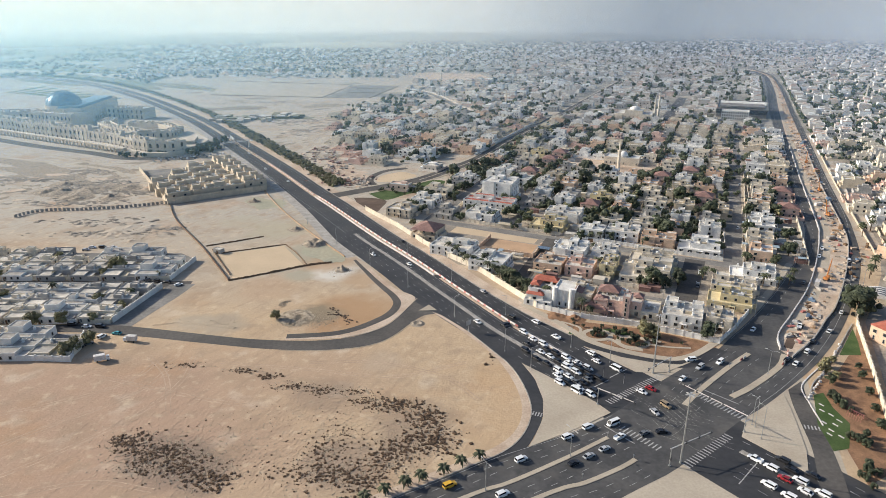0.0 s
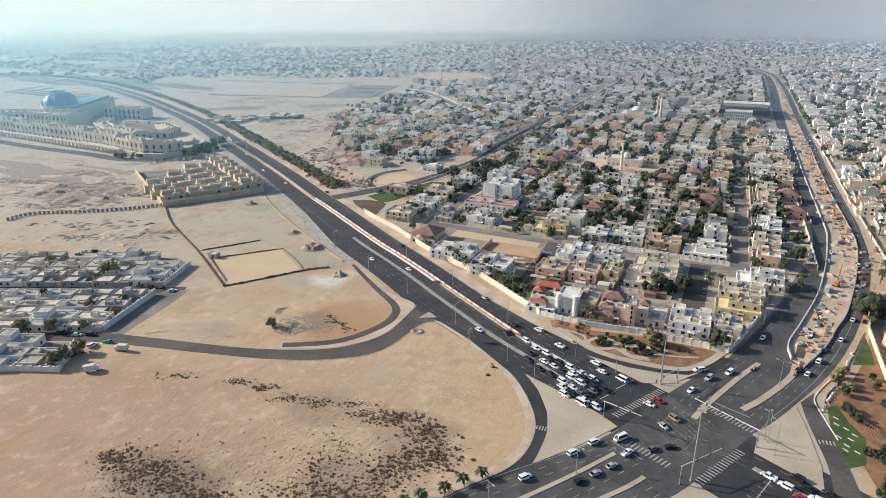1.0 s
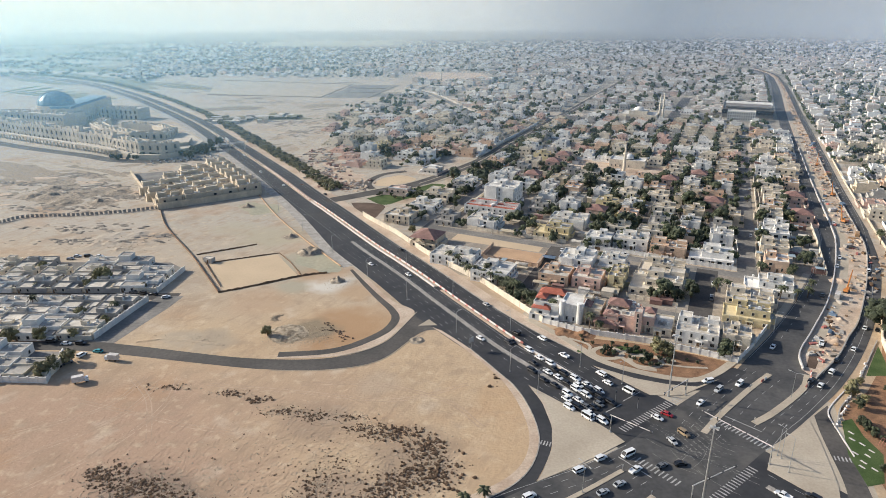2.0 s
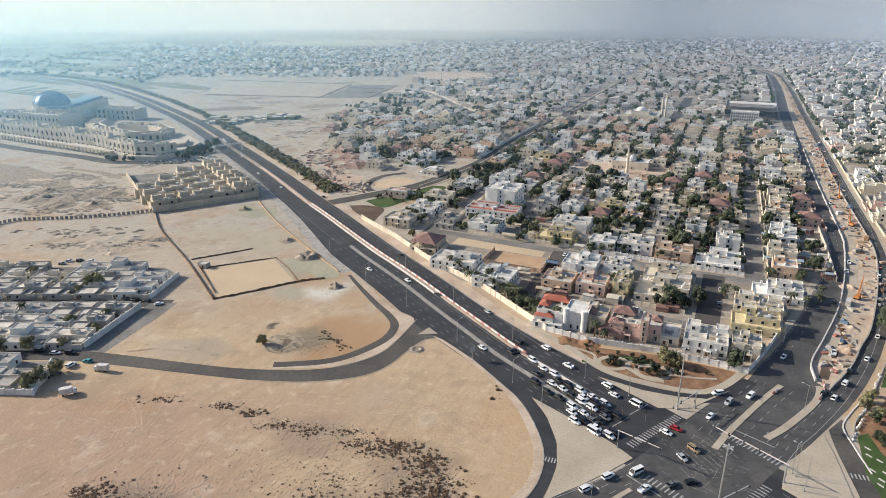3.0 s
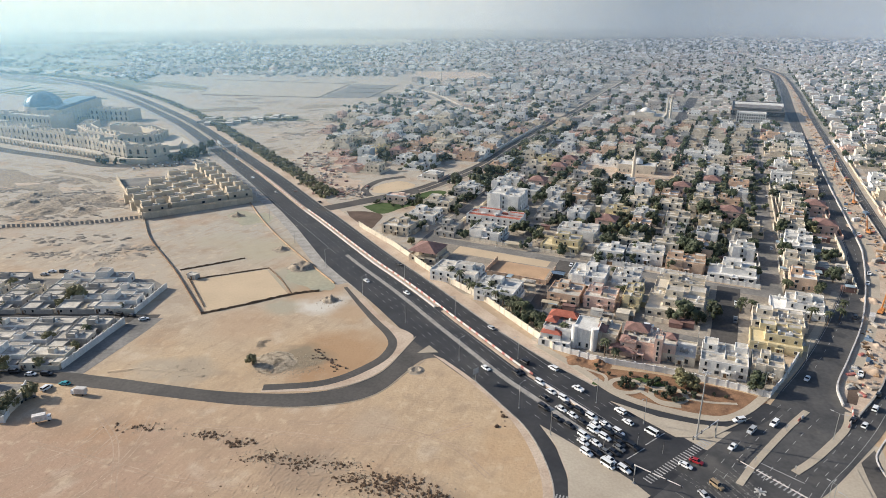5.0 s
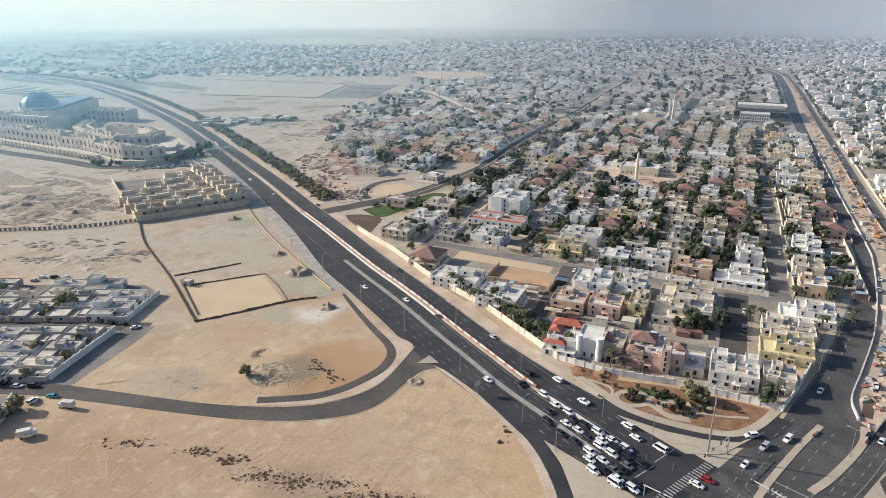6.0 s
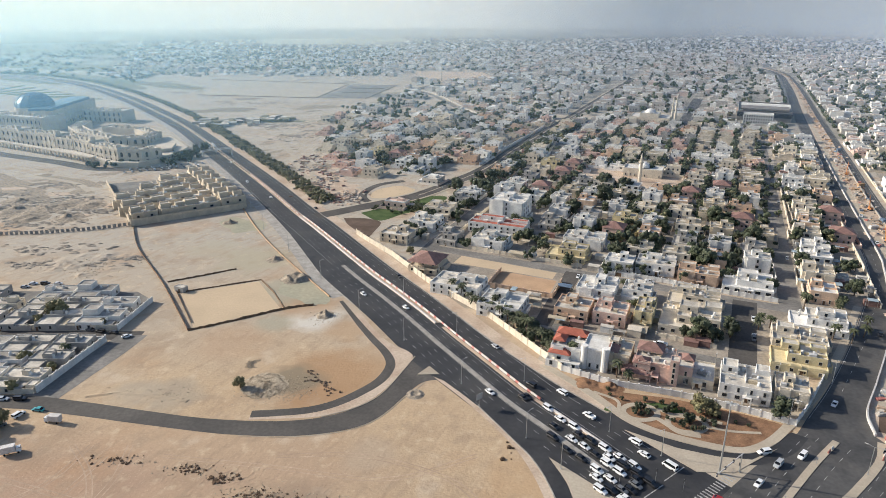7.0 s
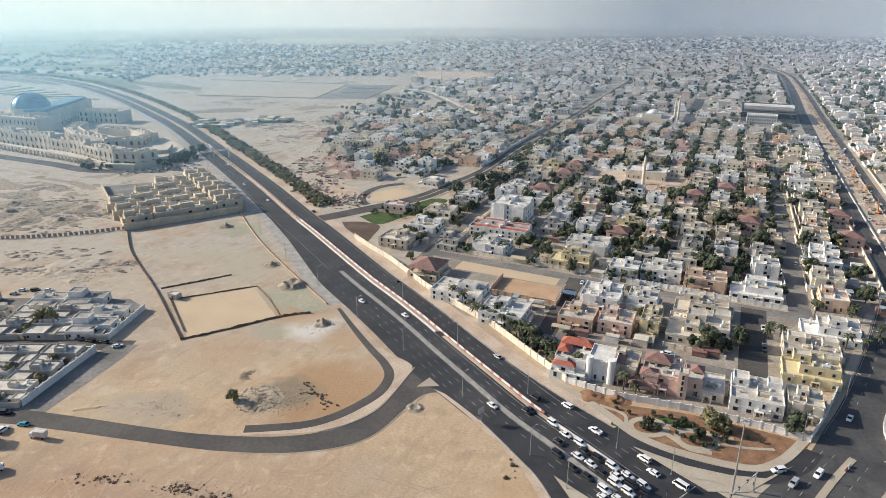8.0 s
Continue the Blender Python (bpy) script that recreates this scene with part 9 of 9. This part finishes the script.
# ---- the domed limestone complex ----
arch = Geo()
pts = [(-1.3, 0), (1.3, 0), (1.3, 3.4)] + [(1.3 * math.cos(a), 3.4 + 1.3 * math.sin(a)) for a in [math.pi * k / 8 for k in range(1, 8)]] + [(-1.3, 3.4)]
arch.add([(x, -0.15, z) for x, z in pts], [tuple(range(len(pts)))], 0)
n = len(pts)
arch.add([(x * 1.2, -0.3, z * 1.06) for x, z in pts] + [(x, -0.3, z) for x, z in pts] + [(x, -0.12, z) for x, z in pts],
         [(i, (i + 1) % n, n + (i + 1) % n, n + i) for i in range(n)] + [(n + i, n + (i + 1) % n, 2 * n + (i + 1) % n, 2 * n + i) for i in range(n)], 1)
ARCH = arch.mesh("arched_window", ["glass", "palace"])
palace = place("palace", -369, 746)
O = Vector((-369, 746))


def pal_block(a, b, depth, h, floors=2, par=1.2):
    """One range of the palace from a to b (world), facing the right-hand side of a to b."""
    a, b = Vector(a), Vector(b)
    d = (b - a).normalized()
    L = (b - a).length
    base = pose(a.x - O.x, a.y - O.y, 0, 0, 0, math.degrees(math.atan2(d.y, d.x)))
    gg = Geo()
    gg.block(0, L, 0, depth, 0, h, par, 0.5)
    gg.box(-0.3, L + 0.3, -0.3, 0.12, h - 0.6, h)
    for k in range(int(L / 9)):        # plant rooms and lanterns on the roof
        gg.block(2 + k * 9, 6.5 + k * 9, depth * 0.3, depth * 0.3 + 5, h, 1.6 + (k * 7 % 3) * 0.8, 0.3, 0.25)
    k = 0.0
    while k < L - 3:       # flat piers
        gg.box(k, k + 1.2, -0.35, 0.0, 0, h + par * 0.9)
        k += 9.0
    rng = part("range", gg, ["palace", "roof_flat"], palace, "", base)
    nw = max(1, int((L - 3) / 6.5))
    for f in range(floors):
        for i in range(nw):
            part("arched_window", ARCH, None, rng, "", pose((i + 0.5) * L / nw, -0.05, 1.2 + f * (h / floors), 0, 0, 0))


front_line = [(-536, 835), (-501, 817), (-470, 800), (-439, 784), (-412, 768), (-385, 753), (-360, 736), (-338, 718), (-318, 705), (-294, 703), (-281, 719)]
for i, (a, b) in enumerate(zip(front_line, front_line[1:])):
    pal_block(a, b, 15, (15, 17, 15.5, 17.5, 15, 16.5, 14.5, 15.5, 14.5, 14)[i], 2)
pal_block((-600, 868), (-536, 838), 20, 16)
pal_block((-620, 905), (-566, 915), 34, 15)
pal_block((-560, 905), (-490, 878), 34, 17)
crescent = [(-446, 880), (-436, 838), (-404, 799), (-353, 762), (-318, 772), (-318, 812), (-348, 843), (-397, 862)]
for i, (a, b) in enumerate(zip(crescent, crescent[1:])):
    pal_block(a, b, 15, (13, 14, 15, 14, 12, 13, 12)[i], 2)
pal_block((-485, 965), (-426, 950), 26, 14)
pal_block((-490, 905), (-500, 1032), 34, 21, 1)
gg = Geo()
a, b = Vector((-493, 908)) - O, Vector((-503, 1028)) - O
bar(gg, offset([a, b], 15), 26, 21, 24.5)
part("hall_roof", gg, "dome", palace, "blue grey long hall roof")
gg = Geo()          # low terrace at the rounded end
gg.prism([(x - O.x, y - O.y) for x, y in ((-300, 716), (-281, 719), (-272, 736), (-272, 765), (-292, 795), (-314, 826), (-330, 800), (-318, 770))], 0, 6)
gg.prism([(x - O.x, y - O.y) for x, y in ((-296, 735), (-280, 742), (-286, 770), (-304, 764))], 6, 9.5)
part("terrace", gg, "palace", palace)
gg = Geo()          # plinth that carries the curved front
bar(gg, [Vector(p) - O + Vector((-2, -5)) for p in front_line[4:]], 6, 0, 5)
part("plinth", gg, "palace", palace)
gg = Geo()
dc = Vector((-530, 938)) - O
gg.tube((dc.x, dc.y, 12), (dc.x, dc.y, 24), 24, 24, 28)
part("drum", gg, "palace", palace)
gg = Geo()
gg.dome(dc.x, dc.y, 24, 22.5, 17, 28, 8)
for k in range(14):
    a = k * math.pi / 7
    prev = None
    for j in range(9):
        e = math.pi / 2 * j / 8
        v = (dc.x + 22.8 * math.cos(e) * math.cos(a), dc.y + 22.8 * math.cos(e) * math.sin(a), 24 + 17.2 * math.sin(e))
        if prev:
            gg.tube(prev, v, 0.35, 0.35, 4)
        prev = v
part("dome", gg, "dome", palace, "blue grey ribbed dome")
tagged(palace, "pale limestone palace complex with a blue ribbed dome", "palace")
# raised arcade along its front
root = place("arcade", -573, 846)
A0 = Vector((-573, 846))
al = resample(spline([(-690, 893), (-573, 838), (-470, 782), (-385, 735), (-345, 711)], 6), 60)
gg = Geo()
bar(gg, [p - A0 for p in al], 5.0, 6.0, 7.4)
part("deck", gg, "palace", root)
col = Geo()
col.box(-0.6, 0.6, -0.6, 0.6, 0, 6.0)
cm = col.mesh("column", ["palace"])
for p in al:
    part("column", cm, None, root, "", pose(p.x - A0.x, p.y - A0.y, 0))
tagged(root, "long raised limestone arcade on square columns", "arcade")
g = Geo()
ln = spline([(-690, 868), (-560, 808), (-470, 758), (-385, 718), (-330, 690), (-262, 690)], 6)
sheet(g, offset(ln, 7), offset(ln, -7), 0.05)
tagged(part("road_palace", g, "asphalt_old"), "grey road in front of the palace", "road", "", "structure")
rnd = random.Random(6)
for k in range(34):
    t = rnd.uniform(0, 1)
    plant(rnd.choice((0, 1)), -345 + t * 95, 690 + t * 45 + rnd.uniform(-6, 10), rnd.uniform(0.6, 1.0), 0, label="dark green tree beside the palace", group="palace trees")
for k in range(16):
    plant(rnd.choice((0, 1, 2)), -266 + rnd.gauss(0, 7), 738 + rnd.gauss(0, 16), rnd.uniform(0.8, 1.2), rnd.uniform(0, 360), label="dark green tree beside the palace", group="palace trees")
for k in range(22):
    v = Vector((-300 + (k % 11) * 6.0, 676 + (k // 11) * 12 + (k % 11) * 2.6))
    park(rnd.choice(("sedan", "suv")), rnd.choice(("white", "white", "silver")), v.x, v.y, 110, 0.03, "cars parked by the palace", "white car in the dusty palace car park")

# prayer house with minaret
root = place("prayer_house", *R(-95, 672), 0, -23.3)
gg = Geo()
gg.block(-17, 17, 4, 24, 0, 7, 0.9)
part("hall", gg, ["wall_cream", "roof_white"], root)
put_windows(root, -17, 17, 4, 24, 0, 1, "s", random.Random(3), (0.8, 1.9), 4.0)
gg = Geo()
gg.tube((0, -12, 0), (0, -12, 17), 1.5, 1.3, 12)
gg.tube((0, -12, 17), (0, -12, 18), 2.2, 2.2, 12)
gg.tube((0, -12, 18), (0, -12, 23), 1.0, 0.9, 12)
gg.tube((0, -12, 23), (0, -12, 26), 1.0, 0.05, 12)
part("minaret", gg, "wall_cream", root)
gg = Geo()
gg.dome(0, 14, 7.8, 5, 4.5, 16, 6)
part("dome", gg, "wall_white", root)
tagged(root, "cream prayer house with a slim minaret and open lot", "prayer house")
for p, q, h in ((135, 730, 24), (190, 800, 26), (-330, 1020, 30), (-590, 1360, 32), (210, 1350, 28)):
    root = place("minaret", *R(p, q))
    gg = Geo()
    gg.tube((0, 0, 0), (0, 0, h * 0.7), 1.5, 1.2, 10)
    gg.tube((0, 0, h * 0.7), (0, 0, h * 0.74), 2.1, 2.1, 10)
    gg.tube((0, 0, h * 0.74), (0, 0, h * 0.92), 0.9, 0.8, 10)
    gg.tube((0, 0, h * 0.92), (0, 0, h), 0.9, 0.05, 10)
    part("shaft", gg, "wall_cream", root)
    tagged(root, "slim cream minaret among the houses", "minaret", "minarets")
# larger prayer hall with two minarets by a far street
root = place("prayer_hall", *R(-124, 966), 0, -23.3)
gg = Geo()
gg.block(-26, 24, 0, 40, 0, 9, 1.0)
gg.block(-14, 10, 6, 34, 9, 4, 0.8)
gg.block(-26, -16, -5, 0, 0, 7.5, 0.6)
gg.block(8, 18, -5, 0, 0, 7.5, 0.6)
part("hall", gg, ["wall_cream", "roof_white"], root)
put_windows(root, -26, 24, 0, 40, 0, 2, "s", random.Random(3), (0.8, 1.9), 5.0)
gg = Geo()
gg.dome(-2, 20, 13.5, 7, 5, 16, 6)
part("dome", gg, "wall_white", root)
gg = Geo()
gg.tube((0, 0, 0), (0, 0, 24), 1.6, 1.3, 12)
gg.tube((0, 0, 24), (0, 0, 25), 2.3, 2.3, 12)
gg.tube((0, 0, 25), (0, 0, 32), 1.0, 0.9, 12)
gg.tube((0, 0, 32), (0, 0, 36), 1.0, 0.05, 12)
mm = gg.mesh("minaret", ["wall_cream"])
for x, y in ((25.5, 20), (28, 44)):
    part("minaret", mm, None, root, "", pose(x, y, 0))
tagged(root, "large cream prayer hall with two minarets", "prayer hall")
# large hall with dark front, by the far crossing road
root = place("market_hall", *R(14, 1056), 0, -23.3)
gg = Geo()
gg.block(-33, 33, 0, 95, 0, 12, 1.4)
gg.box(-30, 30, 8, 40, 13.4, 15.5)
part("wall", gg, ["wall_shaded", "hall_roof"], root)
gg = Geo()
gg.box(-34, 34, -0.6, -0.02, 5.5, 11.5)
part("shop_front", gg, "glass", root)
gg = Geo()          # long shallow barrel roof
for k in range(9):
    a0, a1 = math.pi * k / 9, math.pi * (k + 1) / 9
    gg.add([(x, 50 - 9 * math.cos(a), 13.4 + 4 * math.sin(a)) for a in (a0, a1) for x in (-30, 33)], [(0, 1, 3, 2)])
part("barrel_roof", gg, "roof_white", root, "pale barrel-shaped roof")
tagged(root, "broad dark-fronted hall with a pale barrel roof", "hall")
root = place("office_block", *R(6, 1030), 0, -23.3)
gg = Geo()
gg.block(-18, 18, 0, 16, 0, 12, 1.0)
for k in range(13):
    gg.box(-18 + k * 2.9, -17.2 + k * 2.9, -0.5, 0.0, 0, 12.6)
part("wall", gg, ["wall_white", "roof_white"], root)
gg = Geo()
for k in range(12):
    for f in range(3):
        gg.box(-16.9 + k * 2.9, -15.4 + k * 2.9, -0.08, 0.02, 1.2 + f * 3.8, 3.6 + f * 3.8)
part("glazing", gg, "glass", root, "dark glazing between white pilasters")
tagged(root, "white office block with tall pilasters", "office")

# office towers in the haze
for x, y, w, h in ((1790, 4060, 40, 235), (1728, 4100, 44, 140), (2745, 4080, 44, 120)):
    root = place("tower", x, y)
    gg = Geo()
    gg.box(-w / 2, w / 2, -w / 2, w / 2, 0, h * 0.8)
    gg.box(-w * 0.38, w * 0.38, -w * 0.38, w * 0.38, h * 0.8, h)
    for k in range(int(h * 0.8 / 8)):
        gg.box(-w / 2 - 0.4, w / 2 + 0.4, -w / 2 - 0.4, w / 2 + 0.4, k * 8 + 3, k * 8 + 4)
    part("shaft", gg, "tower_glass", root)
    tagged(root, "slender grey tower standing in the haze", "tower", "distant towers")
g = Geo()
g.prism([(p.x, p.y) for p in spline(blob(-480, 3000, 380, 260, 5, 0.3, 4), 60)[:-1]], 0.0, 0.08)
tagged(part("water", g, "pond"), "pale lagoon far out in the haze", "water", "", "structure")
# ---- haze: added see-through sheets, tinted to stand in for dusty air over the city ----


def veil(name, dist, alpha, top, lift, tone, tone_mid, tone_east):
    m = bpy.data.materials.new(name)
    m.use_nodes = True
    n, ln = m.node_tree.nodes, m.node_tree.links
    n.remove(n["Principled BSDF"])
    out = n["Material Output"]
    tr, dif, tl = n.new("ShaderNodeBsdfTransparent"), n.new("ShaderNodeBsdfDiffuse"), n.new("ShaderNodeBsdfTranslucent")
    both, mix = n.new("ShaderNodeAddShader"), n.new("ShaderNodeMixShader")
    geo, sep = n.new("ShaderNodeNewGeometry"), n.new("ShaderNodeSeparateXYZ")
    rise, fall, mul = n.new("ShaderNodeMapRange"), n.new("ShaderNodeMapRange"), n.new("ShaderNodeMath")
    ln.new(geo.outputs["Position"], sep.inputs[0])
    for mr in (rise, fall):
        mr.interpolation_type = "SMOOTHSTEP"
        ln.new(sep.outputs["Z"], mr.inputs[0])
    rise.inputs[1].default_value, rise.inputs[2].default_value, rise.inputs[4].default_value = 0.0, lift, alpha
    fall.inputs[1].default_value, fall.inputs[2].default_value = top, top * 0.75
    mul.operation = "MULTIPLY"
    # painted haze is made denser to the west, the sun's side
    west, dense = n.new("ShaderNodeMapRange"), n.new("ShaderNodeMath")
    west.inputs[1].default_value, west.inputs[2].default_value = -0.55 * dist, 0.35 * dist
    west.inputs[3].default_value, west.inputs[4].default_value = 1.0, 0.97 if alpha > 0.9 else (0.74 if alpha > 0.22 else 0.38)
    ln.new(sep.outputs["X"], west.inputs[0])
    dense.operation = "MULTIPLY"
    # three tones put the haze glow and its fall-off eastward into the colour
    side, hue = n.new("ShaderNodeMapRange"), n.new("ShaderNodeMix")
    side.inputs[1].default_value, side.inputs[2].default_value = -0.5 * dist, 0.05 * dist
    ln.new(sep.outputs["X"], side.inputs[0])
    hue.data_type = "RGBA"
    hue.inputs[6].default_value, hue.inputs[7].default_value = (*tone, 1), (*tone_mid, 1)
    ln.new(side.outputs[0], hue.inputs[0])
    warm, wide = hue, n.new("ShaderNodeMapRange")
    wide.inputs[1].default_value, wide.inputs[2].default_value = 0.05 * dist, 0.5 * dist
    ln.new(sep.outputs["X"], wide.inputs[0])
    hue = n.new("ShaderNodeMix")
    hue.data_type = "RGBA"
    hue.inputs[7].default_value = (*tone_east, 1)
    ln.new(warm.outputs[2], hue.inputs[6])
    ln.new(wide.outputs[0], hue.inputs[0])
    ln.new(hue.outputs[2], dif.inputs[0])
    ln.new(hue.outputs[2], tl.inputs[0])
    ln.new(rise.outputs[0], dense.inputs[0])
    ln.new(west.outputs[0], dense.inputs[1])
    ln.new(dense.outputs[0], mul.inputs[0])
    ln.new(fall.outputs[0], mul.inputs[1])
    ln.new(dif.outputs[0], both.inputs[0])
    ln.new(tl.outputs[0], both.inputs[1])
    ln.new(mul.outputs[0], mix.inputs[0])
    ln.new(tr.outputs[0], mix.inputs[1])
    ln.new(both.outputs[0], mix.inputs[2])
    ln.new(mix.outputs[0], out.inputs[0])
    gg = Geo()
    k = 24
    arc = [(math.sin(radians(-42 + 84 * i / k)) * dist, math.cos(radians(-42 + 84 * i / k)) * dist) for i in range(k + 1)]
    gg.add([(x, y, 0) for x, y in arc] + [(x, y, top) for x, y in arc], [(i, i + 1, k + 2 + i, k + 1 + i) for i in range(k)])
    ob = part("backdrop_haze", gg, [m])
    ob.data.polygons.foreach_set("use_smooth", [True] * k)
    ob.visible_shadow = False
    return tagged(ob, "curved tinted sheet standing in for distant haze", "haze", "", "structure")


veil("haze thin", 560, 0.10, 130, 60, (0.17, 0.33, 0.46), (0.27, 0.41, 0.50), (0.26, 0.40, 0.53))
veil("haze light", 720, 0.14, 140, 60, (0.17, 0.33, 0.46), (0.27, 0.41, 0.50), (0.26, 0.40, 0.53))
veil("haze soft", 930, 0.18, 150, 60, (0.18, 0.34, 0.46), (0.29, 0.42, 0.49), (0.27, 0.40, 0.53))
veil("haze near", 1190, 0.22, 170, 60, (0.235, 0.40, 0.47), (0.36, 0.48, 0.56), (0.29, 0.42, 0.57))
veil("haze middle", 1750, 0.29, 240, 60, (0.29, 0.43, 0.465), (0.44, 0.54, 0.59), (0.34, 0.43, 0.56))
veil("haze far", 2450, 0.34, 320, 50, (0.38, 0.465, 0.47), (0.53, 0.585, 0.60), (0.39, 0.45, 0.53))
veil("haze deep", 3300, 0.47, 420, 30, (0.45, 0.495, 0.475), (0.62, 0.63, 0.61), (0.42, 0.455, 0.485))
# nearly opaque: its tones paint the pale sky brightness along the horizon
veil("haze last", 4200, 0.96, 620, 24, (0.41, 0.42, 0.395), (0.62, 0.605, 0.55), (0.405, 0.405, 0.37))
